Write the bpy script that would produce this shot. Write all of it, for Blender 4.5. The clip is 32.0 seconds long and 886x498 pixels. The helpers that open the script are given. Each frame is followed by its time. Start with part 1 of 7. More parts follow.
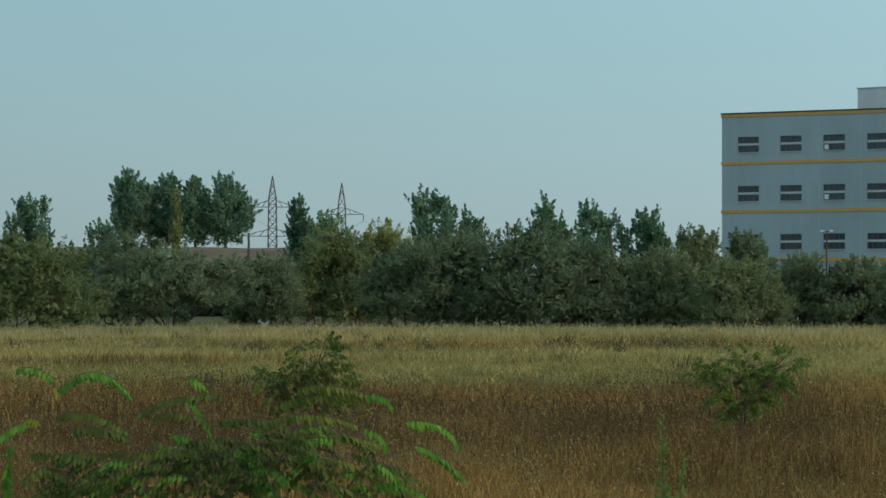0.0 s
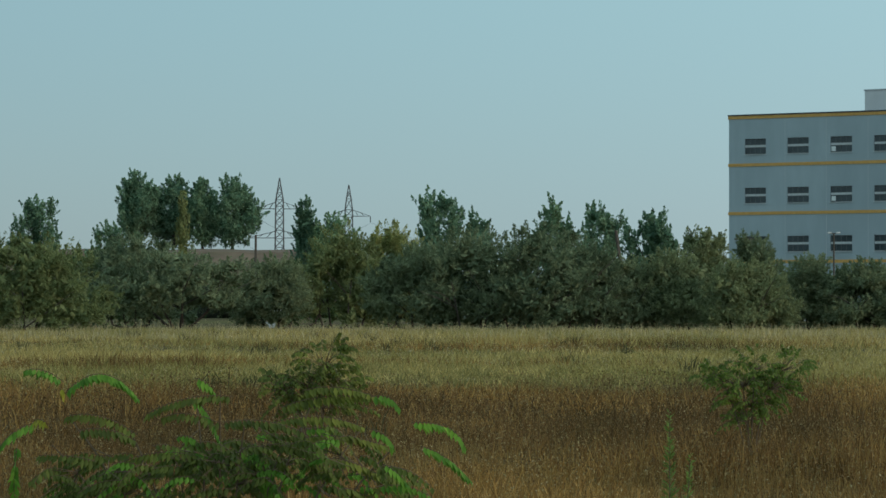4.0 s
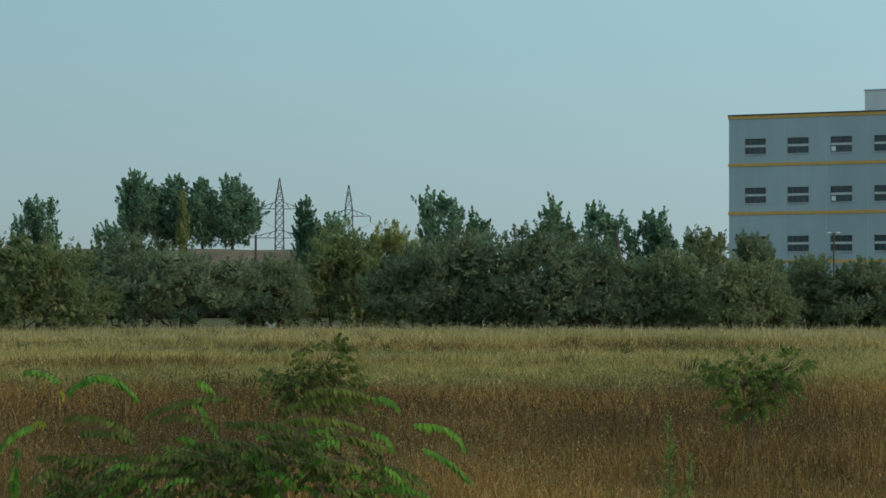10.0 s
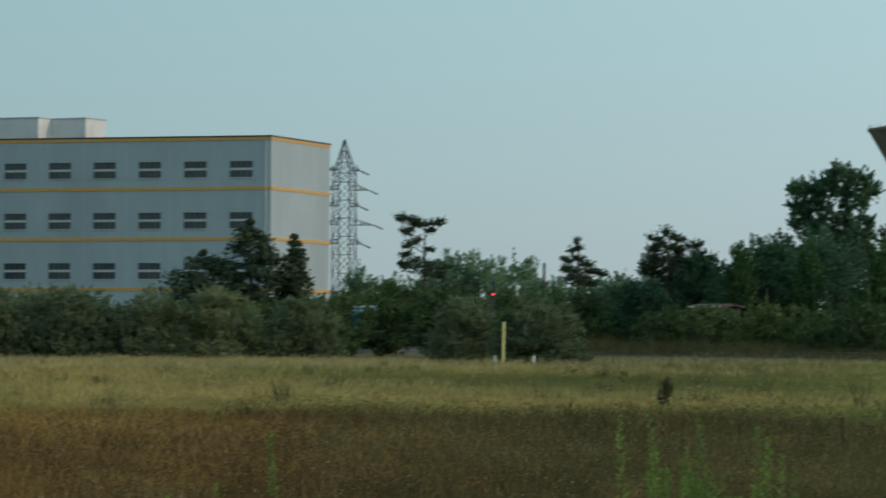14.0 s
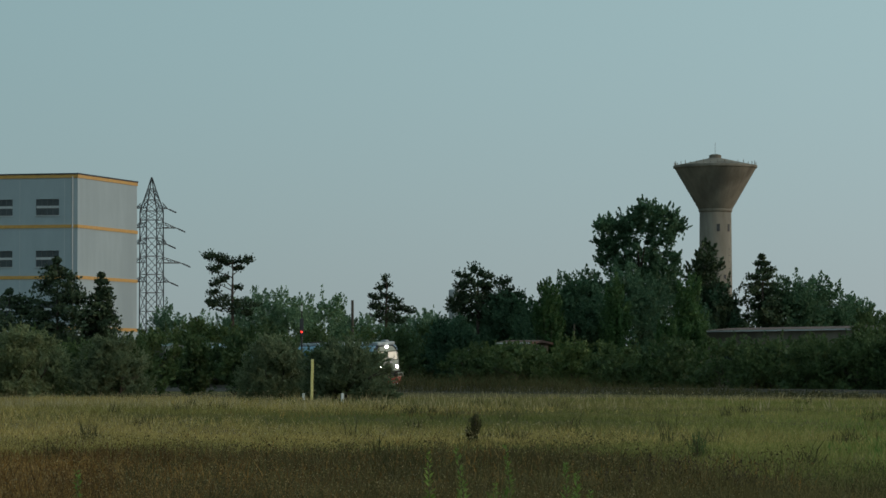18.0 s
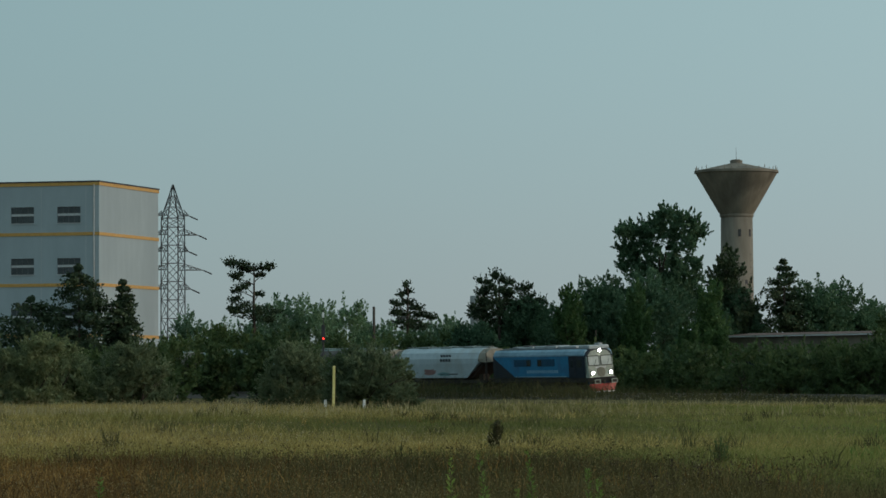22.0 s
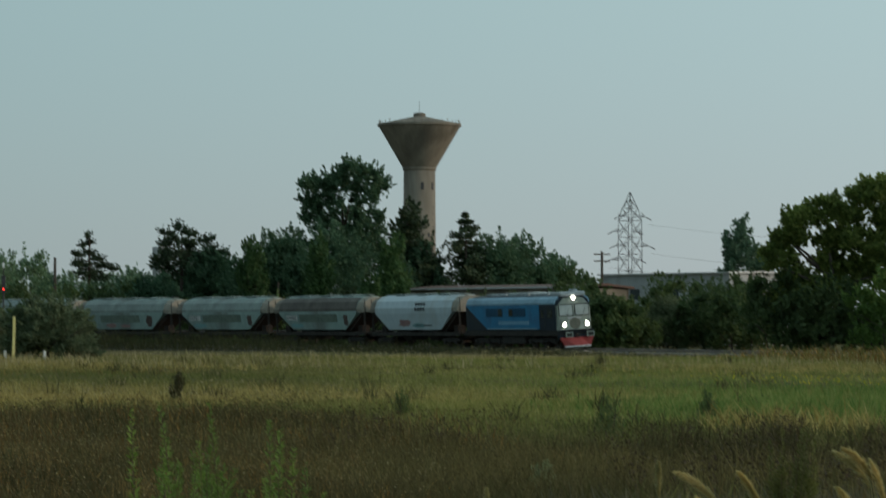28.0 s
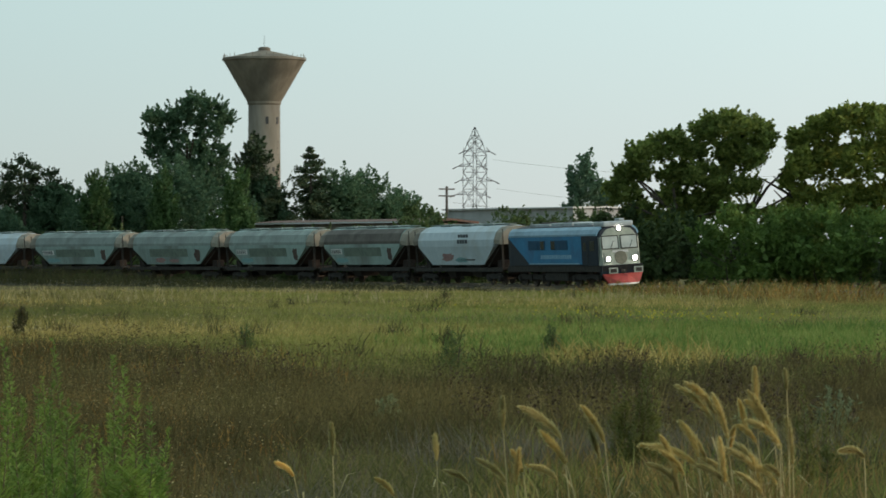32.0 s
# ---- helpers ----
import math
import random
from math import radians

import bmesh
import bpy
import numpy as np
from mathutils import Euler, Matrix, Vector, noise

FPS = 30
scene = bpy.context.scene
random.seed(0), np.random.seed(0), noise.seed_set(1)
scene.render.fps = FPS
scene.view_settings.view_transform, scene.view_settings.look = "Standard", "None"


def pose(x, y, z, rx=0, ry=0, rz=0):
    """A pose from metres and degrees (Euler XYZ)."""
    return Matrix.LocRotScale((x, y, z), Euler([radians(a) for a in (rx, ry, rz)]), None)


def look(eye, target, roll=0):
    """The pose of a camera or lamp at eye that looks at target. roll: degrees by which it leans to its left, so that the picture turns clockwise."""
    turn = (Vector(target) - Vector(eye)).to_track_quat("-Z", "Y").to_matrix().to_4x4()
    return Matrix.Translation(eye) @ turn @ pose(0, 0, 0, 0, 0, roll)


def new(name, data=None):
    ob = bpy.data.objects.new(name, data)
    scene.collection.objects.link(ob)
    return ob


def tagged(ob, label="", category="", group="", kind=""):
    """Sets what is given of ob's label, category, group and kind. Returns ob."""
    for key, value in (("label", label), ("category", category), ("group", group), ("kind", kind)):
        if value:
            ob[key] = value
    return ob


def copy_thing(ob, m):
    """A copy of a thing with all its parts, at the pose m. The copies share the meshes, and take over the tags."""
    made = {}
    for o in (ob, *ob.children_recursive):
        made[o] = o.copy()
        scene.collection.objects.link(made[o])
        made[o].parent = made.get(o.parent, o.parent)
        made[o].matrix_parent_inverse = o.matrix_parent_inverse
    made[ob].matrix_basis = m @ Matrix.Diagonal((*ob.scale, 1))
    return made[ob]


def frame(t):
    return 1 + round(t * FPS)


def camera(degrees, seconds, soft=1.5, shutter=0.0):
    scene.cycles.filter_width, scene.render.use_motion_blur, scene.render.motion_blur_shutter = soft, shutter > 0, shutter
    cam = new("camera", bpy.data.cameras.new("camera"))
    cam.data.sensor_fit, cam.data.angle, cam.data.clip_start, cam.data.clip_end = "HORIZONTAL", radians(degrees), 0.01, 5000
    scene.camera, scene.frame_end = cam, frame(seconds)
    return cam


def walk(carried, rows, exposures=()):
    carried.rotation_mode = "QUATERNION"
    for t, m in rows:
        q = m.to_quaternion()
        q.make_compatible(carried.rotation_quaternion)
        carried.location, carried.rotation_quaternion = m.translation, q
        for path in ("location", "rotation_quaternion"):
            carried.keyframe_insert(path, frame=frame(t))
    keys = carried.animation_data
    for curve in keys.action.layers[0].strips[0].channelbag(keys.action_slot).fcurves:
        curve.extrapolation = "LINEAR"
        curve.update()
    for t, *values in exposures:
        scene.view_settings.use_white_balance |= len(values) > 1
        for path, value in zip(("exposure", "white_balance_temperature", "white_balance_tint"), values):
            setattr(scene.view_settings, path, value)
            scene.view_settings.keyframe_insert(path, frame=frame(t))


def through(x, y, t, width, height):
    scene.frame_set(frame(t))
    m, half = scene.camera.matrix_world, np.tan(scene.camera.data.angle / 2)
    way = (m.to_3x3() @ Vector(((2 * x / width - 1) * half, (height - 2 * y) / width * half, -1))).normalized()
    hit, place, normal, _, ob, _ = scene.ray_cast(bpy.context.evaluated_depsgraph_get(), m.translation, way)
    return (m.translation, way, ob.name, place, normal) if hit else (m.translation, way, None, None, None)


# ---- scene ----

# ---------------------------------------------------------------- camera
EYE = Vector((0.0, 0.0, 1.75))
cam = camera(15.652, 32.0, soft=1.55, shutter=0.5)
# seconds, bearing (degrees clockwise from +y), rise, roll
PATH = [
    (0, 0, 1, 0.057), (0.5, -0.186, 1.015, 0.069), (1, -0.201, 1.017, 0.064), (1.5, -0.186, 1.017, 0.064),
    (2, -0.156, 1.026, 0.049), (2.5, -0.125, 1.031, 0.055), (3, -0.125, 1.032, 0.056), (3.5, -0.125, 1.032, 0.056),
    (5.5, -0.125, 1.032, 0.056), (10, -0.125, 1.032, 0.056), (10.5, -0.017, 1.047, 0.058), (11, 0.327, 1.03, 0.263),
    (11.5, 2.201, 0.993, 0.189), (12, 4.775, 0.975, 0.128), (12.5, 8.084, 1.065, 0.406), (13, 11.135, 1.266, 0.28),
    (13.5, 13.44, 1.434, 0.207), (14, 15.259, 1.584, 0.272), (14.5, 17.22, 1.896, 0.215), (15, 18.703, 2.013, 0.16),
    (15.5, 19.215, 2.145, 0.039), (17.5, 18.776, 2.227, -0.072), (18, 18.67, 2.253, -0.064), (18.5, 18.668, 2.22, -0.067),
    (19, 18.697, 2.189, -0.074), (19.5, 18.884, 2.279, -0.158), (20, 18.435, 2.35, -0.223), (20.5, 18.183, 2.359, -0.179),
    (21, 18.132, 2.364, -0.213), (21.5, 18.19, 2.364, -0.244), (22, 18.293, 2.364, -0.247), (22.5, 18.575, 2.375, -0.089),
    (23, 18.959, 2.333, -0.105), (23.5, 19.325, 2.273, -0.059), (24, 19.836, 2.175, -0.085), (24.5, 20.53, 2.126, -0.121),
    (25, 21.389, 2.124, -0.101), (25.5, 22.56, 2.136, -0.172), (27.5, 23.369, 2.147, 0.063), (28, 23.926, 1.497, -0.023),
    (28.5, 24.652, 0.401, -0.046), (29, 25.622, -0.462, -0.047), (29.5, 26.485, -0.162, -0.207), (30, 26.879, 0.023, -0.272),
    (30.5, 26.882, 0.143, -0.236), (31, 26.498, 0.146, -0.249), (31.5, 26.252, 0.245, -0.149), (32, 26.683, 0.335, -0.018),
]


def aim(bearing, rise, roll):
    b, e = radians(bearing), radians(rise)
    way = Vector((math.cos(e) * math.sin(b), math.cos(e) * math.cos(b), math.sin(e)))
    return look(EYE, EYE + way * 100, roll)


EXPOSURES = [(0, 0.04, 6300, 9), (11, 0.04, 6300, 9), (12.2, 0.2, 6300, 9), (13.2, 0.1, 6450, 10), (14.0, -0.12, 6550, 10), (15.0, -0.36, 6650, 11), (16.5, -0.50, 6670, 11), (27.5, -0.50, 6750, 12), (29.0, 0.12, 7150, 14), (30.6, 0.34, 7300, 15), (32, 0.22, 7250, 15)]
walk(cam, [(t, aim(b, e, r)) for t, b, e, r in PATH], EXPOSURES)

# ---------------------------------------------------------------- light
SUN_BEARING, SUN_RISE = 118.0, 16.0
world = bpy.data.worlds.new("evening_sky")
scene.world = world
world.use_nodes = True
wn, wl = world.node_tree.nodes, world.node_tree.links
wn.clear()
sky = wn.new("ShaderNodeTexSky")
sky.sky_type = "NISHITA"
sky.sun_disc = False
sky.sun_elevation, sky.sun_rotation = radians(SUN_RISE), radians(SUN_BEARING)
sky.air_density, sky.dust_density, sky.ozone_density = 1.0, 0.5, 4.0
tint = wn.new("ShaderNodeMix")
tint.data_type, tint.blend_type = "RGBA", "MIX"
tint.inputs[0].default_value = 0.75  # evening haze over the clear sky
# the haze is a little deeper near the horizon and brighter towards the sun
sky_way = wn.new("ShaderNodeTexCoord")
split = wn.new("ShaderNodeSeparateXYZ")
wl.new(sky_way.outputs["Generated"], split.inputs[0])
rise = wn.new("ShaderNodeMapRange")
rise.interpolation_type = "SMOOTHSTEP"
rise.inputs["From Min"].default_value, rise.inputs["From Max"].default_value = -0.02, 0.13
wl.new(split.outputs["Z"], rise.inputs["Value"])
haze = wn.new("ShaderNodeMix")
haze.data_type = "RGBA"
high = wn.new("ShaderNodeMix")
high.data_type = "RGBA"
high.inputs[6].default_value, high.inputs[7].default_value = (3.08, 4.84, 4.97, 1), (3.4, 4.78, 4.92, 1)
wl.new(high.outputs[2], haze.inputs[7])
wl.new(rise.outputs[0], haze.inputs[0])
low = wn.new("ShaderNodeMix")
low.data_type = "RGBA"
low.inputs[6].default_value, low.inputs[7].default_value = (2.75, 3.75, 4.2, 1), (3.2, 3.8, 4.25, 1)
wl.new(low.outputs[2], haze.inputs[6])
toward = wn.new("ShaderNodeVectorMath")
toward.operation = "DOT_PRODUCT"
toward.inputs[1].default_value = (math.sin(radians(SUN_BEARING)), math.cos(radians(SUN_BEARING)), 0.0)
wl.new(sky_way.outputs["Generated"], toward.inputs[0])
bright = wn.new("ShaderNodeMapRange")
bright.inputs["From Min"].default_value, bright.inputs["From Max"].default_value = -1.0, 0.3
bright.inputs["To Min"].default_value, bright.inputs["To Max"].default_value = 0.36, 1.70
wl.new(toward.outputs["Value"], bright.inputs["Value"])
rosy = wn.new("ShaderNodeMapRange")
rosy.inputs["From Min"].default_value, rosy.inputs["From Max"].default_value = -0.45, 0.1
wl.new(toward.outputs["Value"], rosy.inputs["Value"])
wl.new(rosy.outputs[0], low.inputs[0])
wl.new(rosy.outputs[0], high.inputs[0])
lit = wn.new("ShaderNodeVectorMath")
lit.operation = "SCALE"
wl.new(haze.outputs[2], lit.inputs[0])
wl.new(bright.outputs[0], lit.inputs["Scale"])
wl.new(lit.outputs["Vector"], tint.inputs[7])
back = wn.new("ShaderNodeBackground")
back.inputs["Strength"].default_value = 0.12
wout = wn.new("ShaderNodeOutputWorld")
wl.new(sky.outputs[0], tint.inputs[6])
wl.new(tint.outputs[2], back.inputs["Color"])
wl.new(back.outputs[0], wout.inputs["Surface"])

sun_data = bpy.data.lights.new("sun", "SUN")
sun_data.energy, sun_data.angle, sun_data.color = 1.3, radians(5.0), (1.0, 0.80, 0.58)
sun = new("sun", sun_data)
sb, se = radians(SUN_BEARING), radians(SUN_RISE)
sun.matrix_world = look((200 * math.sin(sb), 200 * math.cos(sb), 60), (200 * math.sin(sb) - math.cos(se) * math.sin(sb), 200 * math.cos(sb) - math.cos(se) * math.cos(sb), 60 - math.sin(se)))


# ---------------------------------------------------------------- materials
def nodes_of(name):
    m = bpy.data.materials.new(name)
    m.use_nodes = True
    n, l = m.node_tree.nodes, m.node_tree.links
    return m, n, l, n["Principled BSDF"]


def ramp(n, l, source, stops):
    r = n.new("ShaderNodeValToRGB")
    while len(r.color_ramp.elements) < len(stops):
        r.color_ramp.elements.new(0.5)
    for e, (p, c) in zip(r.color_ramp.elements, stops):
        e.position, e.color = p, (*c, 1)
    l.new(source, r.inputs[0])
    return r.outputs[0]


def texture(n, l, scale, detail=4.0, world_space=False, stretch=(1, 1, 1), rough=0.55):
    m = n.new("ShaderNodeMapping")
    m.inputs["Scale"].default_value = stretch
    if world_space:
        l.new(n.new("ShaderNodeNewGeometry").outputs["Position"], m.inputs[0])
    else:
        l.new(n.new("ShaderNodeTexCoord").outputs["Object"], m.inputs[0])
    t = n.new("ShaderNodeTexNoise")
    t.inputs["Scale"].default_value, t.inputs["Detail"].default_value, t.inputs["Roughness"].default_value = scale, detail, rough
    l.new(m.outputs[0], t.inputs["Vector"])
    return t.outputs["Fac"]


def blend(n, l, a, b, fac, kind="MIX"):
    x = n.new("ShaderNodeMix")
    x.data_type, x.blend_type = "RGBA", kind
    for value, socket in ((fac, x.inputs[0]), (a, x.inputs[6]), (b, x.inputs[7])):
        if isinstance(value, (int, float)):
            socket.default_value = value
        elif isinstance(value, tuple):
            socket.default_value = (*value, 1)
        else:
            l.new(value, socket)
    return x.outputs[2]


def surface(name, dark, light, scale=3.0, rough=0.8, metal=0.0, bump=0.2, stain=None, stain_scale=0.4, stretch=(1, 1, 1), per_object=0.0):
    """Two-scale noisy surface with a fine bump."""
    m, n, l, p = nodes_of(name)
    fine = texture(n, l, scale, 6, stretch=stretch)
    col = ramp(n, l, fine, [(0.3, dark), (0.7, light)])
    if stain:
        big = texture(n, l, stain_scale, 5, stretch=stretch)
        fac = ramp(n, l, big, [(0.48, (0, 0, 0)), (0.68, (0.75, 0.75, 0.75))])
        col = blend(n, l, col, stain, fac)
    if per_object:
        info = n.new("ShaderNodeObjectInfo")
        shade = ramp(n, l, info.outputs["Random"], [(0, (1 - per_object,) * 3), (1, (1, 1, 1))])
        col = blend(n, l, col, shade, 1.0, "MULTIPLY")
    l.new(col, p.inputs["Base Color"])
    p.inputs["Roughness"].default_value, p.inputs["Metallic"].default_value = rough, metal
    if bump:
        b = n.new("ShaderNodeBump")
        b.inputs["Strength"].default_value, b.inputs["Distance"].default_value = bump, 0.03
        l.new(fine, b.inputs["Height"])
        l.new(b.outputs[0], p.inputs["Normal"])
    return m


def foliage(name, dark, mid, light, scale=0.5, through=0.38, world_space=True):
    """Leaves: colour by leaf and by slow patches, some light passes through."""
    m, n, l, p = nodes_of(name)
    isle = n.new("ShaderNodeNewGeometry")
    col = ramp(n, l, isle.outputs["Random Per Island"], [(0.0, dark), (0.55, mid), (1.0, light)])
    patch = ramp(n, l, texture(n, l, scale, 3, world_space), [(0.3, (0.62, 0.66, 0.6)), (0.7, (1.15, 1.12, 1.05))])
    own = n.new("ShaderNodeObjectInfo")
    patch = blend(n, l, patch, ramp(n, l, own.outputs["Random"], [(0.0, (0.74, 0.8, 0.78)), (0.5, (1.0, 1.0, 0.96)), (1.0, (1.2, 1.14, 0.98))]), 1.0, "MULTIPLY")
    col = blend(n, l, col, patch, 1.0, "MULTIPLY")
    l.new(col, p.inputs["Base Color"])
    p.inputs["Roughness"].default_value = 0.6
    p.inputs["Specular IOR Level"].default_value = 0.25
    tr = n.new("ShaderNodeBsdfTranslucent")
    l.new(col, tr.inputs[0])
    mix = n.new("ShaderNodeMixShader")
    mix.inputs[0].default_value = through
    l.new(p.outputs[0], mix.inputs[1])
    l.new(tr.outputs[0], mix.inputs[2])
    l.new(mix.outputs[0], n["Material Output"].inputs["Surface"])
    return m


def glow(name, colour, strength):
    m, n, l, p = nodes_of(name)
    p.inputs["Base Color"].default_value = (*colour, 1)
    p.inputs["Emission Color"].default_value = (*colour, 1)
    p.inputs["Emission Strength"].default_value = strength
    return m


def glassy(name, colour, rough=0.08):
    m, n, l, p = nodes_of(name)
    v = texture(n, l, 0.8, 2)
    l.new(ramp(n, l, v, [(0.3, tuple(c * 0.6 for c in colour)), (0.7, colour)]), p.inputs["Base Color"])
    p.inputs["Roughness"].default_value = rough
    p.inputs["Specular IOR Level"].default_value = 0.6
    return m


M = {}
M["bark"] = surface("bark", (0.035, 0.026, 0.02), (0.09, 0.07, 0.055), 9, 0.95, stretch=(1, 1, 0.25))
# near-black colour that paints the shade inside the far scrub
M["twigs"] = surface("painted_inner_shade", (0.03, 0.036, 0.022), (0.055, 0.062, 0.038), 9, 0.95, bump=1.0, stain=(0.025, 0.028, 0.018), stain_scale=1.5)
M["olive"] = foliage("silver_green_leaves", (0.160, 0.199, 0.119), (0.209, 0.252, 0.151), (0.270, 0.314, 0.194))
M["olive_dry"] = foliage("olive_yellow_leaves", (0.204, 0.227, 0.097), (0.259, 0.286, 0.124), (0.320, 0.346, 0.158))
M["shrub"] = foliage("green_shrub_leaves", (0.068, 0.11, 0.05), (0.098, 0.152, 0.064), (0.135, 0.19, 0.082))
M["oak"] = foliage("broad_green_leaves", (0.143, 0.198, 0.060), (0.226, 0.297, 0.085), (0.352, 0.396, 0.120), through=0.5)
M["shrub_light"] = foliage("fresh_shrub_leaves", (0.10, 0.18, 0.05), (0.14, 0.24, 0.066), (0.19, 0.30, 0.086), through=0.45)
# far trees' leaves, paler and bluer: the colour includes the haze before them
M["poplar"] = foliage("haze_tinted_poplar_leaves", (0.126, 0.218, 0.150), (0.180, 0.288, 0.195), (0.240, 0.365, 0.247), through=0.45)
M["conifer"] = foliage("dark_needles", (0.04, 0.066, 0.042), (0.062, 0.095, 0.056), (0.088, 0.125, 0.07), through=0.2)
# the bluish lift of the grove's green is distance haze put into the colour
M["grove"] = foliage("haze_tinted_grove_leaves", (0.063, 0.132, 0.086), (0.089, 0.172, 0.109), (0.126, 0.218, 0.132))
M["cypress"] = foliage("columnar_leaves", (0.056, 0.116, 0.046), (0.078, 0.154, 0.058), (0.113, 0.203, 0.081))
M["concrete"] = surface("weathered_concrete", (0.175, 0.148, 0.115), (0.265, 0.23, 0.185), 0.9, 0.9, stain=(0.105, 0.09, 0.072), stain_scale=0.25, stretch=(1, 1, 0.25))
M["wall_grey"] = surface("grey_panel_wall", (0.335, 0.39, 0.42), (0.385, 0.445, 0.475), 0.7, 0.6, bump=0.05, stain=(0.30, 0.35, 0.38), stain_scale=0.12, stretch=(1, 1, 0.3))
M["band"] = surface("orange_band", (0.55, 0.29, 0.07), (0.66, 0.36, 0.10), 2, 0.5, bump=0.05)
M["wall_pale"] = surface("pale_shed_wall", (0.36, 0.37, 0.38), (0.46, 0.47, 0.48), 0.6, 0.7, bump=0.05, stain=(0.28, 0.28, 0.27))
M["wall_white"] = surface("white_panel", (0.62, 0.60, 0.60), (0.72, 0.70, 0.69), 0.8, 0.6, bump=0.05, stain=(0.52, 0.5, 0.5))
M["dark_trim"] = surface("dark_trim", (0.03, 0.03, 0.035), (0.06, 0.06, 0.065), 3, 0.6)
M["win_frame"] = surface("pale_window_frame", (0.45, 0.46, 0.47), (0.58, 0.58, 0.58), 4, 0.5, bump=0.05)
M["win_glass"] = glassy("window_glass", (0.045, 0.06, 0.068), 0.18)
M["win_dark"] = surface("dark_window_frame", (0.07, 0.075, 0.08), (0.11, 0.115, 0.12), 4, 0.5, bump=0.05)
M["white_paint"] = surface("white_paint", (0.66, 0.67, 0.66), (0.8, 0.8, 0.79), 5, 0.5, bump=0.05)
M["steel"] = surface("galvanised_steel", (0.05, 0.053, 0.056), (0.09, 0.093, 0.096), 4, 0.6, 0.3, bump=0.05)
M["wood_pole"] = surface("weathered_pole", (0.05, 0.042, 0.035), (0.11, 0.09, 0.07), 6, 0.95, stretch=(1, 1, 0.2))
M["rail"] = surface("worn_rail_steel", (0.16, 0.14, 0.12), (0.34, 0.31, 0.28), 5, 0.4, 0.7)
M["ballast"] = surface("grey_brown_ballast", (0.07, 0.06, 0.05), (0.17, 0.15, 0.13), 6, 0.95, bump=0.8)
M["sleeper"] = surface("concrete_sleeper", (0.17, 0.16, 0.14), (0.27, 0.25, 0.22), 5, 0.9)
M["roof_red"] = surface("red_brown_roof", (0.10, 0.055, 0.045), (0.17, 0.09, 0.07), 1.5, 0.8, stain=(0.07, 0.05, 0.045))
M["yellow_post"] = surface("pale_yellow_post", (0.62, 0.54, 0.18), (0.76, 0.68, 0.30), 5, 0.6)


# ---------------------------------------------------------------- mesh helpers
def part(name, bm, material, parent, label=""):
    me = bpy.data.meshes.new(name)
    bm.to_mesh(me)
    bm.free()
    me.materials.append(material)
    ob = new(name, me)
    ob.parent = parent
    if label:
        ob["label"] = label
    return ob


def empty(name, m, label, category, group="", kind=""):
    ob = new(name)
    ob.empty_display_size = 0.3
    ob.matrix_basis = m
    return tagged(ob, label, category, group, kind)


def arrays(name, verts, faces, material):
    """A mesh from numpy arrays; all faces have the same number of corners."""
    me = bpy.data.meshes.new(name)
    k = faces.shape[1]
    me.vertices.add(len(verts))
    me.vertices.foreach_set("co", np.ascontiguousarray(verts, dtype=np.float32).ravel())
    me.loops.add(faces.size)
    me.loops.foreach_set("vertex_index", np.ascontiguousarray(faces, dtype=np.int32).ravel())
    me.polygons.add(len(faces))
    me.polygons.foreach_set("loop_start", np.arange(0, faces.size, k, dtype=np.int32))
    me.update(calc_edges=True)
    me.materials.append(material)
    return me


def box(bm, x0, x1, y0, y1, z0, z1, bevel=0.0):
    vs = [bm.verts.new((x, y, z)) for z in (z0, z1) for y in (y0, y1) for x in (x0, x1)]
    fs = [bm.faces.new([vs[i] for i in f]) for f in ((0, 2, 3, 1), (4, 5, 7, 6), (0, 1, 5, 4), (2, 6, 7, 3), (0, 4, 6, 2), (1, 3, 7, 5))]
    if bevel:
        bmesh.ops.bevel(bm, geom=list({e for f in fs for e in f.edges}), offset=bevel, segments=2, affect="EDGES", profile=0.6)
    return bm


def loft(bm, rings, closed=True, caps=True):
    """Joins rings of points, each of the same count."""
    made = [[bm.verts.new(p) for p in ring] for ring in rings]
    n = len(made[0])
    for a, b in zip(made, made[1:]):
        for i in range(n if closed else n - 1):
            j = (i + 1) % n
            bm.faces.new((a[i], a[j], b[j], b[i]))
    if caps and closed:
        bm.faces.new(list(reversed(made[0])))
        bm.faces.new(made[-1])
    return bm


def bar(bm, a, b, r0, r1=None, n=6):
    """A round or square bar from a to b."""
    a, b = Vector(a), Vector(b)
    r1 = r0 if r1 is None else r1
    q = (b - a).to_track_quat("Z", "Y")
    ring = lambda c, r: [c + q @ Vector((r * math.cos(2 * math.pi * (i + 0.5) / n), r * math.sin(2 * math.pi * (i + 0.5) / n), 0)) for i in range(n)]
    return loft(bm, [ring(a, r0), ring(b, r1)])


def tube(bm, points, radii, n=6):
    pts = [Vector(p) for p in points]
    rings = []
    for i, (p, r) in enumerate(zip(pts, radii)):
        q = (pts[min(i + 1, len(pts) - 1)] - pts[max(i - 1, 0)]).to_track_quat("Z", "Y")
        rings.append([p + q @ Vector((r * math.cos(2 * math.pi * (k + 0.5) / n), r * math.sin(2 * math.pi * (k + 0.5) / n), 0)) for k in range(n)])
    return loft(bm, rings)


def turned(bm, profile, n=40):
    """A solid of revolution from (radius, height) pairs."""
    return loft(bm, [[(r * math.cos(2 * math.pi * i / n), r * math.sin(2 * math.pi * i / n), z) for i in range(n)] for r, z in profile])


def smooth(ob):
    ob.data.polygons.foreach_set("use_smooth", [True] * len(ob.data.polygons))
    return ob


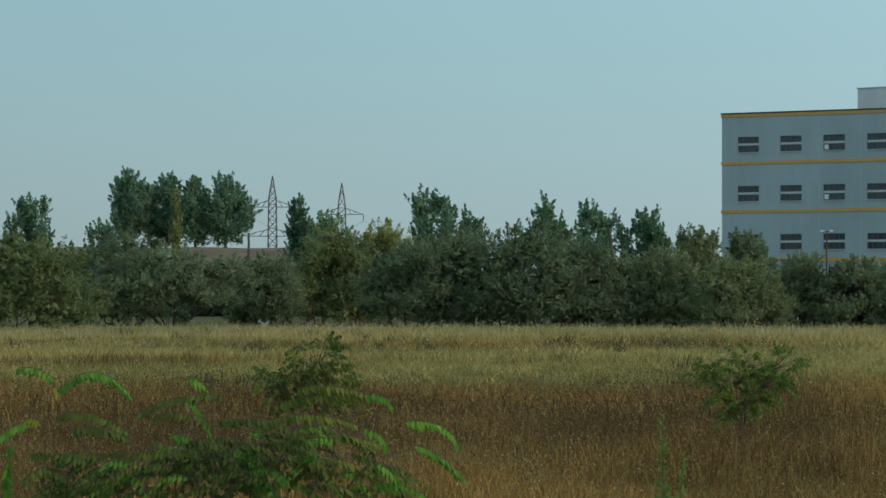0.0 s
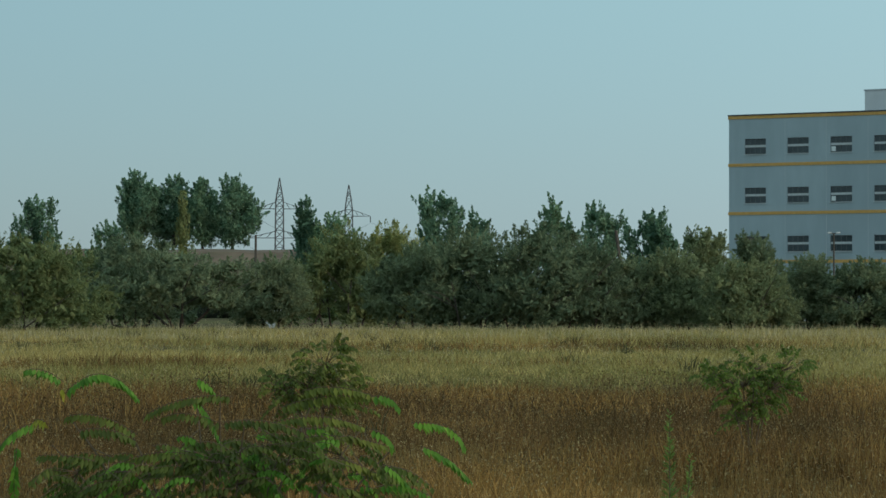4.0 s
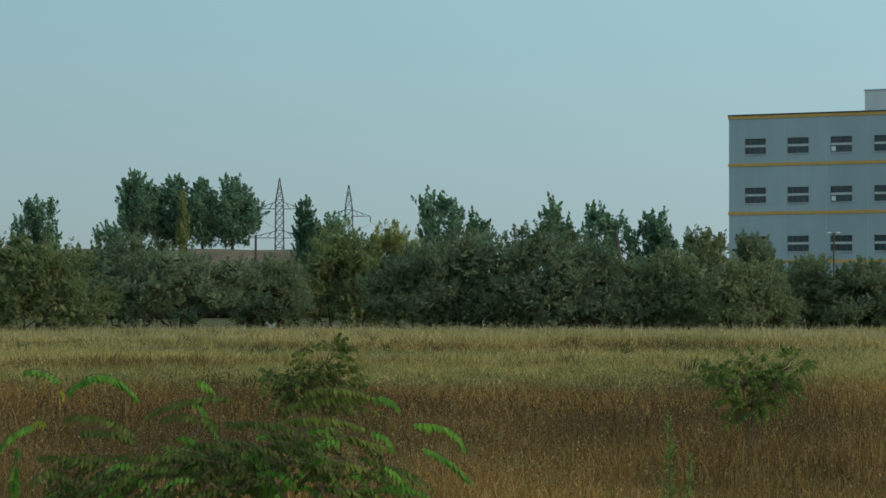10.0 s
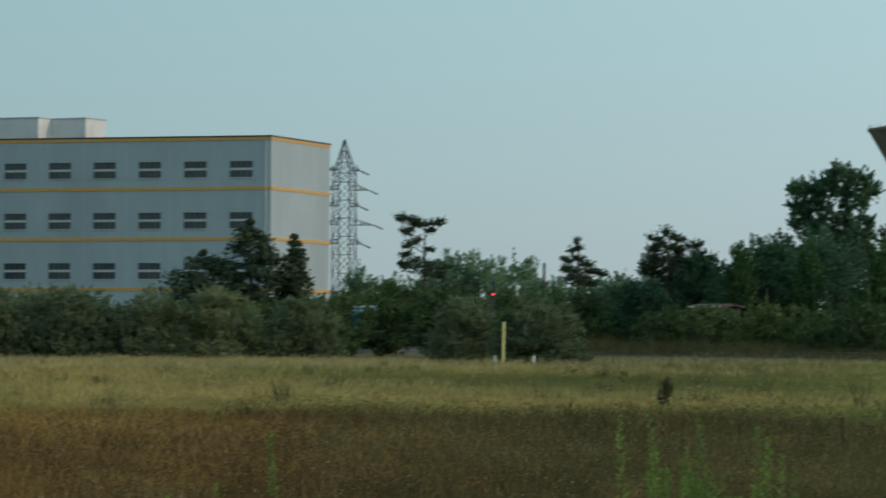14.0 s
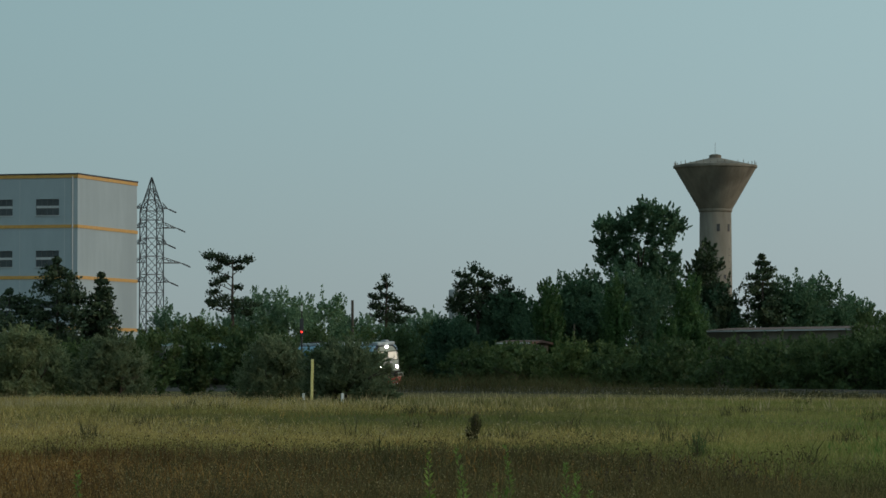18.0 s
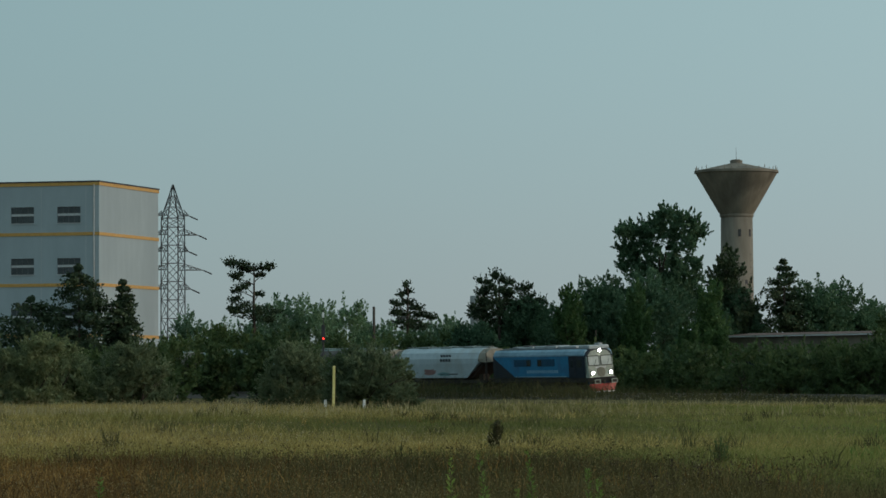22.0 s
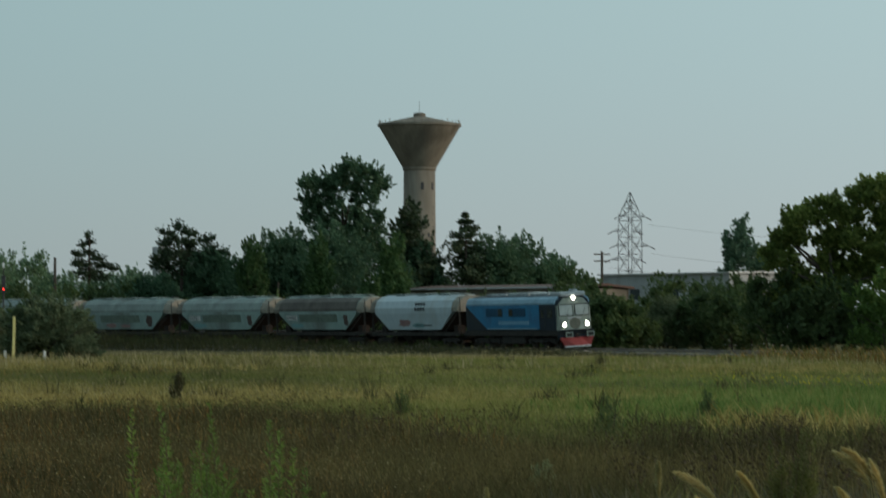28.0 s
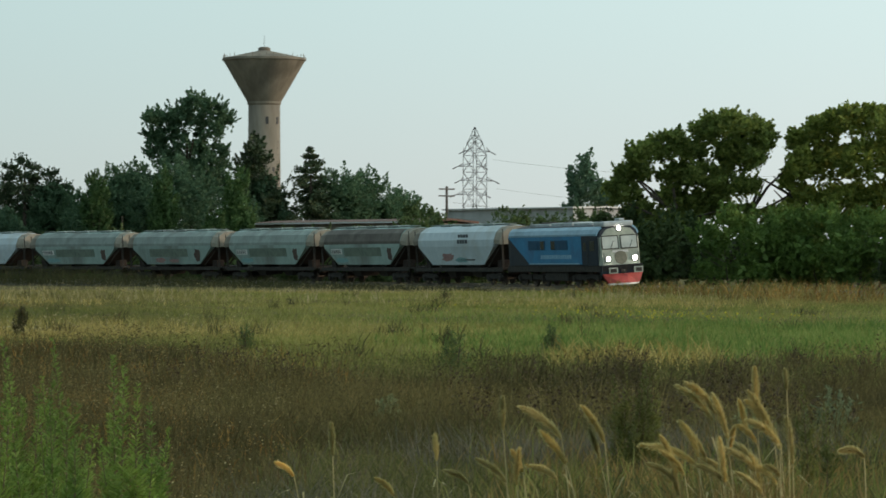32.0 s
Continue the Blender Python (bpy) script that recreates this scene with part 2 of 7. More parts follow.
def spot(bearing, distance, z=None):
    """The place on the ground that far from the viewpoint's foot, on a bearing."""
    x, y = distance * math.sin(radians(bearing)), distance * math.cos(radians(bearing))
    return Vector((x, y, float(ground_z(np.array([x]), np.array([y]))[0]) if z is None else z))


# ---------------------------------------------------------------- ground
def ground_z(x, y):
    r = np.hypot(x, y)
    s = np.clip((r - 90) / 110, 0, 1)
    s = s * s * (3 - 2 * s)
    far = np.clip((r - 600) / 2500, 0, 1)
    wave = 0.10 * np.sin(x * 0.11 + 1.3) * np.sin(y * 0.083) + 0.05 * np.sin(x * 0.31 + y * 0.17)
    return 0.22 * s + wave * np.clip(1 - r / 260, 0, 1) - far * 2.0


def build_ground():
    radii = np.concatenate([[0.01], np.arange(3, 60, 3), np.arange(60, 260, 8), np.geomspace(260, 4800, 26)])
    seg = 160
    ang = np.linspace(0, 2 * math.pi, seg, endpoint=False)
    x, y = (radii[:, None] * np.sin(ang)).ravel(), (radii[:, None] * np.cos(ang)).ravel()
    v = np.stack([x, y, ground_z(x, y)], 1)
    i, j = np.meshgrid(np.arange(len(radii) - 1), np.arange(seg), indexing="ij")
    k = (j + 1) % seg
    f = np.stack([i * seg + j, i * seg + k, (i + 1) * seg + k, (i + 1) * seg + j], -1).reshape(-1, 4)[:, ::-1]
    m, n, l, p = nodes_of("dry_meadow_soil")
    soil = ramp(n, l, texture(n, l, 2.5, 8, True), [(0.3, (0.05, 0.036, 0.02)), (0.7, (0.13, 0.095, 0.05))])
    grass = ramp(n, l, texture(n, l, 0.9, 8, True), [(0.3, (0.07, 0.075, 0.025)), (0.7, (0.19, 0.16, 0.06))])
    col = blend(n, l, soil, grass, ramp(n, l, texture(n, l, 0.06, 5, True), [(0.4, (0, 0, 0)), (0.6, (1, 1, 1))]))
    l.new(col, p.inputs["Base Color"])
    p.inputs["Roughness"].default_value = 1.0
    p.inputs["Specular IOR Level"].default_value = 0.1
    b = n.new("ShaderNodeBump")
    b.inputs["Strength"].default_value, b.inputs["Distance"].default_value = 0.6, 0.1
    l.new(texture(n, l, 8, 6, True), b.inputs["Height"])
    l.new(b.outputs[0], p.inputs["Normal"])
    tagged(smooth(new("ground", arrays("ground", v, f, m))), "dry meadow ground with brown soil and thin grass", "ground", kind="structure")


build_ground()

# ---------------------------------------------------------------- railway line
HEAD, BEND, EASING, FRONT = radians(187.21), 0.0034376, -9.06e-6, (102.72, 178.79)


def lay_line():
    """Places and headings along the line every half metre, from 400 m behind to 90 m ahead."""
    table = {}
    for step, n in ((-0.5, 800), (0.5, 180)):
        x, y, s, h = FRONT[0], FRONT[1], 0.0, HEAD
        for i in range(n + 1):
            table[round(s * 2)] = (x, y, h)
            k = BEND + EASING * max(s, -150.0) if s > -170 else 0.0
            mid = h + k * step / 2
            x, y, s, h = x + math.sin(mid) * step, y + math.cos(mid) * step, s + step, h + k * step
    return table


LINE = lay_line()


def track_at(s):
    """Place and heading at s metres along the line; at 0 the locomotive's headlights end up."""
    i = math.floor(s * 2)
    a, b, f = LINE[i], LINE[i + 1], s * 2 - i
    x, y, h = (p + (q - p) * f for p, q in zip(a, b))
    return x, y, 0.56 - 0.0020 * max(s, -200.0), h


def track_pose(s, cant=4.0):
    x, y, z, h = track_at(s)
    # local x forward, y left, z up
    return Matrix.Translation((x, y, z)) @ Matrix.Rotation(math.pi / 2 - h, 4, "Z") @ Matrix.Rotation(radians(cant), 4, "X")


def build_track():
    lo, hi, step = -330.0, 70.0, 2.5
    ss = np.arange(lo, hi + 0.1, step)
    for name, profile, mat, label, cat in (
        ("ballast_bed", [(-3.6, -0.75), (-2.1, -0.22), (-1.5, -0.17), (1.5, -0.17), (2.1, -0.22), (3.6, -0.75)], M["ballast"], "grey-brown ballast bed of the railway line", "ballast"),
    ):
        bm = bmesh.new()
        loft(bm, [[track_pose(s, 3.0) @ Vector((0, y, z)) for y, z in profile] for s in ss])
        tagged(part(name, bm, mat, None), label, cat, kind="structure")
    line = empty("railway_track", Matrix(), "single railway track with worn steel rails on concrete sleepers", "track", kind="structure")
    for side in (-0.7525, 0.7525):
        bm = bmesh.new()
        prof = [(-0.07, -0.16), (0.07, -0.16), (0.02, -0.12), (0.036, -0.03), (0.034, 0.0), (-0.034, 0.0), (-0.036, -0.03), (-0.02, -0.12)]
        loft(bm, [[track_pose(s, 3.0) @ Vector((0, side + y, z)) for y, z in prof] for s in ss])
        part("rail", bm, M["rail"], line)
    bm = bmesh.new()
    box(bm, -0.13, 0.13, -1.25, 1.25, -0.36, -0.155, 0.02)
    first = part("sleeper", bm, M["sleeper"], line)
    for i in range(1, 118):
        ob = first.copy()
        scene.collection.objects.link(ob)
        ob.matrix_basis = track_pose(66 - 0.66 * i, 3.0)
    first.matrix_basis = track_pose(66, 3.0)


build_track()


# ---------------------------------------------------------------- trees
def unit(rng, n):
    v = rng.normal(size=(n, 3))
    return v / np.linalg.norm(v, axis=1, keepdims=True)


def leaf_mesh(name, pts, size, rng, material, long=1.5, lift=None, out=None):
    """One folded leaf clump a point: two triangles that share an edge."""
    n = len(pts)
    a = unit(rng, n)
    if lift is not None:
        a = a * 0.55 + lift
        a /= np.linalg.norm(a, axis=1, keepdims=True)
    b = np.cross(a, unit(rng, n))
    b /= np.linalg.norm(b, axis=1, keepdims=True) + 1e-9
    if out is not None:
        face = out * 1.1 + unit(rng, n) * 0.75
        b = np.cross(face, a)
        b /= np.linalg.norm(b, axis=1, keepdims=True) + 1e-9
    c = np.cross(a, b)
    s = size * rng.uniform(0.6, 1.4, (n, 1))
    v = np.stack([pts - a * s * long * 0.5, pts + b * s * 0.5 + c * s * 0.15, pts + a * s * long * 0.5, pts - b * s * 0.5 + c * s * 0.15], 1).reshape(-1, 3)
    f = np.arange(4 * n).reshape(-1, 4)
    return arrays(name, v, f, material)


def lobed_points(rng, lobes, total, inner=0.35):
    """Points in the shells of overlapping lobes (centre, radii)."""
    weight = np.array([r[0] * r[1] + r[2] * r[0] for _, r in lobes])
    counts = np.maximum(8, (total * weight / weight.sum()).astype(int))
    out, ways = [], []
    for (c, r), n in zip(lobes, counts):
        u = unit(rng, n)
        u[:, 2] = np.where(rng.random(n) < 0.3, np.abs(u[:, 2]), u[:, 2])
        shell = np.where(rng.random(n) < inner, rng.uniform(0.2, 0.85, n), rng.normal(0.95, 0.09, n))
        # twiggy tufts break the outline
        tuft = 1 + 0.16 * np.sin(u[:, 0] * 9 + c[0]) * np.sin(u[:, 1] * 8 + c[1]) * np.sin(u[:, 2] * 10 + c[2])
        out.append(np.asarray(c) + u * np.asarray(r) * (shell * tuft)[:, None])
        ways.append(u)
    return np.concatenate(out), np.concatenate(ways)


def outer_points(rng, lobes, total, inner):
    """Leaf points, most of them on the outside of the joined lobes."""
    pts, ways = lobed_points(rng, lobes, int(total * 2.6), inner)
    buried = np.zeros(len(pts), int)
    for c, r in lobes:
        buried += (((pts - np.asarray(c)) / np.asarray(r)) ** 2).sum(1) < 0.74
    keep = (buried == 0) | (rng.random(len(pts)) < 0.06)
    pts, ways = pts[keep], ways[keep]
    pick = rng.permutation(len(pts))[:total]
    return pts[pick], ways[pick]


def stems(ob, rng, h, width, count, base_r, crown_z, limbs):
    """A trunk or several, each with its own limbs."""
    for i in range(count):
        a = 2 * math.pi * i / count + rng.uniform(-0.5, 0.5)
        out = 0.0 if count == 1 else width * rng.uniform(0.10, 0.24)
        p0 = Vector((math.cos(a) * out * 0.15, math.sin(a) * out * 0.15, -0.15))
        p1 = Vector((math.cos(a) * out, math.sin(a) * out, crown_z))
        p2 = p1 + Vector((math.cos(a) * out * 0.6, math.sin(a) * out * 0.6, (h - crown_z) * 0.45))
        bend = (p0 + p1) / 2 + Vector((rng.uniform(-1, 1), rng.uniform(-1, 1), 0)) * base_r
        trunk = part("trunk", tube(bmesh.new(), [p0, bend, p1, p2], [base_r * 1.25, base_r, base_r * 0.85, base_r * 0.3]), M["bark"], ob)
        for j in range(limbs):
            b = a + rng.uniform(-1.6, 1.6) + (j * 1.7 if count == 1 else 0)
            q = p1.lerp(p2, rng.uniform(0.0, 0.7))
            e = q + Vector((math.cos(b) * width * 0.3, math.sin(b) * width * 0.3, (h - crown_z) * rng.uniform(0.15, 0.4)))
            mid = q.lerp(e, 0.5) + Vector((0, 0, 0.08 * h * rng.uniform(-0.3, 0.6)))
            part("limb", tube(bmesh.new(), [q, mid, e], [base_r * 0.5, base_r * 0.35, base_r * 0.12], 5), M["bark"], trunk)


def cores(lobes, rng, scale):
    """Rough inner masses of the lobes, which stand in for the shade inside."""
    rows, cols, verts, faces = 5, 8, [], []
    for c, r in lobes:
        k = len(verts)
        wob = rng.uniform(0.8, 1.1, (rows + 1, cols))
        for i in range(rows + 1):
            t = math.pi * i / rows
            for j in range(cols):
                a = 2 * math.pi * j / cols
                w = scale * wob[i][j] if 0 < i < rows else scale
                verts.append((c[0] + r[0] * w * math.sin(t) * math.cos(a), c[1] + r[1] * w * math.sin(t) * math.sin(a), max(0.02, c[2] + r[2] * w * math.cos(t))))
        for i in range(rows):
            for j in range(cols):
                faces.append((k + i * cols + j, k + (i + 1) * cols + j, k + (i + 1) * cols + (j + 1) % cols, k + i * cols + (j + 1) % cols))
    return np.array(verts), np.array(faces)


def plant(name, place, label, category, group=""):
    return empty(name, Matrix.Translation(place), label, category, group)


def outline(shape, t):
    """Half width of a crown at the relative height t."""
    if shape == "round":
        return math.sqrt(max(0.05, 1 - (2 * t - 0.85) ** 2 / 1.4))
    if shape == "oval":
        return math.sin(math.pi * (0.13 + 0.83 * t)) ** 0.75
    if shape == "vase":
        return float(np.interp(t, (0, 0.25, 0.5, 0.72, 0.88, 1.0), (0.42, 0.82, 1.0, 1.0, 0.8, 0.3)))
    if shape == "column":
        return 0.75 * math.sin(math.pi * min(1, 0.14 + t * 0.84)) ** 0.6
    return (1 - t ** 2.6) ** 0.5 * 1.08


def tree(name, place, h, width, seed, leaf, size, total, label, category="tree", group="", crown_from=0.15, trunks=1, trunk_r=0.2, lobes=16, shape="round", inner=0.35, deep=None, long=1.5, fat=1.0, own=None, sprays=0, boughs=0, share=1.0, rise=0.4, thick=0.4, shoots=0, up=0.6, spray=1.2, fill=1.5):
    """Trunk and limbs, with a crown of lobes that fills an envelope of the given shape."""
    rng = np.random.default_rng(seed)
    ob = plant(name, place, label, category, group)
    z0 = h * crown_from
    stems(ob, rng, h, width, trunks, trunk_r, max(0.25, z0), 4 if trunks < 3 else 2)
    deep = deep or width
    made = []
    for i in range(lobes):
        t = (i + rng.uniform(0.1, 0.9)) / lobes
        env = outline(shape, t)
        a = rng.uniform(0, 2 * math.pi)
        rad = fat * (0.30 if shape != "column" else 0.34) * rng.uniform(0.7, 1.15)
        if shape == "dome":
            t = t ** 1.25
            env = outline(shape, t)
        off = max(0.0, env - rad * 1.0) * math.sqrt(rng.uniform(0.35, 1.0))
        r = (width * 0.5 * rad * 1.5, deep * 0.5 * rad * 1.5, (h - z0) * (0.16 if shape != "column" else 0.2) * rng.uniform(0.8, 1.3))
        z = z0 + r[2] * 0.8 + t * (h - z0 - r[2] * 1.8)
        made.append(((math.cos(a) * off * width * 0.5, math.sin(a) * off * deep * 0.5, z), r))
    for i in range(sprays):
        t, a = rng.uniform(0.05, 0.93), rng.uniform(0, 2 * math.pi)
        env = outline(shape, t)
        k = rng.uniform(0.55, 1.1)
        r = (width * 0.085 * k, deep * 0.085 * k, (h - z0) * 0.085 * k * (1.6 if shape != "dome" else 1.0))
        made.append(((math.cos(a) * env * width * 0.47, math.sin(a) * env * deep * 0.47, z0 + t * (h - z0) * 0.97), r))
    if own:
        ca, sa = place.y / place.xy.length, place.x / place.xy.length
        made = []
        for x, z, rx, rz in own:
            for k in (-1, 1):
                y = rng.uniform(0.0, 0.28) * width * k
                made.append(((x * ca + y * sa, y * ca - x * sa, z), (rx * 0.95, rx * 0.95, rz * 0.95)))
        for c, r in list(made):
            # small tufts break each lobe's rim
            for j in range(5):
                u, k = rng.uniform(-0.3, math.pi + 0.3), rng.uniform(0.2, 0.34)
                made.append(((c[0] + r[0] * 0.92 * math.cos(u), c[1] + rng.uniform(-0.6, 0.6) * r[1], c[2] + r[2] * 0.95 * math.sin(u)), (r[0] * k, r[0] * k, r[2] * k * 1.1)))
    if shoots:
        pts, ways, run, sizes = shoot_points(rng, made, shoots, total, up, spray, thick, fill)
        over = max(1.0, np.percentile(pts[:, 2], 99.7) / h)
        pts[:, 2] = np.maximum(pts[:, 2] / over, 0.05)
        crown = new("crown", leaf_mesh("crown", pts, size * sizes, rng, leaf, long, lift=run, out=ways))
        crown.parent = ob
        return ob
    pts, ways = outer_points(rng, made, max(20, int(total * (1 - share if boughs else 1.0))), inner)
    run = np.tile(np.array([[0.0, 0.0, 0.0]]), (len(pts), 1))
    if boughs:
        p2, w2, r2, curves = bough_points(rng, h, z0, width, deep, shape, boughs, int(total * share), rise, thick)
        pts, ways, run = np.concatenate([pts, p2]), np.concatenate([ways, w2]), np.concatenate([run, r2 * 0.9])
        for a, b, c in curves[:9] if trunks < 3 else []:
            part("limb", tube(bmesh.new(), [Vector(a), Vector((a + 2 * b + c) / 4), Vector(c)], [trunk_r * 0.4, trunk_r * 0.22, 0.02], 5), M["bark"], ob)
    over = max(1.0, np.percentile(pts[:, 2], 99.7) / h)
    pts[:, 2] = np.maximum(pts[:, 2] / over, 0.05)
    lift = run if boughs else None
    me = leaf_mesh("crown", pts, size, rng, leaf, long, lift=lift, out=ways)
    crown = new("crown", me)
    crown.parent = ob
    return ob


def shoot_points(rng, lobes, shoots, total, up, spray, thick, fill=1.5):
    """Leaf points in feathery shoots that leave the lobes outward and upward, and larger leaves that fill the inside."""
    at, ways = outer_points(rng, lobes, shoots, 0.0)
    n = len(at)
    way = ways * 0.8 + unit(rng, n) * 0.35
    way[:, 2] += up
    way /= np.linalg.norm(way, axis=1, keepdims=True)
    per = max(5, int(total * 0.7 / n))
    u = rng.random((n, per, 1)) ** 0.8
    reach = spray * rng.uniform(0.45, 1.35, (n, 1, 1))
    pts = at[:, None] + way[:, None] * reach * (u - 0.45) + rng.normal(0, 1, (n, per, 3)) * thick * (1.12 - u)
    inside = []
    for c, r in lobes:
        k = max(6, int(total * 0.35 / len(lobes)))
        inside.append(np.asarray(c) + unit(rng, k) * np.asarray(r) * rng.uniform(0.2, 0.9 if fill < 2 else 0.72, (k, 1)))
    inside = np.concatenate(inside)
    pts = np.concatenate([pts.reshape(-1, 3), inside])
    run = np.concatenate([np.repeat(way, per, 0) * 0.8, unit(rng, len(inside)) * 0.3])
    face = np.concatenate([np.repeat(ways, per, 0), unit(rng, len(inside))])
    sizes = np.concatenate([np.ones((n * per, 1)), np.full((len(inside), 1), fill)])
    return pts, face, run, sizes


def bough_points(rng, h, z0, width, deep, shape, boughs, total, rise, thick):
    """Leaf points along boughs that sweep out and up to the crown's envelope; also their facing, run and curves."""
    pts, ways, runs, curves = [], [], [], []
    per = max(6, total // boughs)
    for i in range(boughs):
        t, a = rng.uniform(0.06, 1.0) ** 0.85, rng.uniform(0, 2 * math.pi)
        env = outline(shape, min(t, 0.97)) * rng.uniform(0.6, 1.14)
        tip = np.array([math.cos(a) * env * width / 2, math.sin(a) * env * deep / 2, z0 + t * (h - z0) * rng.uniform(0.86, 1.03)])
        start = np.array([tip[0] * 0.12, tip[1] * 0.12, max(z0 * 0.6, tip[2] - rise * (h - z0) * rng.uniform(0.7, 1.2))])
        turn = (start + tip) / 2 + np.array([tip[0] * 0.28, tip[1] * 0.28, -0.05 * h])
        u = rng.uniform(0.25, 1.0, per)[:, None]
        p = (1 - u) ** 2 * start + 2 * u * (1 - u) * turn + u * u * tip
        run = (1 - u) * (turn - start) + u * (tip - turn)
        run /= np.linalg.norm(run, axis=1, keepdims=True) + 1e-9
        p = p + rng.normal(0, 1, (per, 3)) * np.array([1, 1, 0.8]) * thick * (1.08 - u) ** 0.6
        w = p - np.array([0, 0, z0 + (h - z0) * 0.3])
        w[:, 2] *= 0.6
        pts.append(p)
        ways.append(w / (np.linalg.norm(w, axis=1, keepdims=True) + 1e-9))
        runs.append(run)
        curves.append((start, turn, tip))
    return np.concatenate(pts), np.concatenate(ways), np.concatenate(runs), curves


def conifer(name, place, h, width, seed, total, label, group="", bare=0.06, ragged=0.18, taper=0.9):
    """Straight trunk with whorls of drooping boughs."""
    rng = np.random.default_rng(seed)
    ob = plant(name, place, label, "conifer", group)
    trunk = part("trunk", tube(bmesh.new(), [Vector((0, 0, -0.2)), Vector((0.05, 0, h * 0.5)), Vector((0, 0, h))], [h * 0.018, h * 0.011, 0.02]), M["bark"], ob)
    pts, levels = [], int(8 + h * 0.75)
    per = total / (levels * 9)
    for i in range(levels):
        t = i / (levels - 1)
        z = h * (bare + (0.98 - bare) * t)
        for j in range(9):
            z = h * (bare + (0.98 - bare) * min(1.0, max(0.0, t + rng.uniform(-0.55, 0.55) / levels * (1 - 0.7 * t))))
            a = rng.uniform(0, 2 * math.pi)
            reach = width * 0.5 * ((1 - t) ** taper * rng.uniform(0.8 - ragged * 2, 1.08) + 0.03)
            fall = -0.10 * reach + rng.uniform(-0.05, 0.25) * reach
            end = Vector((math.cos(a) * reach, math.sin(a) * reach, z + fall))
            if j < 3:
                part("bough", bar(bmesh.new(), (0, 0, z), end, 0.035 * (1 - t) + 0.012, 0.008, 4), M["bark"], trunk)
            k = max(6, int(per * (1.4 - t)))
            u = rng.uniform(0.15, 1.05, k)[:, None] ** 0.7
            pts.append(np.array([0, 0, z]) + u * np.array([end.x, end.y, fall]) + rng.normal(0, 1, (k, 3)) * np.array([0.18, 0.18, 0.16]) * (0.55 + reach * 0.35))
    crown = new("crown", leaf_mesh("crown", np.concatenate(pts), 0.17 + h * 0.004, rng, M["conifer"], 1.8))
    crown.parent = ob
    return ob


OLIVES_WEST = [(-8.90, 200, 5.9, 9.1), (-7.45, 187, 6.0, 9.4), (-4.8, 212, 5.7, 10.6), (-5.59, 232, 6.9, 8.1), (-3.08, 216, 5.2, 4.9), (-1.97, 226, 7.5, 6.7), (-1.07, 232, 7.9, 4.9), (-0.52, 206, 5.8, 6.9), (0.44, 204, 6.8, 8.2), (1.59, 203, 7.1, 8.5), (2.45, 205, 5.8, 5.6), (3.20, 207, 4.9, 5.2), (3.95, 207, 5.5, 5.4), (4.51, 213, 6.9, 4.5)]
OLIVES_EAST = [(5.41, 214, 6.6, 4.1), (5.16, 204, 4.9, 6.1), (6.46, 208, 5.1, 4.7), (7.37, 206, 4.8, 5.4), (8.89, 206, 4.9, 6.5), (8.15, 209, 4.9, 5.6), (10.19, 205, 4.7, 6.1), (11.20, 205, 4.9, 5.8), (12.81, 205, 4.3, 4.5), (15.67, 190, 4.1, 4.0), (16.98, 185, 3.9, 5.2), (27.88, 262, 4.7, 5.1)]
SHRUBS_WEST = [(19.75, 316, 5.1, 6.5), (20.12, 315, 5.0, 6.5), (16.4, 335, 7.0, 6.0), (15.5, 330, 7.2, 6.0), (14.8, 330, 7.2, 5.0), (17.2, 335, 6.8, 6.0), (17.9, 335, 6.8, 6.0), (-3.35, 300, 5.9, 6.0), (-2.95, 300, 6.0, 6.0), (-6.3, 250, 6.2, 6.0), (12.10, 235, 4.3, 4.5), (13.55, 262, 5.6, 4.6), (15.05, 262, 5.4, 4.6), (14.3, 268, 5.3, 3.8), (13.1, 228, 4.6, 3.4), (15.9, 262, 5.0, 4.4), (16.6, 255, 4.4, 4.6), (-2.68, 250, 5.0, 6.6), (5.86, 235, 4.8, 6.2), (14.13, 355, 8.2, 7.0), (11.42, 240, 5.3, 4.6), (18.45, 345, 7.7, 7.3), (19.26, 312, 4.9, 7.6), (20.16, 309, 4.9, 8.0), (21.07, 304, 5.4, 7.9), (21.97, 296, 4.7, 7.7), (22.87, 290, 5.4, 7.6), (23.78, 282, 5.3, 7.4), (24.58, 277, 5.2, 7.2), (25.39, 272, 5.2, 7.1), (26.29, 272, 6.1, 7.1)]
SHRUBS_EAST = [(26.6, 305, 7.0, 5.5), (26.1, 303, 6.2, 5.0), (24.46, 264, 4.5, 6.0), (25.36, 260, 4.9, 6.3), (26.17, 257, 5.0, 6.2), (26.75, 255, 5.0, 5.0), (27.2, 254, 4.6, 4.9), (28.48, 262, 5.4, 6.9), (29.18, 258, 5.9, 6.3), (26.24, 330, 9.2, 4.6), (27.85, 285, 7.1, 5.5), (28.7, 300, 7.0, 7.0), (29.4, 300, 7.4, 6.0), (29.95, 233, 6.4, 6.2), (30.86, 231, 5.9, 6.2), (31.85, 226, 6.3, 6.6), (32.75, 228, 6.4, 6.0), (33.1, 232, 5.6, 6.4), (33.5, 225, 6.2, 6.2), (34.3, 223, 6.0, 5.8), (35.38, 223, 5.4, 6.9)]
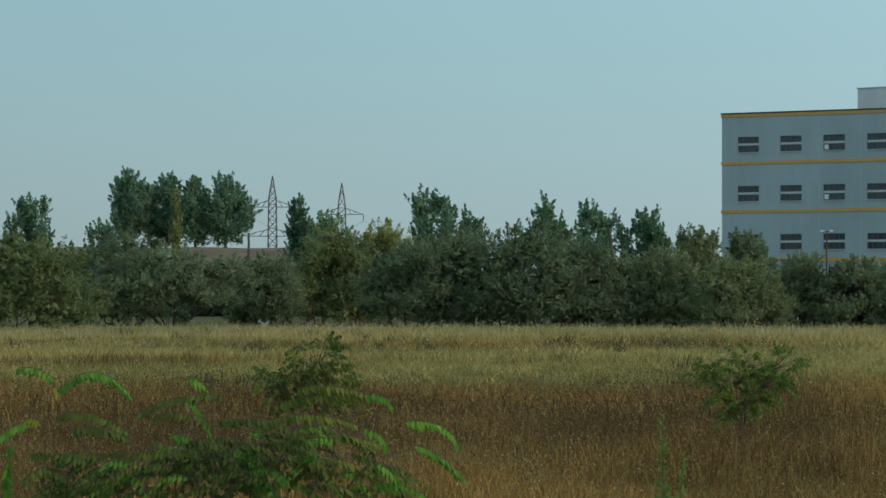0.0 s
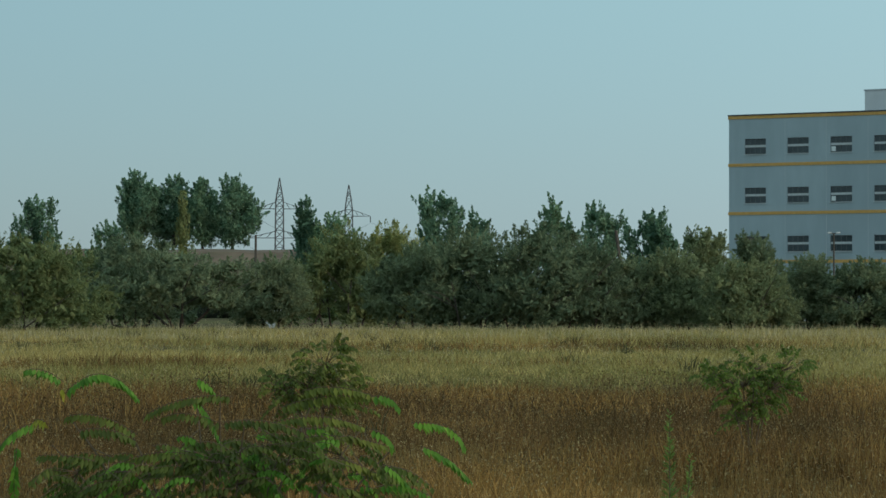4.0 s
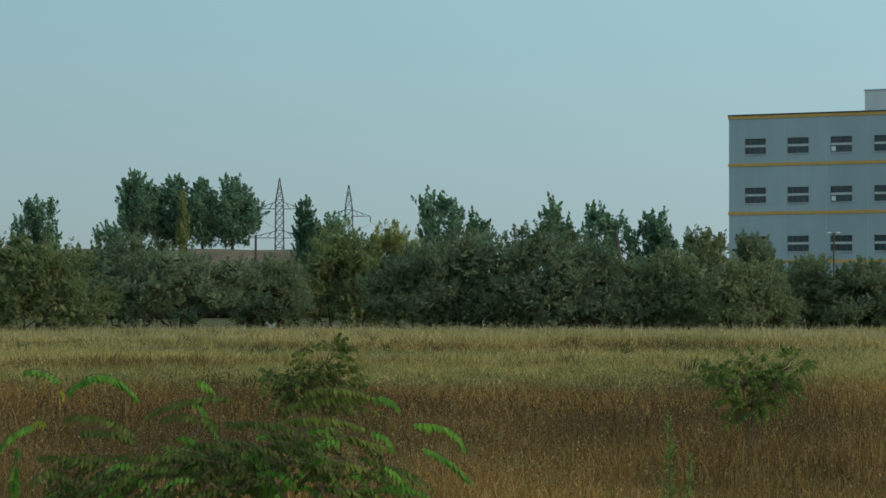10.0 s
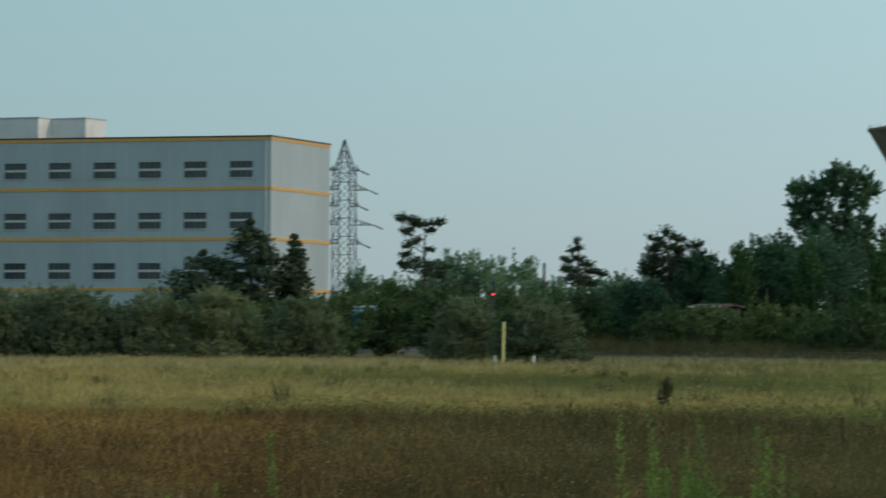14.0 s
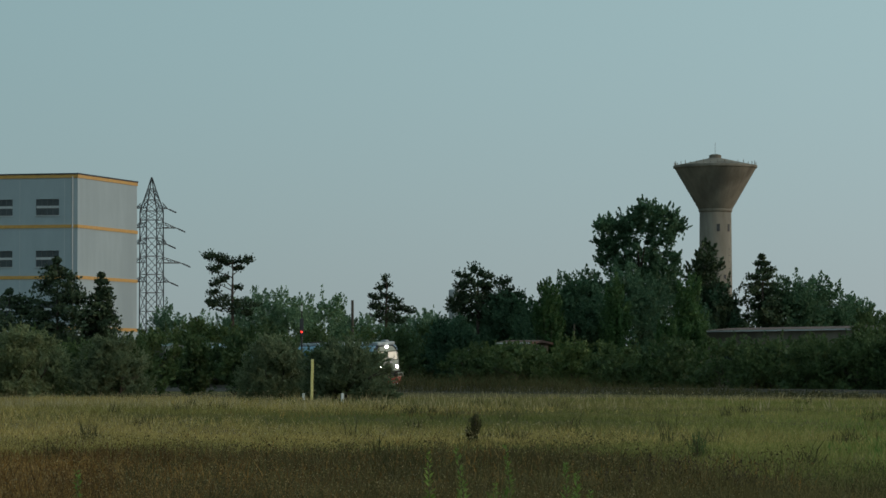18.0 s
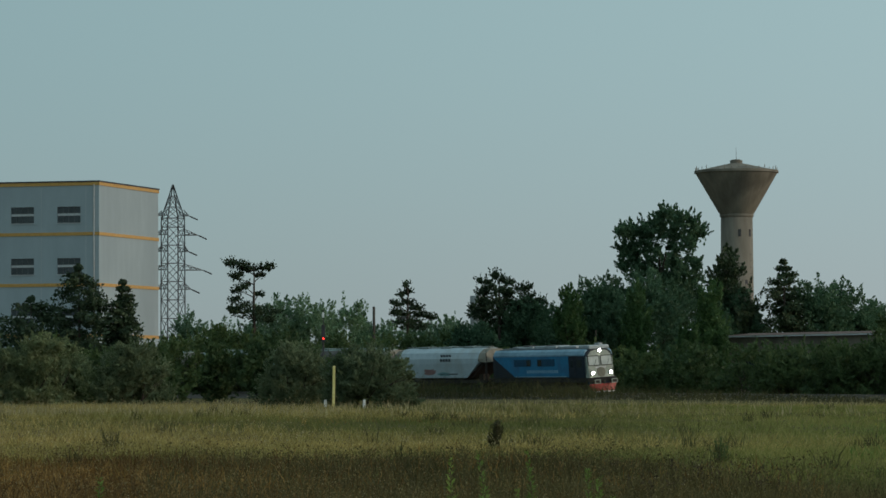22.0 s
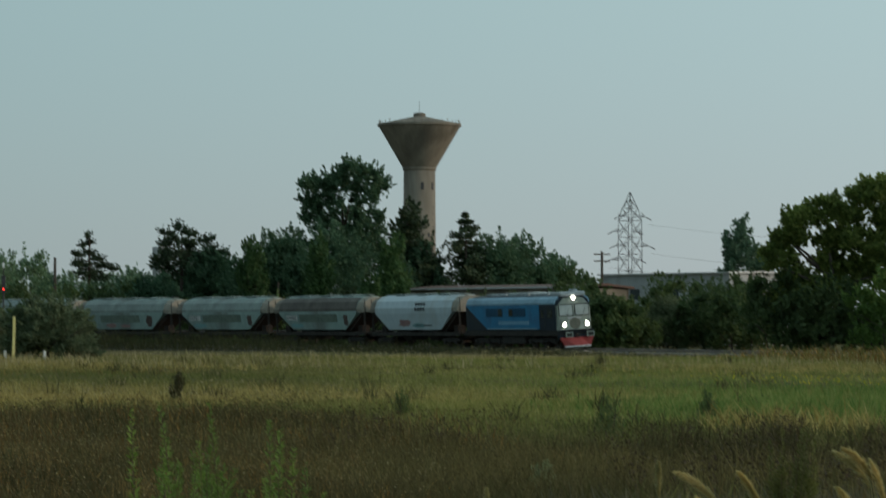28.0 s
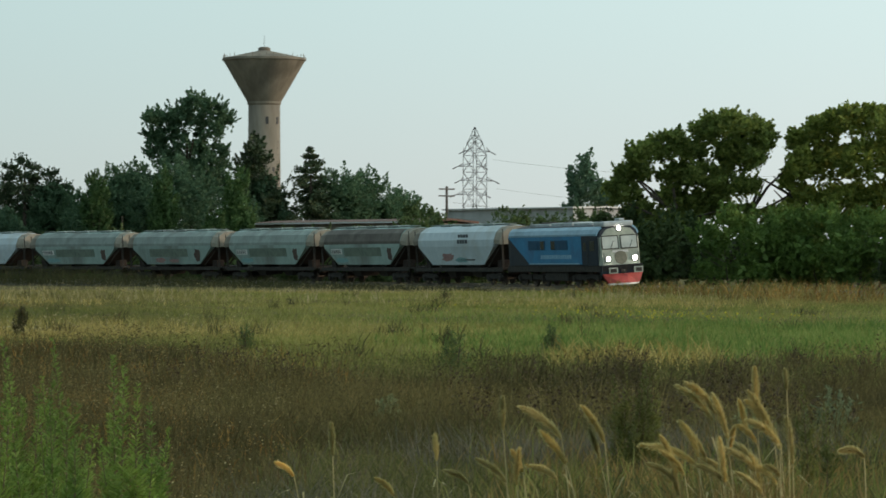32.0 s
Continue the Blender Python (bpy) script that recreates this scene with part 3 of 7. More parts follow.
FAR_TREES = [(-7.55, 420, 16.4, 4.4), (-7.10, 420, 16.6, 3.4), (-6.09, 430, 13.1, 3.8), (-2.53, 380, 14.5, 3.3), (-2.05, 380, 12.8, 4.7), (-0.22, 330, 14.1, 4.3), (0.49, 340, 11.8, 2.7), (1.84, 340, 13.3, 3.6), (2.60, 340, 12.8, 4.5), (3.57, 330, 11.8, 4.3), (15.34, 420, 13.1, 8.8), (15.94, 420, 12.9, 8.1), (16.60, 425, 12.5, 7.5), (18.45, 420, 10.1, 6.6), (25.99, 380, 10.8, 4.0)]
SCRUB_TREES = [(13.75, 440, 11.6, 6.5), (14.3, 436, 10.4, 6.5), (16.95, 430, 10.0, 6.5), (17.4, 432, 10.2, 6.5), (17.9, 428, 10.3, 6.5), (18.35, 430, 10.4, 5.5), (15.0, 432, 10.5, 6.0), (26.4, 420, 9.0, 5.5)]
BANK_TREES = [(-5.56, 500, 22.6, 6.0), (-4.90, 503, 22.1, 5.6), (-4.40, 500, 21.5, 4.8), (-3.87, 500, 22.0, 6.6)]
GROVE = [(19.3, 348, 9.2, 7.5), (18.85, 335, 7.8, 5.0), (19.71, 345, 10.6, 4.2), (20.01, 345, 10.4, 4.2), (20.92, 340, 12.6, 6.6), (21.32, 342, 13.1, 6.6), (21.87, 338, 13.4, 8.9), (22.67, 345, 13.7, 7.9), (23.43, 352, 12.0, 5.6), (24.88, 352, 12.5, 6.8), (25.39, 356, 12.8, 7.5), (25.84, 360, 10.6, 5.0), (20.46, 338, 10.0, 5.3)]
# bearing, distance, height of the top, width, taper
CONIFERS = [(11.0, 302, 9.8, 7.4, 0.5), (11.84, 300, 12.7, 7.0, 0.7), (12.62, 300, 11.4, 3.7, 0.8), (24.33, 350, 14.9, 6.0, 0.75)]
COLUMNS = [(20.54, 332, 11.7, 3.2), (21.72, 328, 11.7, 2.9), (23.03, 326, 11.9, 3.4), (22.52, 318, 7.0, 1.4), (22.72, 318, 7.5, 1.3), (23.02, 318, 6.7, 1.2), (23.23, 318, 7.0, 1.4)]
# broad trees: lobes as offset, height, half width, half height
OAK_LOBES = [
    [(2.4, 11.6, 1.75, 1.11), (0.7, 11.7, 1.02, 0.76), (3.9, 11.8, 1.11, 0.70), (4.8, 10.7, 0.70, 0.64), (4.1, 9.4, 0.70, 0.70), (2.7, 9.6, 1.34, 0.96), (-2.2, 10.5, 1.40, 0.82), (-4.0, 9.7, 1.05, 0.76), (-0.7, 10.1, 1.16, 0.93), (-5.5, 8.1, 0.70, 0.58), (-4.4, 8.5, 0.82, 0.64), (-1.7, 8.2, 1.11, 0.76), (0.4, 8.1, 1.40, 0.93), (2.2, 7.4, 1.16, 0.70), (3.6, 7.4, 0.58, 0.41), (-5.2, 6.8, 0.93, 0.70), (-6.2, 7.4, 0.47, 0.35), (-2.0, 6.6, 1.11, 0.70), (0.1, 6.0, 1.46, 0.87), (-4.0, 5.4, 1.16, 0.70), (2.9, 5.2, 1.46, 0.82), (-1.5, 4.7, 1.46, 0.82), (-4.7, 4.1, 1.46, 0.82)],
    [(-4.3, 10.9, 0.70, 0.76), (-5.0, 7.9, 0.47, 0.58), (-4.0, 9.0, 0.87, 1.11), (-2.7, 11.6, 1.05, 0.93), (-0.9, 12.3, 1.22, 0.99), (0.9, 12.6, 1.34, 0.87), (-2.0, 9.2, 1.46, 1.34), (0.5, 9.4, 1.69, 1.40), (-3.7, 6.8, 1.16, 0.70), (-0.9, 6.6, 1.69, 0.87), (2.3, 11.6, 1.34, 1.16), (2.9, 9.0, 1.34, 1.34), (2.0, 6.8, 1.46, 0.87), (-5.3, 5.2, 1.34, 0.76), (-2.4, 5.0, 1.46, 0.82), (0.9, 4.9, 1.60, 0.87), (3.4, 4.9, 1.46, 0.87)],
]
# the open crown over the grove
HIGH_LOBES = [(1.0, 19.0, 1.3, 0.8), (-0.8, 17.9, 1.3, 0.7), (-2.6, 17.4, 1.2, 0.6), (-3.9, 17.3, 0.8, 0.4), (2.6, 18.2, 1.1, 0.7), (3.9, 17.3, 0.9, 0.6), (0.4, 17.0, 1.6, 0.8), (-3.4, 15.4, 0.9, 0.7), (2.2, 15.8, 1.4, 0.8), (-1.8, 15.6, 1.4, 0.8), (-2.7, 13.9, 1.5, 1.0), (0.2, 14.4, 1.6, 1.0), (2.6, 13.6, 1.5, 1.0), (-1.2, 12.2, 2.3, 1.2), (1.8, 12.0, 2.4, 1.2), (0.0, 10.2, 3.0, 1.5)]
OAKS = [(31.21, 234, 12.9, 12.6), (34.03, 234, 13.4, 11.8)]


def build_trees():
    for i, (b, d, top, w) in enumerate(OLIVES_WEST + OLIVES_EAST):
        p = spot(b, d)
        dry = i in (0, 1, 5, 6)
        tree("russian_olive", p, top - p.z, w, 100 + i, M["olive_dry" if dry else "olive"], 0.076, 20000, "bushy silver-green oleaster at the meadow's far edge" if not dry else "bushy olive-yellow oleaster at the meadow's far edge", "bush", "oleasters along the meadow", 0.03 if i != 2 else 0.21, 5, 0.09, 30, "dome", deep=w * 0.8, long=2.5, sprays=10, thick=0.17, shoots=380, up=0.45, spray=0.9, fill=2.3)
    for i, (b, d, top, w) in enumerate(SHRUBS_WEST + SHRUBS_EAST):
        p = spot(b, d)
        light = 31.4 < b < 35.0
        tree("shrub", p, top - p.z, w, 200 + i, M["shrub_light" if light else "shrub"], 0.15, 4800, "dense dark green shrub beside the railway", "shrub", "shrubs along the railway", 0.02, 3, 0.07, 18, "dome", sprays=10, long=1.9, thick=0.22, shoots=150, up=0.7, spray=1.1, fill=1.9)
    for i, (b, d, top, w) in enumerate(FAR_TREES):
        p = spot(b, d)
        if i in (10, 11, 12, 13):
            tree("broadleaf_tree", p, top - p.z, w * 1.25, 300 + i, M["poplar"], 0.21, 7500, "far leafy tree beyond the railway", "tree", "far trees", 0.05, 1, 0.2, 22, "round", fat=0.8, thick=0.3, long=1.8, shoots=170, up=1.3, spray=2.0)
        else:
            tree("poplar", p, top - p.z, w * 1.4, 300 + i, M["poplar"], 0.2, 5600 if i != 1 else 2600, "far leafy poplar above the bushes", "tree", "far poplars", 0.2, 1, 0.2, 15 if i != 1 else 9, "vase" if i != 3 else "column", long=1.9, fat=0.66, thick=0.24, shoots=110 if i != 1 else 60, up=1.1, spray=1.9)
    for i, (b, d, top, w) in enumerate(SCRUB_TREES):
        p = spot(b, d)
        tree("scrub_tree", p, top - p.z, w * 1.25, 340 + i, M["poplar"], 0.21, 5000, "far low leafy tree on the skyline", "tree", "far scrub trees", 0.04, 2, 0.14, 18, "round", fat=0.85, thick=0.3, long=1.8, shoots=120, up=1.0, spray=1.7)
    for i, (b, d, top, w) in enumerate(BANK_TREES):
        p = spot(b, d, 10.3)
        tree("poplar", p, top - p.z, w * 1.45, 330 + i, M["poplar"], 0.2, 15000, "tall dense poplar on the far embankment", "tree", "poplars on the embankment", 0.07, 1, 0.26, 22, "oval", long=1.9, fat=0.72, thick=0.3, shoots=240, up=0.7, spray=1.5)
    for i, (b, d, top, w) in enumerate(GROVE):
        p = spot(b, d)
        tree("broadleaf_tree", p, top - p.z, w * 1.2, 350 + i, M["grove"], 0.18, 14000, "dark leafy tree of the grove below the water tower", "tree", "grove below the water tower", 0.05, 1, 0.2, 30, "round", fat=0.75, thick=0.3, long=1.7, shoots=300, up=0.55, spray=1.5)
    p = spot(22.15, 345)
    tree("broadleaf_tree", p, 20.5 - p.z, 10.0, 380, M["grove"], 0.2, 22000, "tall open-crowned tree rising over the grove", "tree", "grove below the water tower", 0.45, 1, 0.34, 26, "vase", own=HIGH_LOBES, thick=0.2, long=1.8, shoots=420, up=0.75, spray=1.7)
    p = spot(23.38, 352)
    tree("conifer", p, 16.3 - p.z, 7.6, 381, M["conifer"], 0.2, 9000, "broad dark conifer standing before the water tower's shaft", "conifer", "dark conifers", 0.1, 1, 0.25, 24, "oval", fat=0.7, thick=0.2, long=1.9, shoots=150, up=0.25, spray=1.8)
    for i, (b, d, top, w, taper) in enumerate(CONIFERS):
        p = spot(b, d)
        conifer("conifer", p, top - p.z, w * 2.0, 400 + i, 12000, "dark green conifer with layered boughs", "dark conifers", 0.03, 0.16, taper)
    for i, (b, d, top, w) in enumerate(COLUMNS):
        p = spot(b, d)
        tree("columnar_tree", p, top - p.z, w * 1.25, 430 + i, M["cypress"], 0.18, 5200, "slender columnar green tree", "tree", "columnar trees", 0.03, 1, 0.1, 16, "column", thick=0.2, long=1.9, shoots=120, up=1.5, spray=1.4)
    p = spot(29.20, 430)
    tree("poplar", p, 17.5 - p.z, 7.6, 437, M["poplar"], 0.22, 14000, "upright oval poplar behind the pale shed", "tree", "far poplars", 0.08, 1, 0.2, 20, "oval", fat=0.7, thick=0.28, long=1.8, shoots=150, up=1.1, spray=1.3)
    p = spot(-4.74, 470)
    tree("columnar_tree", p, 19.2 - p.z, 2.3, 445, M["olive_dry"], 0.22, 3600, "slender yellow-green poplar before the embankment", "tree", "columnar trees", 0.03, 1, 0.1, 14, "column", thick=0.2, long=1.9, shoots=90, up=1.5, spray=1.4)
    for i, (b, d, top, w) in enumerate(OAKS):
        p = spot(b, d)
        tree("broadleaf_tree", p, top - p.z, w, 460 + i, M["oak"], 0.185, 50000, "broad green tree with a wide open crown", "tree", "broad trees by the line", 0.22, 2, 0.3, 40, "round", own=OAK_LOBES[i], thick=0.2, long=1.6, shoots=1500, up=0.35, spray=1.0)


# pads of needles: offset, height, half width, half height
FLAT_PADS = [(-2.4, 16.4, 0.9, 0.5), (-1.1, 15.9, 0.9, 0.5), (0.35, 15.7, 0.8, 0.35), (2.0, 15.9, 0.8, 0.35), (1.4, 15.0, 0.6, 0.25), (-1.9, 14.7, 0.8, 0.5), (-1.7, 13.1, 0.7, 0.5), (-2.4, 11.8, 0.7, 0.4), (-2.5, 10.6, 0.55, 0.35), (-0.85, 13.5, 0.55, 0.35), (1.0, 12.6, 0.5, 0.25), (-0.6, 10.4, 1.6, 0.8), (0.9, 10.0, 1.5, 0.8)]
THIN_PADS = [(0.0, 13.6, 0.4, 0.4), (0.6, 12.8, 0.45, 0.3), (-0.7, 12.4, 0.5, 0.3), (-1.2, 11.2, 0.7, 0.35), (0.6, 11.4, 0.7, 0.35), (1.6, 10.8, 0.7, 0.3), (-1.4, 10.0, 0.8, 0.4), (0.0, 10.0, 0.9, 0.4), (2.2, 9.9, 0.8, 0.35), (3.0, 9.6, 0.6, 0.3), (0.4, 8.8, 1.6, 0.6)]
CLOUD_PADS = [(0.1, 13.0, 0.6, 0.4), (-0.9, 12.2, 0.7, 0.4), (1.0, 12.1, 0.6, 0.4), (-1.5, 11.1, 0.8, 0.45), (0.0, 11.3, 0.9, 0.5), (1.2, 11.0, 0.7, 0.45), (-1.8, 10.1, 0.8, 0.4), (-0.3, 9.9, 1.1, 0.6), (1.5, 10.0, 1.0, 0.5), (3.1, 11.5, 0.7, 0.4), (3.6, 10.6, 0.9, 0.5), (4.4, 10.2, 0.7, 0.4), (2.9, 9.8, 1.0, 0.5), (-0.6, 8.6, 1.6, 0.8), (1.8, 8.6, 1.6, 0.8), (3.8, 8.6, 1.4, 0.8), (-2.0, 9.0, 1.0, 0.6)]


def pad_pine(place, pads, seed, label, total=6500):
    """Old pine: a bare stem with boughs that end in ragged pads of needles."""
    rng = np.random.default_rng(seed)
    ob = plant("pine", place, label, "conifer")
    top = max(z for _, z, _, _ in pads)
    trunk = part("trunk", tube(bmesh.new(), [(0, 0, -0.2), (0.3, 0, top * 0.4), (0.2, 0, top * 0.7), (0.3, 0, top * 0.97)], [0.28, 0.24, 0.17, 0.05]), M["bark"], ob)
    lobes = []
    for x, z, r, t in pads:
        y = rng.uniform(-1, 1)
        lobes.append(((x, y, z), (r, r, t)))
        for j in range(2):
            k = rng.uniform(0.35, 0.6)
            lobes.append(((x + rng.uniform(-1.3, 1.3) * r, y + rng.uniform(-1, 1) * r, z + rng.uniform(-0.9, 0.9) * t), (r * k, r * k, t * k)))
        part("bough", bar(bmesh.new(), (0.25, 0, z - 1.0), (x, y, z - 0.1), 0.08, 0.03, 5), M["bark"], trunk)
    pts, ways, run, sizes = shoot_points(rng, lobes, 44 * len(pads), total, 0.5, 0.85, 0.13)
    crown = new("crown", leaf_mesh("crown", pts, 0.16 * sizes, rng, M["conifer"], 1.7, lift=run, out=ways))
    crown.parent = ob


def far_hedge():
    """Distant tangle of scrub that closes the horizon."""
    rng = np.random.default_rng(88)
    lobes = []
    for b in np.arange(-12, 39, 0.26):
        d = 440 + rng.uniform(-12, 12)
        p = spot(b, d)
        k = rng.uniform(0.6, 1.35)
        lobes.append(((p.x, p.y, 1.6 * k), (3.0, 3.0, 3.0 * k)))
        if rng.random() < 0.4:
            lobes.append(((p.x, p.y + 4, 3.4 * k), (2.2, 2.2, 2.6 * k)))
    pts, ways = outer_points(rng, lobes, 26000, 0.1)
    ob = tagged(new("far_scrub", leaf_mesh("far_scrub", pts, 0.42, rng, M["shrub"], 1.8, out=ways)), "distant dark scrub along the horizon", "scrub", kind="stuff")
    # solid dark masses added behind the leaves in place of inner shade
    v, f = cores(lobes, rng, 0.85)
    tagged(smooth(new("far_scrub_shade", arrays("far_scrub_shade", v, f, M["twigs"]))), "dark inner masses painted as the shade inside the distant scrub", "scrub", kind="stuff")


build_trees()
pad_pine(spot(14.90, 400), FLAT_PADS, 77, "old pine with a ragged flat crown and bare stem")
pad_pine(spot(17.63, 400), THIN_PADS, 78, "thin ragged pine beyond the railway", 4500)
pad_pine(spot(19.25, 345), CLOUD_PADS, 79, "dark pine with rounded tufts of needles", 9500)
far_hedge()


# ---------------------------------------------------------------- embankment and far ground
def build_bank():
    ss = np.linspace(-14, -1.0, 27)
    bm = bmesh.new()
    rings = []
    for i, b in enumerate(ss):
        e = min(1.0, (len(ss) - 1 - i) / 3)
        top = 0.4 + 10.1 * e ** 0.7 + 0.1 * math.sin(i * 1.7)
        rings.append([spot(b, d, z) for d, z in ((455, -0.5), (486, top - 0.5), (492, top), (520, top), (560, -0.5))])
    loft(bm, rings)
    m = surface("red_brown_earth_bank", (0.11, 0.075, 0.05), (0.19, 0.13, 0.09), 0.35, 1.0, bump=0.6, stain=(0.10, 0.10, 0.05), stain_scale=0.1)
    tagged(part("embankment", bm, m, None), "low red-brown earth embankment behind the bushes", "embankment", kind="structure")


build_bank()


# ---------------------------------------------------------------- office block
def wall_with_openings(bm, length, z0, z1, holes, thick):
    """Wall along x with its outer face at y = 0; holes are (x0, x1, z0, z1)."""
    xs = sorted({0.0, length, *[v for h in holes for v in h[:2]]})
    zs = sorted({z0, z1, *[v for h in holes for v in h[2:]]})
    inside = lambda x, z: any(h[0] < x < h[1] and h[2] < z < h[3] for h in holes)
    q = lambda *p: bm.faces.new([bm.verts.new(v) for v in p])
    for xa, xb in zip(xs, xs[1:]):
        for za, zb in zip(zs, zs[1:]):
            if not inside((xa + xb) / 2, (za + zb) / 2):
                q((xa, 0, za), (xb, 0, za), (xb, 0, zb), (xa, 0, zb))
                q((xa, thick, za), (xa, thick, zb), (xb, thick, zb), (xb, thick, za))
    for a, b, c, d in holes:
        q((a, 0, c), (a, 0, d), (a, thick, d), (a, thick, c))
        q((b, 0, c), (b, thick, c), (b, thick, d), (b, 0, d))
        q((a, 0, c), (a, thick, c), (b, thick, c), (b, 0, c))
        q((a, 0, d), (b, 0, d), (b, thick, d), (a, thick, d))
    q((0, 0, z1), (length, 0, z1), (length, thick, z1), (0, thick, z1))
    q((0, 0, z0), (0, 0, z1), (0, thick, z1), (0, thick, z0))
    q((length, 0, z0), (length, thick, z0), (length, thick, z1), (length, 0, z1))
    bmesh.ops.remove_doubles(bm, verts=bm.verts, dist=0.001)
    return bm


def run(a, b):
    """A frame with x from a to b along the ground and y away from the outer face."""
    d = (b - a).normalized()
    m = Matrix.Identity(4)
    m.col[0][:3], m.col[1][:3], m.col[3][:3] = d, Vector((-d.y, d.x, 0)), a
    return m


def build_block():
    near, west, east = spot(12.195, 354, 0), spot(4.947, 373.5, 0), spot(13.24, 369.0, 0)
    north_e = east + Vector((4, 30, 0))
    north_w = west + Vector((12, 34, 0))
    top, bands = 23.96, (18.3, 12.72, 7.15)
    block = empty("office_block", Matrix.Translation(near), "four-storey grey industrial block with orange bands", "building")
    shift = Matrix.Translation(-near)
    length = (near - west).length
    holes = []
    for i in range(9):
        x0 = 2.03 + i * 5.385
        holes += [(x0, x0 + 2.69, z - 4.58, z - 2.80) for z in (top - 0.02, 18.3, 12.72)]
    walls = (("south_wall", west, near, holes), ("end_wall", near, east, []), ("north_wall", north_e, north_w, []), ("back_wall", east, north_e, []), ("west_wall", north_w, west, []))
    for name, a, b, hs in walls:
        bm = wall_with_openings(bmesh.new(), (b - a).length, -0.5, top - 0.16, hs, 0.4)
        w = part("wall", bm, M["wall_grey"], block)
        w.matrix_basis = shift @ run(a, b)
        for z in (top - 0.18, *bands):
            bm = box(bmesh.new(), -0.08, (b - a).length + 0.08, -0.07, -0.002, z - 0.34, z + 0.02)
            o = part("orange_band", bm, M["band"], block, "painted orange storey band")
            o.matrix_basis = shift @ run(a, b)
        bm = box(bmesh.new(), -0.1, (b - a).length + 0.1, -0.12, 0.42, top - 0.155, top)
        o = part("parapet", bm, M["dark_trim"], block, "dark metal parapet cap")
        o.matrix_basis = shift @ run(a, b)
        if name == "south_wall":
            # vertical joints of the cladding
            bm = bmesh.new()
            n = int((b - a).length / 2.58)
            for i in range(1, n + 1):
                x = i * 2.58 - 0.6
                for z0, z1 in zip((7.2, 12.8, 18.36), (12.3, 17.9, 23.2)):
                    if not any(h[0] - 0.05 < x < h[1] + 0.05 for h in hs):
                        box(bm, x - 0.02, x + 0.02, -0.012, 0.0, z0, z1)
            part("cladding_joint", bm, M["win_frame"], block).matrix_basis = shift @ run(a, b)
    bm = bmesh.new()
    vs = [bm.verts.new(p - near + Vector((0, 0, top - 0.5))) for p in (near, east, north_e, north_w, west)]
    bm.faces.new(vs)
    part("roof", bm, M["dark_trim"], block)
    bm = bar(bmesh.new(), (length - 0.55, -0.12, 0), (length - 0.55, -0.12, top - 0.4), 0.07, n=8)
    part("downpipe", bm, M["win_frame"], block, "pale downpipe at the corner").matrix_basis = shift @ run(west, near)
    # windows: an upper and a lower strip of panes
    rng = np.random.default_rng(5)
    face = shift @ run(west, near)
    for k, (x0, x1, z0, z1) in enumerate(holes):
        win = part("window", box(bmesh.new(), 0, x1 - x0, 0.10, 0.30, 0.80, 1.04), M["win_frame"], block, "two-strip window with pale frame")
        win.matrix_basis = face @ Matrix.Translation((x0, 0, z0))
        w = x1 - x0
        bm = bmesh.new()
        for za, zb in ((0.0, 0.80), (1.04, z1 - z0)):
            box(bm, 0, w, 0.13, 0.2, za, za + 0.07)
            box(bm, 0, w, 0.13, 0.2, zb - 0.07, zb)
            for x in (0.0, 0.62, 1.25, 1.9, w - 0.07):
                box(bm, x, x + 0.06, 0.135, 0.195, za + 0.07, zb - 0.07)
        part("frame", bm, M["win_dark"], win)
        for za, zb in ((0.07, 0.73), (1.11, z1 - z0 - 0.07)):
            part("pane", box(bmesh.new(), 0.06, w - 0.06, 0.17, 0.19, za, zb), M["win_glass"], win)
        part("sill", box(bmesh.new(), -0.06, w + 0.06, -0.10, 0.12, -0.07, 0.0), M["win_frame"], win)
        if k in (6, 7):
            part("blind", box(bmesh.new(), 0.1, 0.62, 0.10, 0.125, 0.12, 0.66), M["white_paint"], win, "white sheet behind the glass")
        elif rng.random() < 0.4:
            xa = rng.uniform(0.1, 1.2)
            part("blind", box(bmesh.new(), xa, xa + rng.uniform(0.4, 0.9), 0.21, 0.23, 0.07, rng.uniform(0.4, 0.7)), M["wall_white"], win, "pale curtain")
    # roof-top boxes
    for b0, b1 in ((7.335, 8.083), (8.243, 8.913)):
        a, b = spot(b0, 383, 0), spot(b1, 380, 0)
        hut = empty("roof_housing", Matrix.Translation(Vector((a.x, a.y, top - 0.5))), "white box-shaped housing on the roof", "roof housing", "roof housings")
        m = Matrix.Translation(-Vector((a.x, a.y, 0))) @ run(a, b)
        w = (b - a).length
        part("wall", box(bmesh.new(), 0, w, 0, 4.2, 0, 3.84), M["wall_white"], hut).matrix_basis = m
        part("roof", box(bmesh.new(), -0.08, w + 0.08, -0.08, 4.28, 3.84, 3.98), M["wall_pale"], hut).matrix_basis = m


build_block()


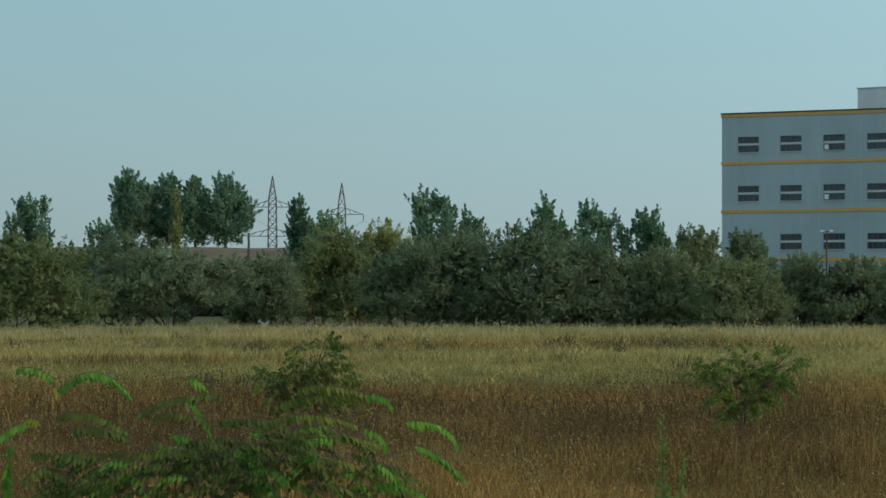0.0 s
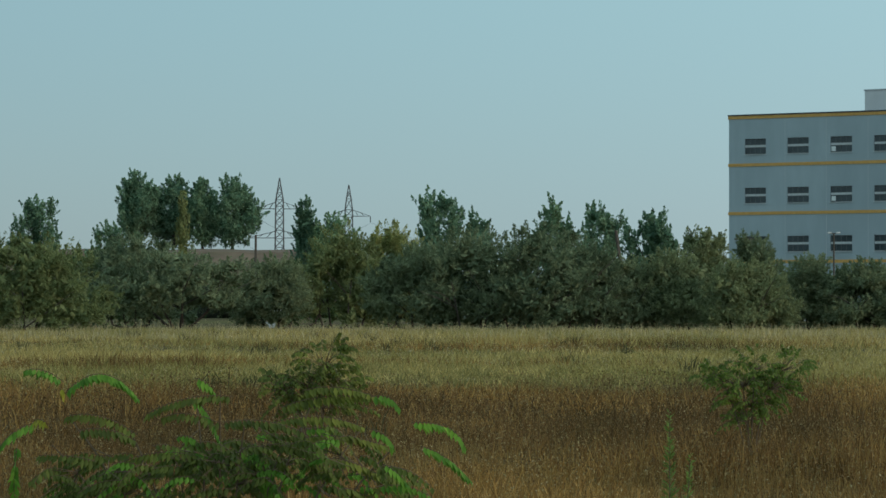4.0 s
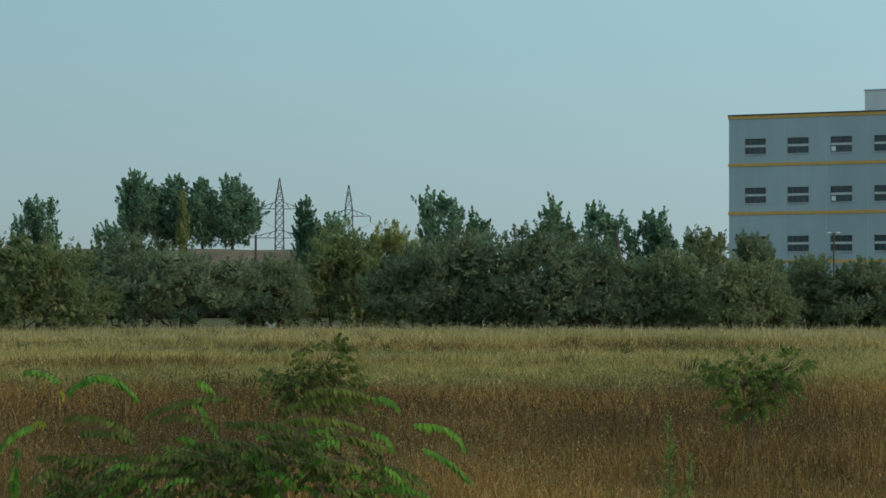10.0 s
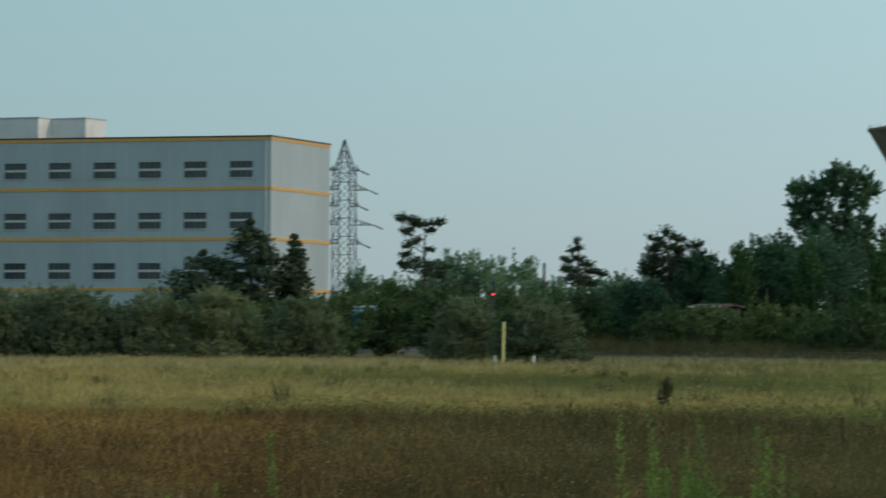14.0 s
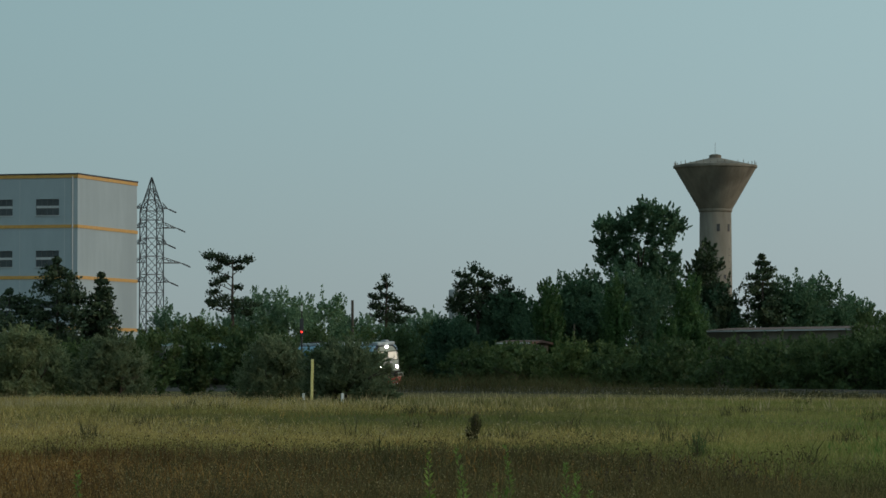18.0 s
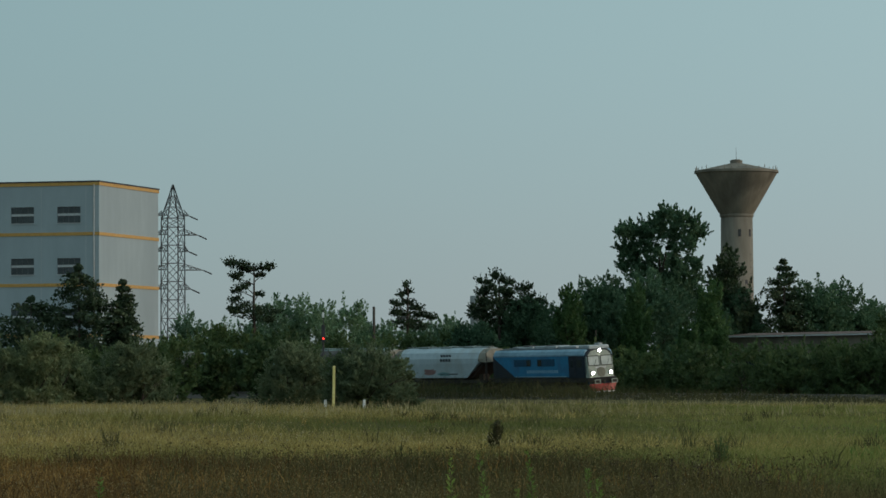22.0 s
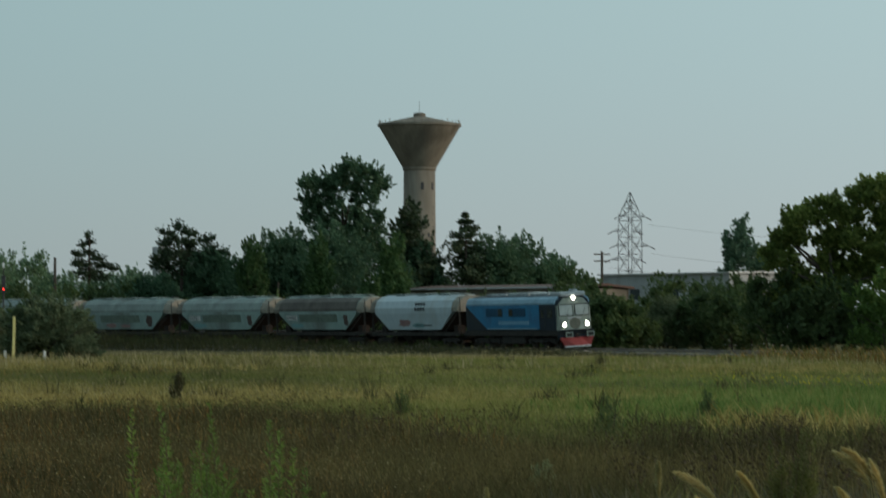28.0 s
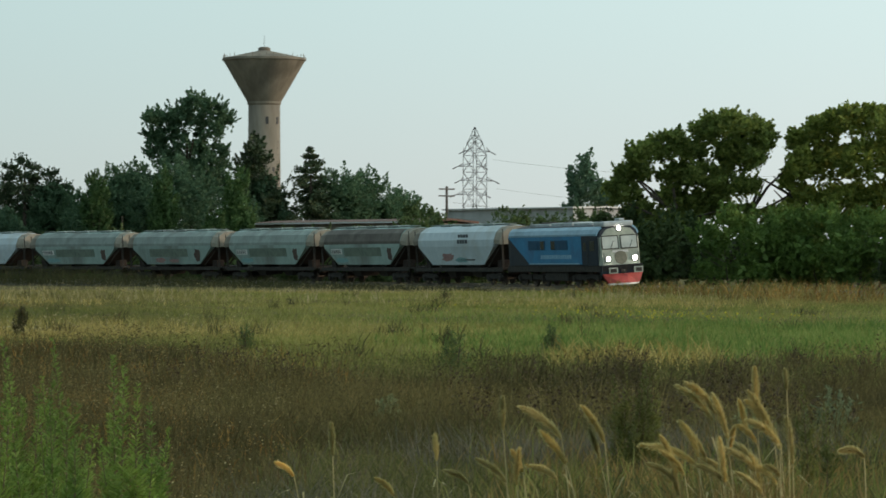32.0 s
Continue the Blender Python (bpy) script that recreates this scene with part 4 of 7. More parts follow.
# ---------------------------------------------------------------- water tower
def build_tower():
    c = spot(23.508, 500)
    t = empty("water_tower", Matrix.Translation(c), "weathered concrete water tower with a funnel tank", "water tower")
    smooth(part("shaft", turned(bmesh.new(), [(2.75, -0.5), (2.6, 6), (2.45, 26.9)], 48), M["concrete"], t))
    bowl = part("tank", turned(bmesh.new(), [(2.45, 26.7), (2.62, 26.95), (2.62, 27.25), (6.25, 33.5), (6.36, 33.6), (6.36, 33.95), (6.15, 34.0)], 48), M["concrete"], t)
    ring = bmesh.new()
    turned(ring, [(6.30, 33.55), (6.5, 33.62), (6.5, 33.98), (6.3, 34.02)], 48)
    part("rim", ring, M["concrete"], t)
    part("roof", turned(bmesh.new(), [(6.34, 33.98), (1.0, 35.15), (0.95, 35.2)], 48), M["concrete"], t)
    part("mast", bar(bmesh.new(), (0, 0, 35.7), (0, 0, 37.6), 0.03, 0.02), M["steel"], t, "thin steel mast")
    part("lantern", turned(bmesh.new(), [(0.95, 35.1), (0.95, 35.6), (0.6, 35.75), (0.1, 35.8)], 16), M["concrete"], t)
    bm = bmesh.new()
    for i in range(36):
        a = 2 * math.pi * i / 36
        bar(bm, (6.3 * math.cos(a), 6.3 * math.sin(a), 34.0), (6.3 * math.cos(a), 6.3 * math.sin(a), 34.0 + 0.35 + 0.15 * (i % 3)), 0.05, n=4)
    part("parapet_stub", bm, M["concrete"], t)
    view = math.atan2(-c.y, -c.x)
    for z, off in ((24.3, 0.18), (24.3, 0.95), (16.5, 0.6)):
        a = view + off
        o = part("slit_window", box(bmesh.new(), -0.08, 0.1, -0.22, 0.22, -0.55, 0.55), M["dark_trim"], t)
        o.matrix_basis = Matrix.Translation((2.42 * math.cos(a), 2.42 * math.sin(a), z)) @ Matrix.Rotation(a, 4, "Z")
    bm = bmesh.new()
    for i in range(10):
        a = view + 0.9
        bar(bm, (2.75 * math.cos(a + 0.06), 2.75 * math.sin(a + 0.06), 12 + i), (2.75 * math.cos(a - 0.06), 2.75 * math.sin(a - 0.06), 12 + i), 0.04, n=4)
    part("ladder", bm, M["steel"], t)


build_tower()


# ---------------------------------------------------------------- pylons
def pylon(bearing, distance, h, half, arms, turn, label, member=0.11, taper=0.28):
    """Lattice mast: four legs, zigzag bracing, cross-arms with insulators. arms: (height, left reach, right reach)."""
    o = spot(bearing, distance)
    ob = empty("pylon", Matrix.Translation(o) @ Matrix.Rotation(radians(turn), 4, "Z"), label, "pylon", "power-line pylons")
    waist, peak = h * 0.84, h
    width = lambda z: half * (1.0 - taper * z / waist) if z < waist else half * (1 - taper) * max(0.03, (peak - z) / (peak - waist))
    corners = ((-1, -1), (1, -1), (1, 1), (-1, 1))
    levels = [0.0]
    while levels[-1] < waist - 1.0:
        levels.append(min(waist, levels[-1] + max(1.3, 2.0 * width(levels[-1]))))
    levels += [waist + (peak - waist) * 0.33, waist + (peak - waist) * 0.66, peak]
    for sx, sy in corners:
        bm = bmesh.new()
        tube(bm, [(sx * width(z), sy * width(z), z - (0.3 if z == 0 else 0)) for z in levels], [member] * len(levels), 4)
        part("leg", bm, M["steel"], ob)
    bm = bmesh.new()
    for za, zb in zip(levels, levels[1:]):
        for (ax, ay), (bx, by) in zip(corners, corners[1:] + corners[:1]):
            a, b = width(za), width(zb)
            bar(bm, (ax * a, ay * a, za), (bx * b, by * b, zb), member * 0.55, n=4)
            bar(bm, (bx * a, by * a, za), (ax * b, ay * b, zb), member * 0.55, n=4)
            bar(bm, (ax * b, ay * b, zb), (bx * b, by * b, zb), member * 0.55, n=4)
    part("bracing", bm, M["steel"], ob)
    for z, left, right in arms:
        for s, reach in ((-1, left), (1, right)):
            if not reach:
                continue
            bm, w, tie = bmesh.new(), width(z), 1.5 if len(arms) < 4 else 0.8
            tip = Vector((s * reach, 0, z + 0.0))
            arm = part("crossarm", bar(bm, (s * w, -w, z), tip, member * 0.8, n=4), M["steel"], ob)
            part("strut", bar(bmesh.new(), (s * w, w, z), tip, member * 0.8, n=4), M["steel"], arm)
            for sy in (-1, 1):
                part("strut", bar(bmesh.new(), (s * w, sy * w, z + tie), tip, member * 0.6, n=4), M["steel"], arm)
                for f in (0.33, 0.66):
                    part("strut", bar(bmesh.new(), Vector((s * w, sy * w, z)).lerp(tip, f), Vector((s * w, sy * w, z + tie)).lerp(tip, f - 0.2), member * 0.5, n=4), M["steel"], arm)
            bm = turned(bmesh.new(), [(0.06, -1.5), (0.13, -1.3), (0.07, -1.1), (0.13, -0.9), (0.07, -0.7), (0.13, -0.5), (0.05, 0)], 8)
            ins = part("insulator", bm, M["dark_trim"], arm)
            ins.matrix_basis = Matrix.Translation(tip) @ Matrix.Rotation(radians(-68 * s if len(arms) > 3 else 0), 4, "Y")
    return ob


def wire(a, b, sag, r=0.02):
    bm = bmesh.new()
    pts = [a.lerp(b, i / 16) - Vector((0, 0, sag * 4 * (i / 16) * (1 - i / 16))) for i in range(17)]
    tube(bm, pts, [r] * 17, 4)
    tagged(part("power_cable", bm, M["dark_trim"], None), "thin sagging power-line cable", "cable", "power cables")


def build_pylons():
    p1 = pylon(-3.03, 720, 30.4, 1.15, [(23.5, 5.2, 5.2), (17.0, 7.0, 7.0), (10.8, 5.0, 5.0)], 0, "grey lattice pylon with three cross-arms", 0.11)
    p2 = pylon(-1.80, 775, 31.0, 1.2, [(23.5, 5.2, 5.2), (17.0, 7.2, 7.2), (10.8, 5.2, 5.2)], 0, "grey lattice pylon with three cross-arms", 0.12)
    p3 = pylon(13.50, 470, 30.4, 1.38, [(25.9, 2.5, 2.5), (23.1, 2.7, 3.9), (20.7, 2.7, 2.4), (18.0, 3.3, 4.7), (15.2, 2.8, 2.8)], 8, "tall grey lattice pylon behind the office block", 0.09, 0.06)
    p4 = pylon(27.25, 660, 30.4, 1.8, [(25.4, 2.7, 4.0), (22.3, 4.3, 2.0), (19.4, 3.8, 5.0), (16.5, 5.0, 2.7)], 10, "grey lattice pylon with uneven cross-arms", 0.08, 0.06)
    p5 = pylon(4.25, 1150, 30.0, 2.0, [(23.5, 5, 5), (17.0, 7, 7)], 0, "distant lattice pylon over the bushes", 0.16)
    for x, z in ((-5.2, 22.0), (5.2, 22.0), (7.0, 15.5), (-7.0, 15.5)):
        a, b = Vector((p1.location.x + x, p1.location.y, z)), Vector((p2.location.x + x, p2.location.y, z))
        wire(b, Vector((p5.location.x + x, p5.location.y, z)), 9.0, 0.03)
        wire(a, b, 3.0, 0.03)
    for x, z in ((4.0, 24.0), (5.0, 18.0), (-5.0, 15.1)):
        wire(Vector((p4.location.x + x, p4.location.y, z)), spot(37, 640, z), 4.0, 0.025)


build_pylons()


# ---------------------------------------------------------------- low buildings beyond the line
def low_building(name, b0, b1, d0, d1, z_wall, z_roof, deep, wall_mat, roof_mat, label, holes=()):
    a, b = spot(b0, d0, 0), spot(b1, d1, 0)
    ob = empty(name, run(a, b), label, "building")
    w = (b - a).length
    part("wall", wall_with_openings(bmesh.new(), w, -0.4, z_wall, list(holes), 0.3), wall_mat, ob)
    for x in (0.0, w - 0.3):
        part("wall", box(bmesh.new(), x, x + 0.3, 0.3, deep, -0.4, z_wall), wall_mat, ob)
    part("wall", box(bmesh.new(), 0, w, deep - 0.3, deep, -0.4, z_wall - 0.002), wall_mat, ob)
    bm = bmesh.new()
    loft(bm, [[(x, -0.4, z_wall), (x, deep / 2, z_roof), (x, deep + 0.4, z_wall), (x, deep + 0.4, z_wall + 0.22), (x, deep / 2, z_roof + 0.22), (x, -0.4, z_wall + 0.22)] for x in (-0.4, w + 0.4)])
    part("roof", bm, roof_mat, ob)
    part("gutter", box(bmesh.new(), -0.4, w + 0.4, -0.52, -0.4, z_wall + 0.05, z_wall + 0.2), M["win_frame"], ob)
    for x0, x1, z0, z1 in holes:
        win = part("window", box(bmesh.new(), x0, x1, 0.12, 0.15, z0, z1), M["win_glass"], ob)
        part("sill", box(bmesh.new(), x0 - 0.1, x1 + 0.1, -0.08, 0.1, z0 - 0.08, z0), M["win_frame"], win)
    return ob


low_building("long_shed", 23.35, 26.35, 330, 313, 6.1, 6.4, 7, M["concrete"], M["roof_red"], "long low shed with a red-brown roof", [(2 + i * 3.2, 3.6 + i * 3.2, 2.6, 4.2) for i in range(6)])
low_building("white_shed", 26.75, 29.0, 420, 405, 9.2, 9.35, 12, M["wall_pale"], M["wall_white"], "long pale shed with a flat white roof", [(1.5 + i * 3.4, 3.3 + i * 3.4, 6.0, 7.4) for i in range(5)])
low_building("long_shed", 19.7, 20.2, 326, 325, 4.9, 5.15, 6, M["concrete"], M["roof_red"], "low shed half hidden by the grove")
silo = empty("concrete_silo", Matrix.Translation(spot(18.90, 420)), "grey concrete silo behind the conifers", "silo")
smooth(part("drum", turned(bmesh.new(), [(0.95, -0.4), (0.95, 12.6), (0.9, 12.75), (0.2, 12.8)], 24), M["wall_pale"], silo))
shelter = empty("small_hut", run(spot(-3.32, 236, 0.2), spot(-3.0, 236, 0.2)), "small pale hut among the bushes", "hut")
part("wall", box(bmesh.new(), 0, 1.4, 0, 2.0, -0.4, 2.6), M["wall_white"], shelter)
part("roof", box(bmesh.new(), -0.2, 1.6, -0.2, 2.2, 2.6, 2.8), M["steel"], shelter)


# ---------------------------------------------------------------- poles, signal, markers
def pole(name, bearing, distance, top, label, lean=0.0, r=0.13, arms=0, lamp=False):
    p = spot(bearing, distance)
    h = top - p.z
    ob = empty(name, Matrix.Translation(p) @ Matrix.Rotation(radians(lean), 4, "Y"), label, "pole")
    part("shaft", bar(bmesh.new(), (0, 0, -0.4), (0, 0, h), r * 1.2, r * 0.8, 8), M["wood_pole"], ob)
    for i in range(arms):
        z = h - 0.35 - i * 0.7
        part("crossarm", box(bmesh.new(), -0.9, 0.9, -0.06, 0.06, z, z + 0.13), M["wood_pole"], ob)
        for x in (-0.8, -0.4, 0.4, 0.8):
            part("insulator", turned(bmesh.new(), [(0.03, z + 0.13), (0.06, z + 0.2), (0.06, z + 0.3), (0.02, z + 0.34)], 8), M["white_paint"], ob)
    if lamp:
        part("bracket", bar(bmesh.new(), (-0.4, 0, h), (0.4, 0, h + 0.05), 0.05), M["steel"], ob)
        for x in (-0.45, 0.45):
            part("lamp_head", box(bmesh.new(), x - 0.22, x + 0.22, -0.12, 0.12, h, h + 0.18, 0.04), M["win_frame"], ob)
    return ob


pole("telegraph_pole", -3.45, 240, 7.1, "dark weathered wooden pole among the bushes", r=0.11)
pole("telegraph_pole", 3.19, 230, 7.3, "dark wooden pole leaning out of the bushes", -8.0, 0.15)
pole("lamp_post", 6.79, 345, 9.6, "lamp post with two heads before the office block", r=0.1, lamp=True)
pole("telegraph_pole", 5.25, 250, 7.3, "short dark pole with a crossbar before the block", r=0.09, arms=1)
pole("telegraph_pole", 17.06, 360, 10.2, "dark wooden pole beyond the railway", r=0.18)
pole("utility_pole", 26.75, 330, 10.1, "wooden utility pole with a crossarm", r=0.15, arms=2)
pole("telegraph_pole", 21.0, 322, 6.9, "thin dark pole before the grove", r=0.07)


def build_signal():
    p = spot(16.16, 302)
    s = empty("railway_signal", Matrix.Translation(p) @ Matrix.Rotation(radians(-16.2), 4, "Z"), "railway signal mast showing a red light", "signal")
    part("mast", bar(bmesh.new(), (0, 0, -0.3), (0, 0, 6.6), 0.09, 0.08, 8), M["dark_trim"], s)
    part("head", box(bmesh.new(), -0.18, 0.18, -0.25, 0.05, 5.3, 6.9, 0.05), M["dark_trim"], s)
    for z, m in ((5.65, glow("red_signal_light", (1.0, 0.03, 0.02), 6.0)), (6.25, M["dark_trim"]), (6.85, M["dark_trim"])):
        lens = turned(bmesh.new(), [(0.08, 0), (0.08, 0.04), (0.02, 0.06)], 12)
        o = part("lens", lens, m, s)
        o.matrix_basis = Matrix.Translation((0, -0.26, z)) @ Matrix.Rotation(radians(90), 4, "X")
    part("plate", box(bmesh.new(), -0.1, 0.1, -0.14, -0.10, 7.6, 8.1), M["white_paint"], s)
    part("pole_tip", bar(bmesh.new(), (0, 0, 6.6), (0, 0, 8.3), 0.05, 0.05, 6), M["dark_trim"], s)


build_signal()
for b, d, h, r, mat, label, cat in ((16.335, 182, 2.45, 0.075, M["yellow_post"], "pale yellow marker post at the meadow's edge", "post"), (16.19, 183, 0.55, 0.07, M["white_paint"], "short white marker stone in the grass", "marker"), (16.88, 180, 0.55, 0.07, M["white_paint"], "short white marker stone in the grass", "marker")):
    p = spot(b, d)
    bm = box(bmesh.new(), -r, r, -r, r, -0.3, h, 0.02)
    ob = part("marker_post", bm, mat, None)
    ob.matrix_basis = Matrix.Translation(p) @ Matrix.Rotation(radians(-8), 4, "Z") @ Matrix.Rotation(radians(1.0), 4, "Y")
    tagged(ob, label, cat, "line-side markers")


# ---------------------------------------------------------------- train
M["loco_blue"] = surface("loco_mid_blue_paint", (0.014, 0.185, 0.37), (0.024, 0.235, 0.44), 3, 0.6, bump=0.05, stain=(0.04, 0.11, 0.22), stain_scale=0.6)
M["loco_navy"] = surface("loco_navy_paint", (0.008, 0.016, 0.028), (0.014, 0.026, 0.042), 3, 0.65, bump=0.05, stain=(0.03, 0.03, 0.03))
M["loco_light"] = surface("loco_light_blue_band", (0.20, 0.37, 0.50), (0.28, 0.46, 0.58), 3, 0.4, bump=0.05, stain=(0.12, 0.22, 0.30))
M["loco_letter"] = surface("faded_lettering", (0.20, 0.40, 0.55), (0.27, 0.47, 0.61), 3, 0.5, bump=0.05)
M["loco_grille"] = surface("loco_blue_grille", (0.01, 0.075, 0.15), (0.016, 0.10, 0.19), 3, 0.7, bump=0.05)
M["loco_white"] = surface("loco_cream_front", (0.25, 0.29, 0.25), (0.34, 0.38, 0.32), 3, 0.5, bump=0.05, stain=(0.14, 0.16, 0.14))
M["loco_badge"] = surface("dull_olive_badge", (0.10, 0.10, 0.075), (0.16, 0.155, 0.115), 5, 0.6, bump=0.05)
M["loco_red"] = surface("loco_red_beam", (0.38, 0.035, 0.03), (0.50, 0.055, 0.045), 4, 0.5, bump=0.05, stain=(0.2, 0.05, 0.04))
M["loco_roof"] = surface("loco_grey_roof", (0.34, 0.38, 0.40), (0.48, 0.52, 0.54), 2, 0.5, stain=(0.14, 0.14, 0.14))
M["frame_dark"] = surface("sooty_underframe", (0.018, 0.016, 0.014), (0.05, 0.043, 0.037), 4, 0.8)
M["wheel_steel"] = surface("brown_wheel_steel", (0.05, 0.04, 0.032), (0.11, 0.09, 0.075), 5, 0.6, 0.4)
M["lamp"] = glow("headlight", (1.0, 0.96, 0.86), 60.0)
M["hop_clean"] = surface("pale_blue_wagon_paint", (0.44, 0.54, 0.60), (0.54, 0.63, 0.68), 2, 0.5, bump=0.05, stain=(0.36, 0.38, 0.37), stain_scale=0.35)
M["hop_grey"] = surface("dirty_grey_wagon_paint", (0.25, 0.36, 0.345), (0.355, 0.48, 0.455), 2, 0.7, bump=0.1, stain=(0.14, 0.13, 0.11), stain_scale=0.3, stretch=(1, 1, 0.4), per_object=0.2)
M["hop_top"] = surface("sooty_wagon_top", (0.23, 0.29, 0.28), (0.33, 0.40, 0.38), 1.5, 0.8, stain=(0.19, 0.21, 0.20), stain_scale=0.5, per_object=0.3)
M["hop_soot"] = surface("brown_sooty_wagon_top", (0.10, 0.09, 0.08), (0.16, 0.145, 0.13), 1.5, 0.9, stain=(0.07, 0.06, 0.055), stain_scale=0.5)
M["hop_end"] = surface("dusty_beige_end", (0.24, 0.22, 0.18), (0.34, 0.31, 0.26), 2, 0.8, stain=(0.13, 0.11, 0.09))
M["rust"] = surface("rust_brown", (0.022, 0.016, 0.013), (0.045, 0.031, 0.025), 4, 0.9)
M["mark_dark"] = surface("dark_marking", (0.05, 0.06, 0.07), (0.09, 0.1, 0.11), 5, 0.7)
M["mark_red"] = surface("red_graffiti", (0.27, 0.15, 0.15), (0.36, 0.22, 0.21), 3, 0.7)
M["mark_teal"] = surface("teal_graffiti", (0.16, 0.34, 0.36), (0.24, 0.42, 0.44), 3, 0.7)
M["mark_rust"] = surface("rusty_blot", (0.07, 0.05, 0.045), (0.13, 0.085, 0.07), 4, 0.9)
M["mark_green"] = surface("green_graffiti", (0.11, 0.15, 0.125), (0.19, 0.24, 0.2), 3, 0.7)
M["screen_pale"] = surface("pale_blind_and_reflection", (0.36, 0.40, 0.38), (0.5, 0.53, 0.5), 2, 0.25, bump=0.02)


def plate(bm, x0, x1, z0, z1, y, lift=0.006):
    """A thin raised panel on the side at y."""
    s = -1 if y < 0 else 1
    return box(bm, x0, x1, min(y, y + s * lift), max(y, y + s * lift), z0, z1)


def bogie(parent, x, axles, wheel_r, base):
    """A bogie frame with its wheelsets; returns the wheelsets."""
    bm = bmesh.new()
    for y in (-1.02, 1.02):
        prof = [(-base / 2 - 0.55, 0.62), (-base / 2 - 0.2, 0.82), (base / 2 + 0.2, 0.82), (base / 2 + 0.55, 0.62), (base / 2 + 0.2, 0.48), (-base / 2 - 0.2, 0.48)]
        loft(bm, [[(px, y - 0.06, pz) for px, pz in prof], [(px, y + 0.06, pz) for px, pz in prof]])
        for ax in axles:
            box(bm, ax - 0.16, ax + 0.16, y - 0.16, y + 0.16, wheel_r - 0.17, wheel_r + 0.17, 0.03)
    box(bm, -0.3, 0.3, -1.0, 1.0, 0.5, 0.8)
    b = part("bogie", bm, M["frame_dark"], parent)
    b.matrix_basis = Matrix.Translation((x, 0, 0))
    made = []
    for ax in axles:
        bm = bmesh.new()
        for y in (-0.75, 0.75):
            n = 24
            ring = lambda r, yy: [(r * math.cos(2 * math.pi * i / n), yy, r * math.sin(2 * math.pi * i / n)) for i in range(n)]
            s = 1 if y > 0 else -1
            loft(bm, [ring(wheel_r + 0.03, y - s * 0.07), ring(wheel_r + 0.03, y - s * 0.04), ring(wheel_r, y - s * 0.03), ring(wheel_r - 0.01, y + s * 0.06), ring(wheel_r * 0.82, y + s * 0.055), ring(wheel_r * 0.75, y + s * 0.02), ring(0.14, y + s * 0.04)])
            for i in range(4):
                a = math.pi / 2 * i
                box(bm, math.cos(a) * 0.27 - 0.05, math.cos(a) * 0.27 + 0.05, y + s * 0.02, y + s * 0.05, math.sin(a) * 0.27 - 0.05, math.sin(a) * 0.27 + 0.05)
        bar(bm, (0, -1.05, 0), (0, 1.05, 0), 0.08, n=10)
        w = part("wheelset", bm, M["wheel_steel"], parent, "steel wheelset")
        w.matrix_basis = Matrix.Translation((x + ax, 0, wheel_r))
        made.append((w, Vector((x + ax, 0, wheel_r)), wheel_r))
    return made


def buffers(parent, x, s):
    for y in (-0.875, 0.875):
        bm = bar(bmesh.new(), (x - s * 0.62, y, 1.06), (x - s * 0.1, y, 1.06), 0.12, 0.10, 12)
        b = part("buffer", bm, M["frame_dark"], parent)
        bm = bmesh.new()
        box(bm, x - 0.06 if s > 0 else x, x if s > 0 else x + 0.06, y - 0.31, y + 0.31, 0.87, 1.25, 0.02)
        # cream heads with dark centres paint the bright reflection round the front buffers
        part("buffer_head", bm, M["loco_white"] if s > 0 and parent.name.startswith("diesel") else M["frame_dark"], b)
        bm = box(bmesh.new(), x, x + 0.008, y - 0.22, y + 0.22, 0.94, 1.18)
        if s > 0 and parent.name.startswith("diesel"):
            part("buffer_face", bm, M["frame_dark"], b)
        else:
            bm.free()


def section(x, half, z0, z_side, z_top, n=7):
    """Cross-section of a body with an arched roof."""
    pts = [(x, -half, z0), (x, -half, z_side)]
    for i in range(1, n):
        a = math.pi * i / n
        pts.append((x, -half * math.cos(a), z_side + (z_top - z_side) * math.sin(a) ** 0.75))
    return pts + [(x, half, z_side), (x, half, z0)]


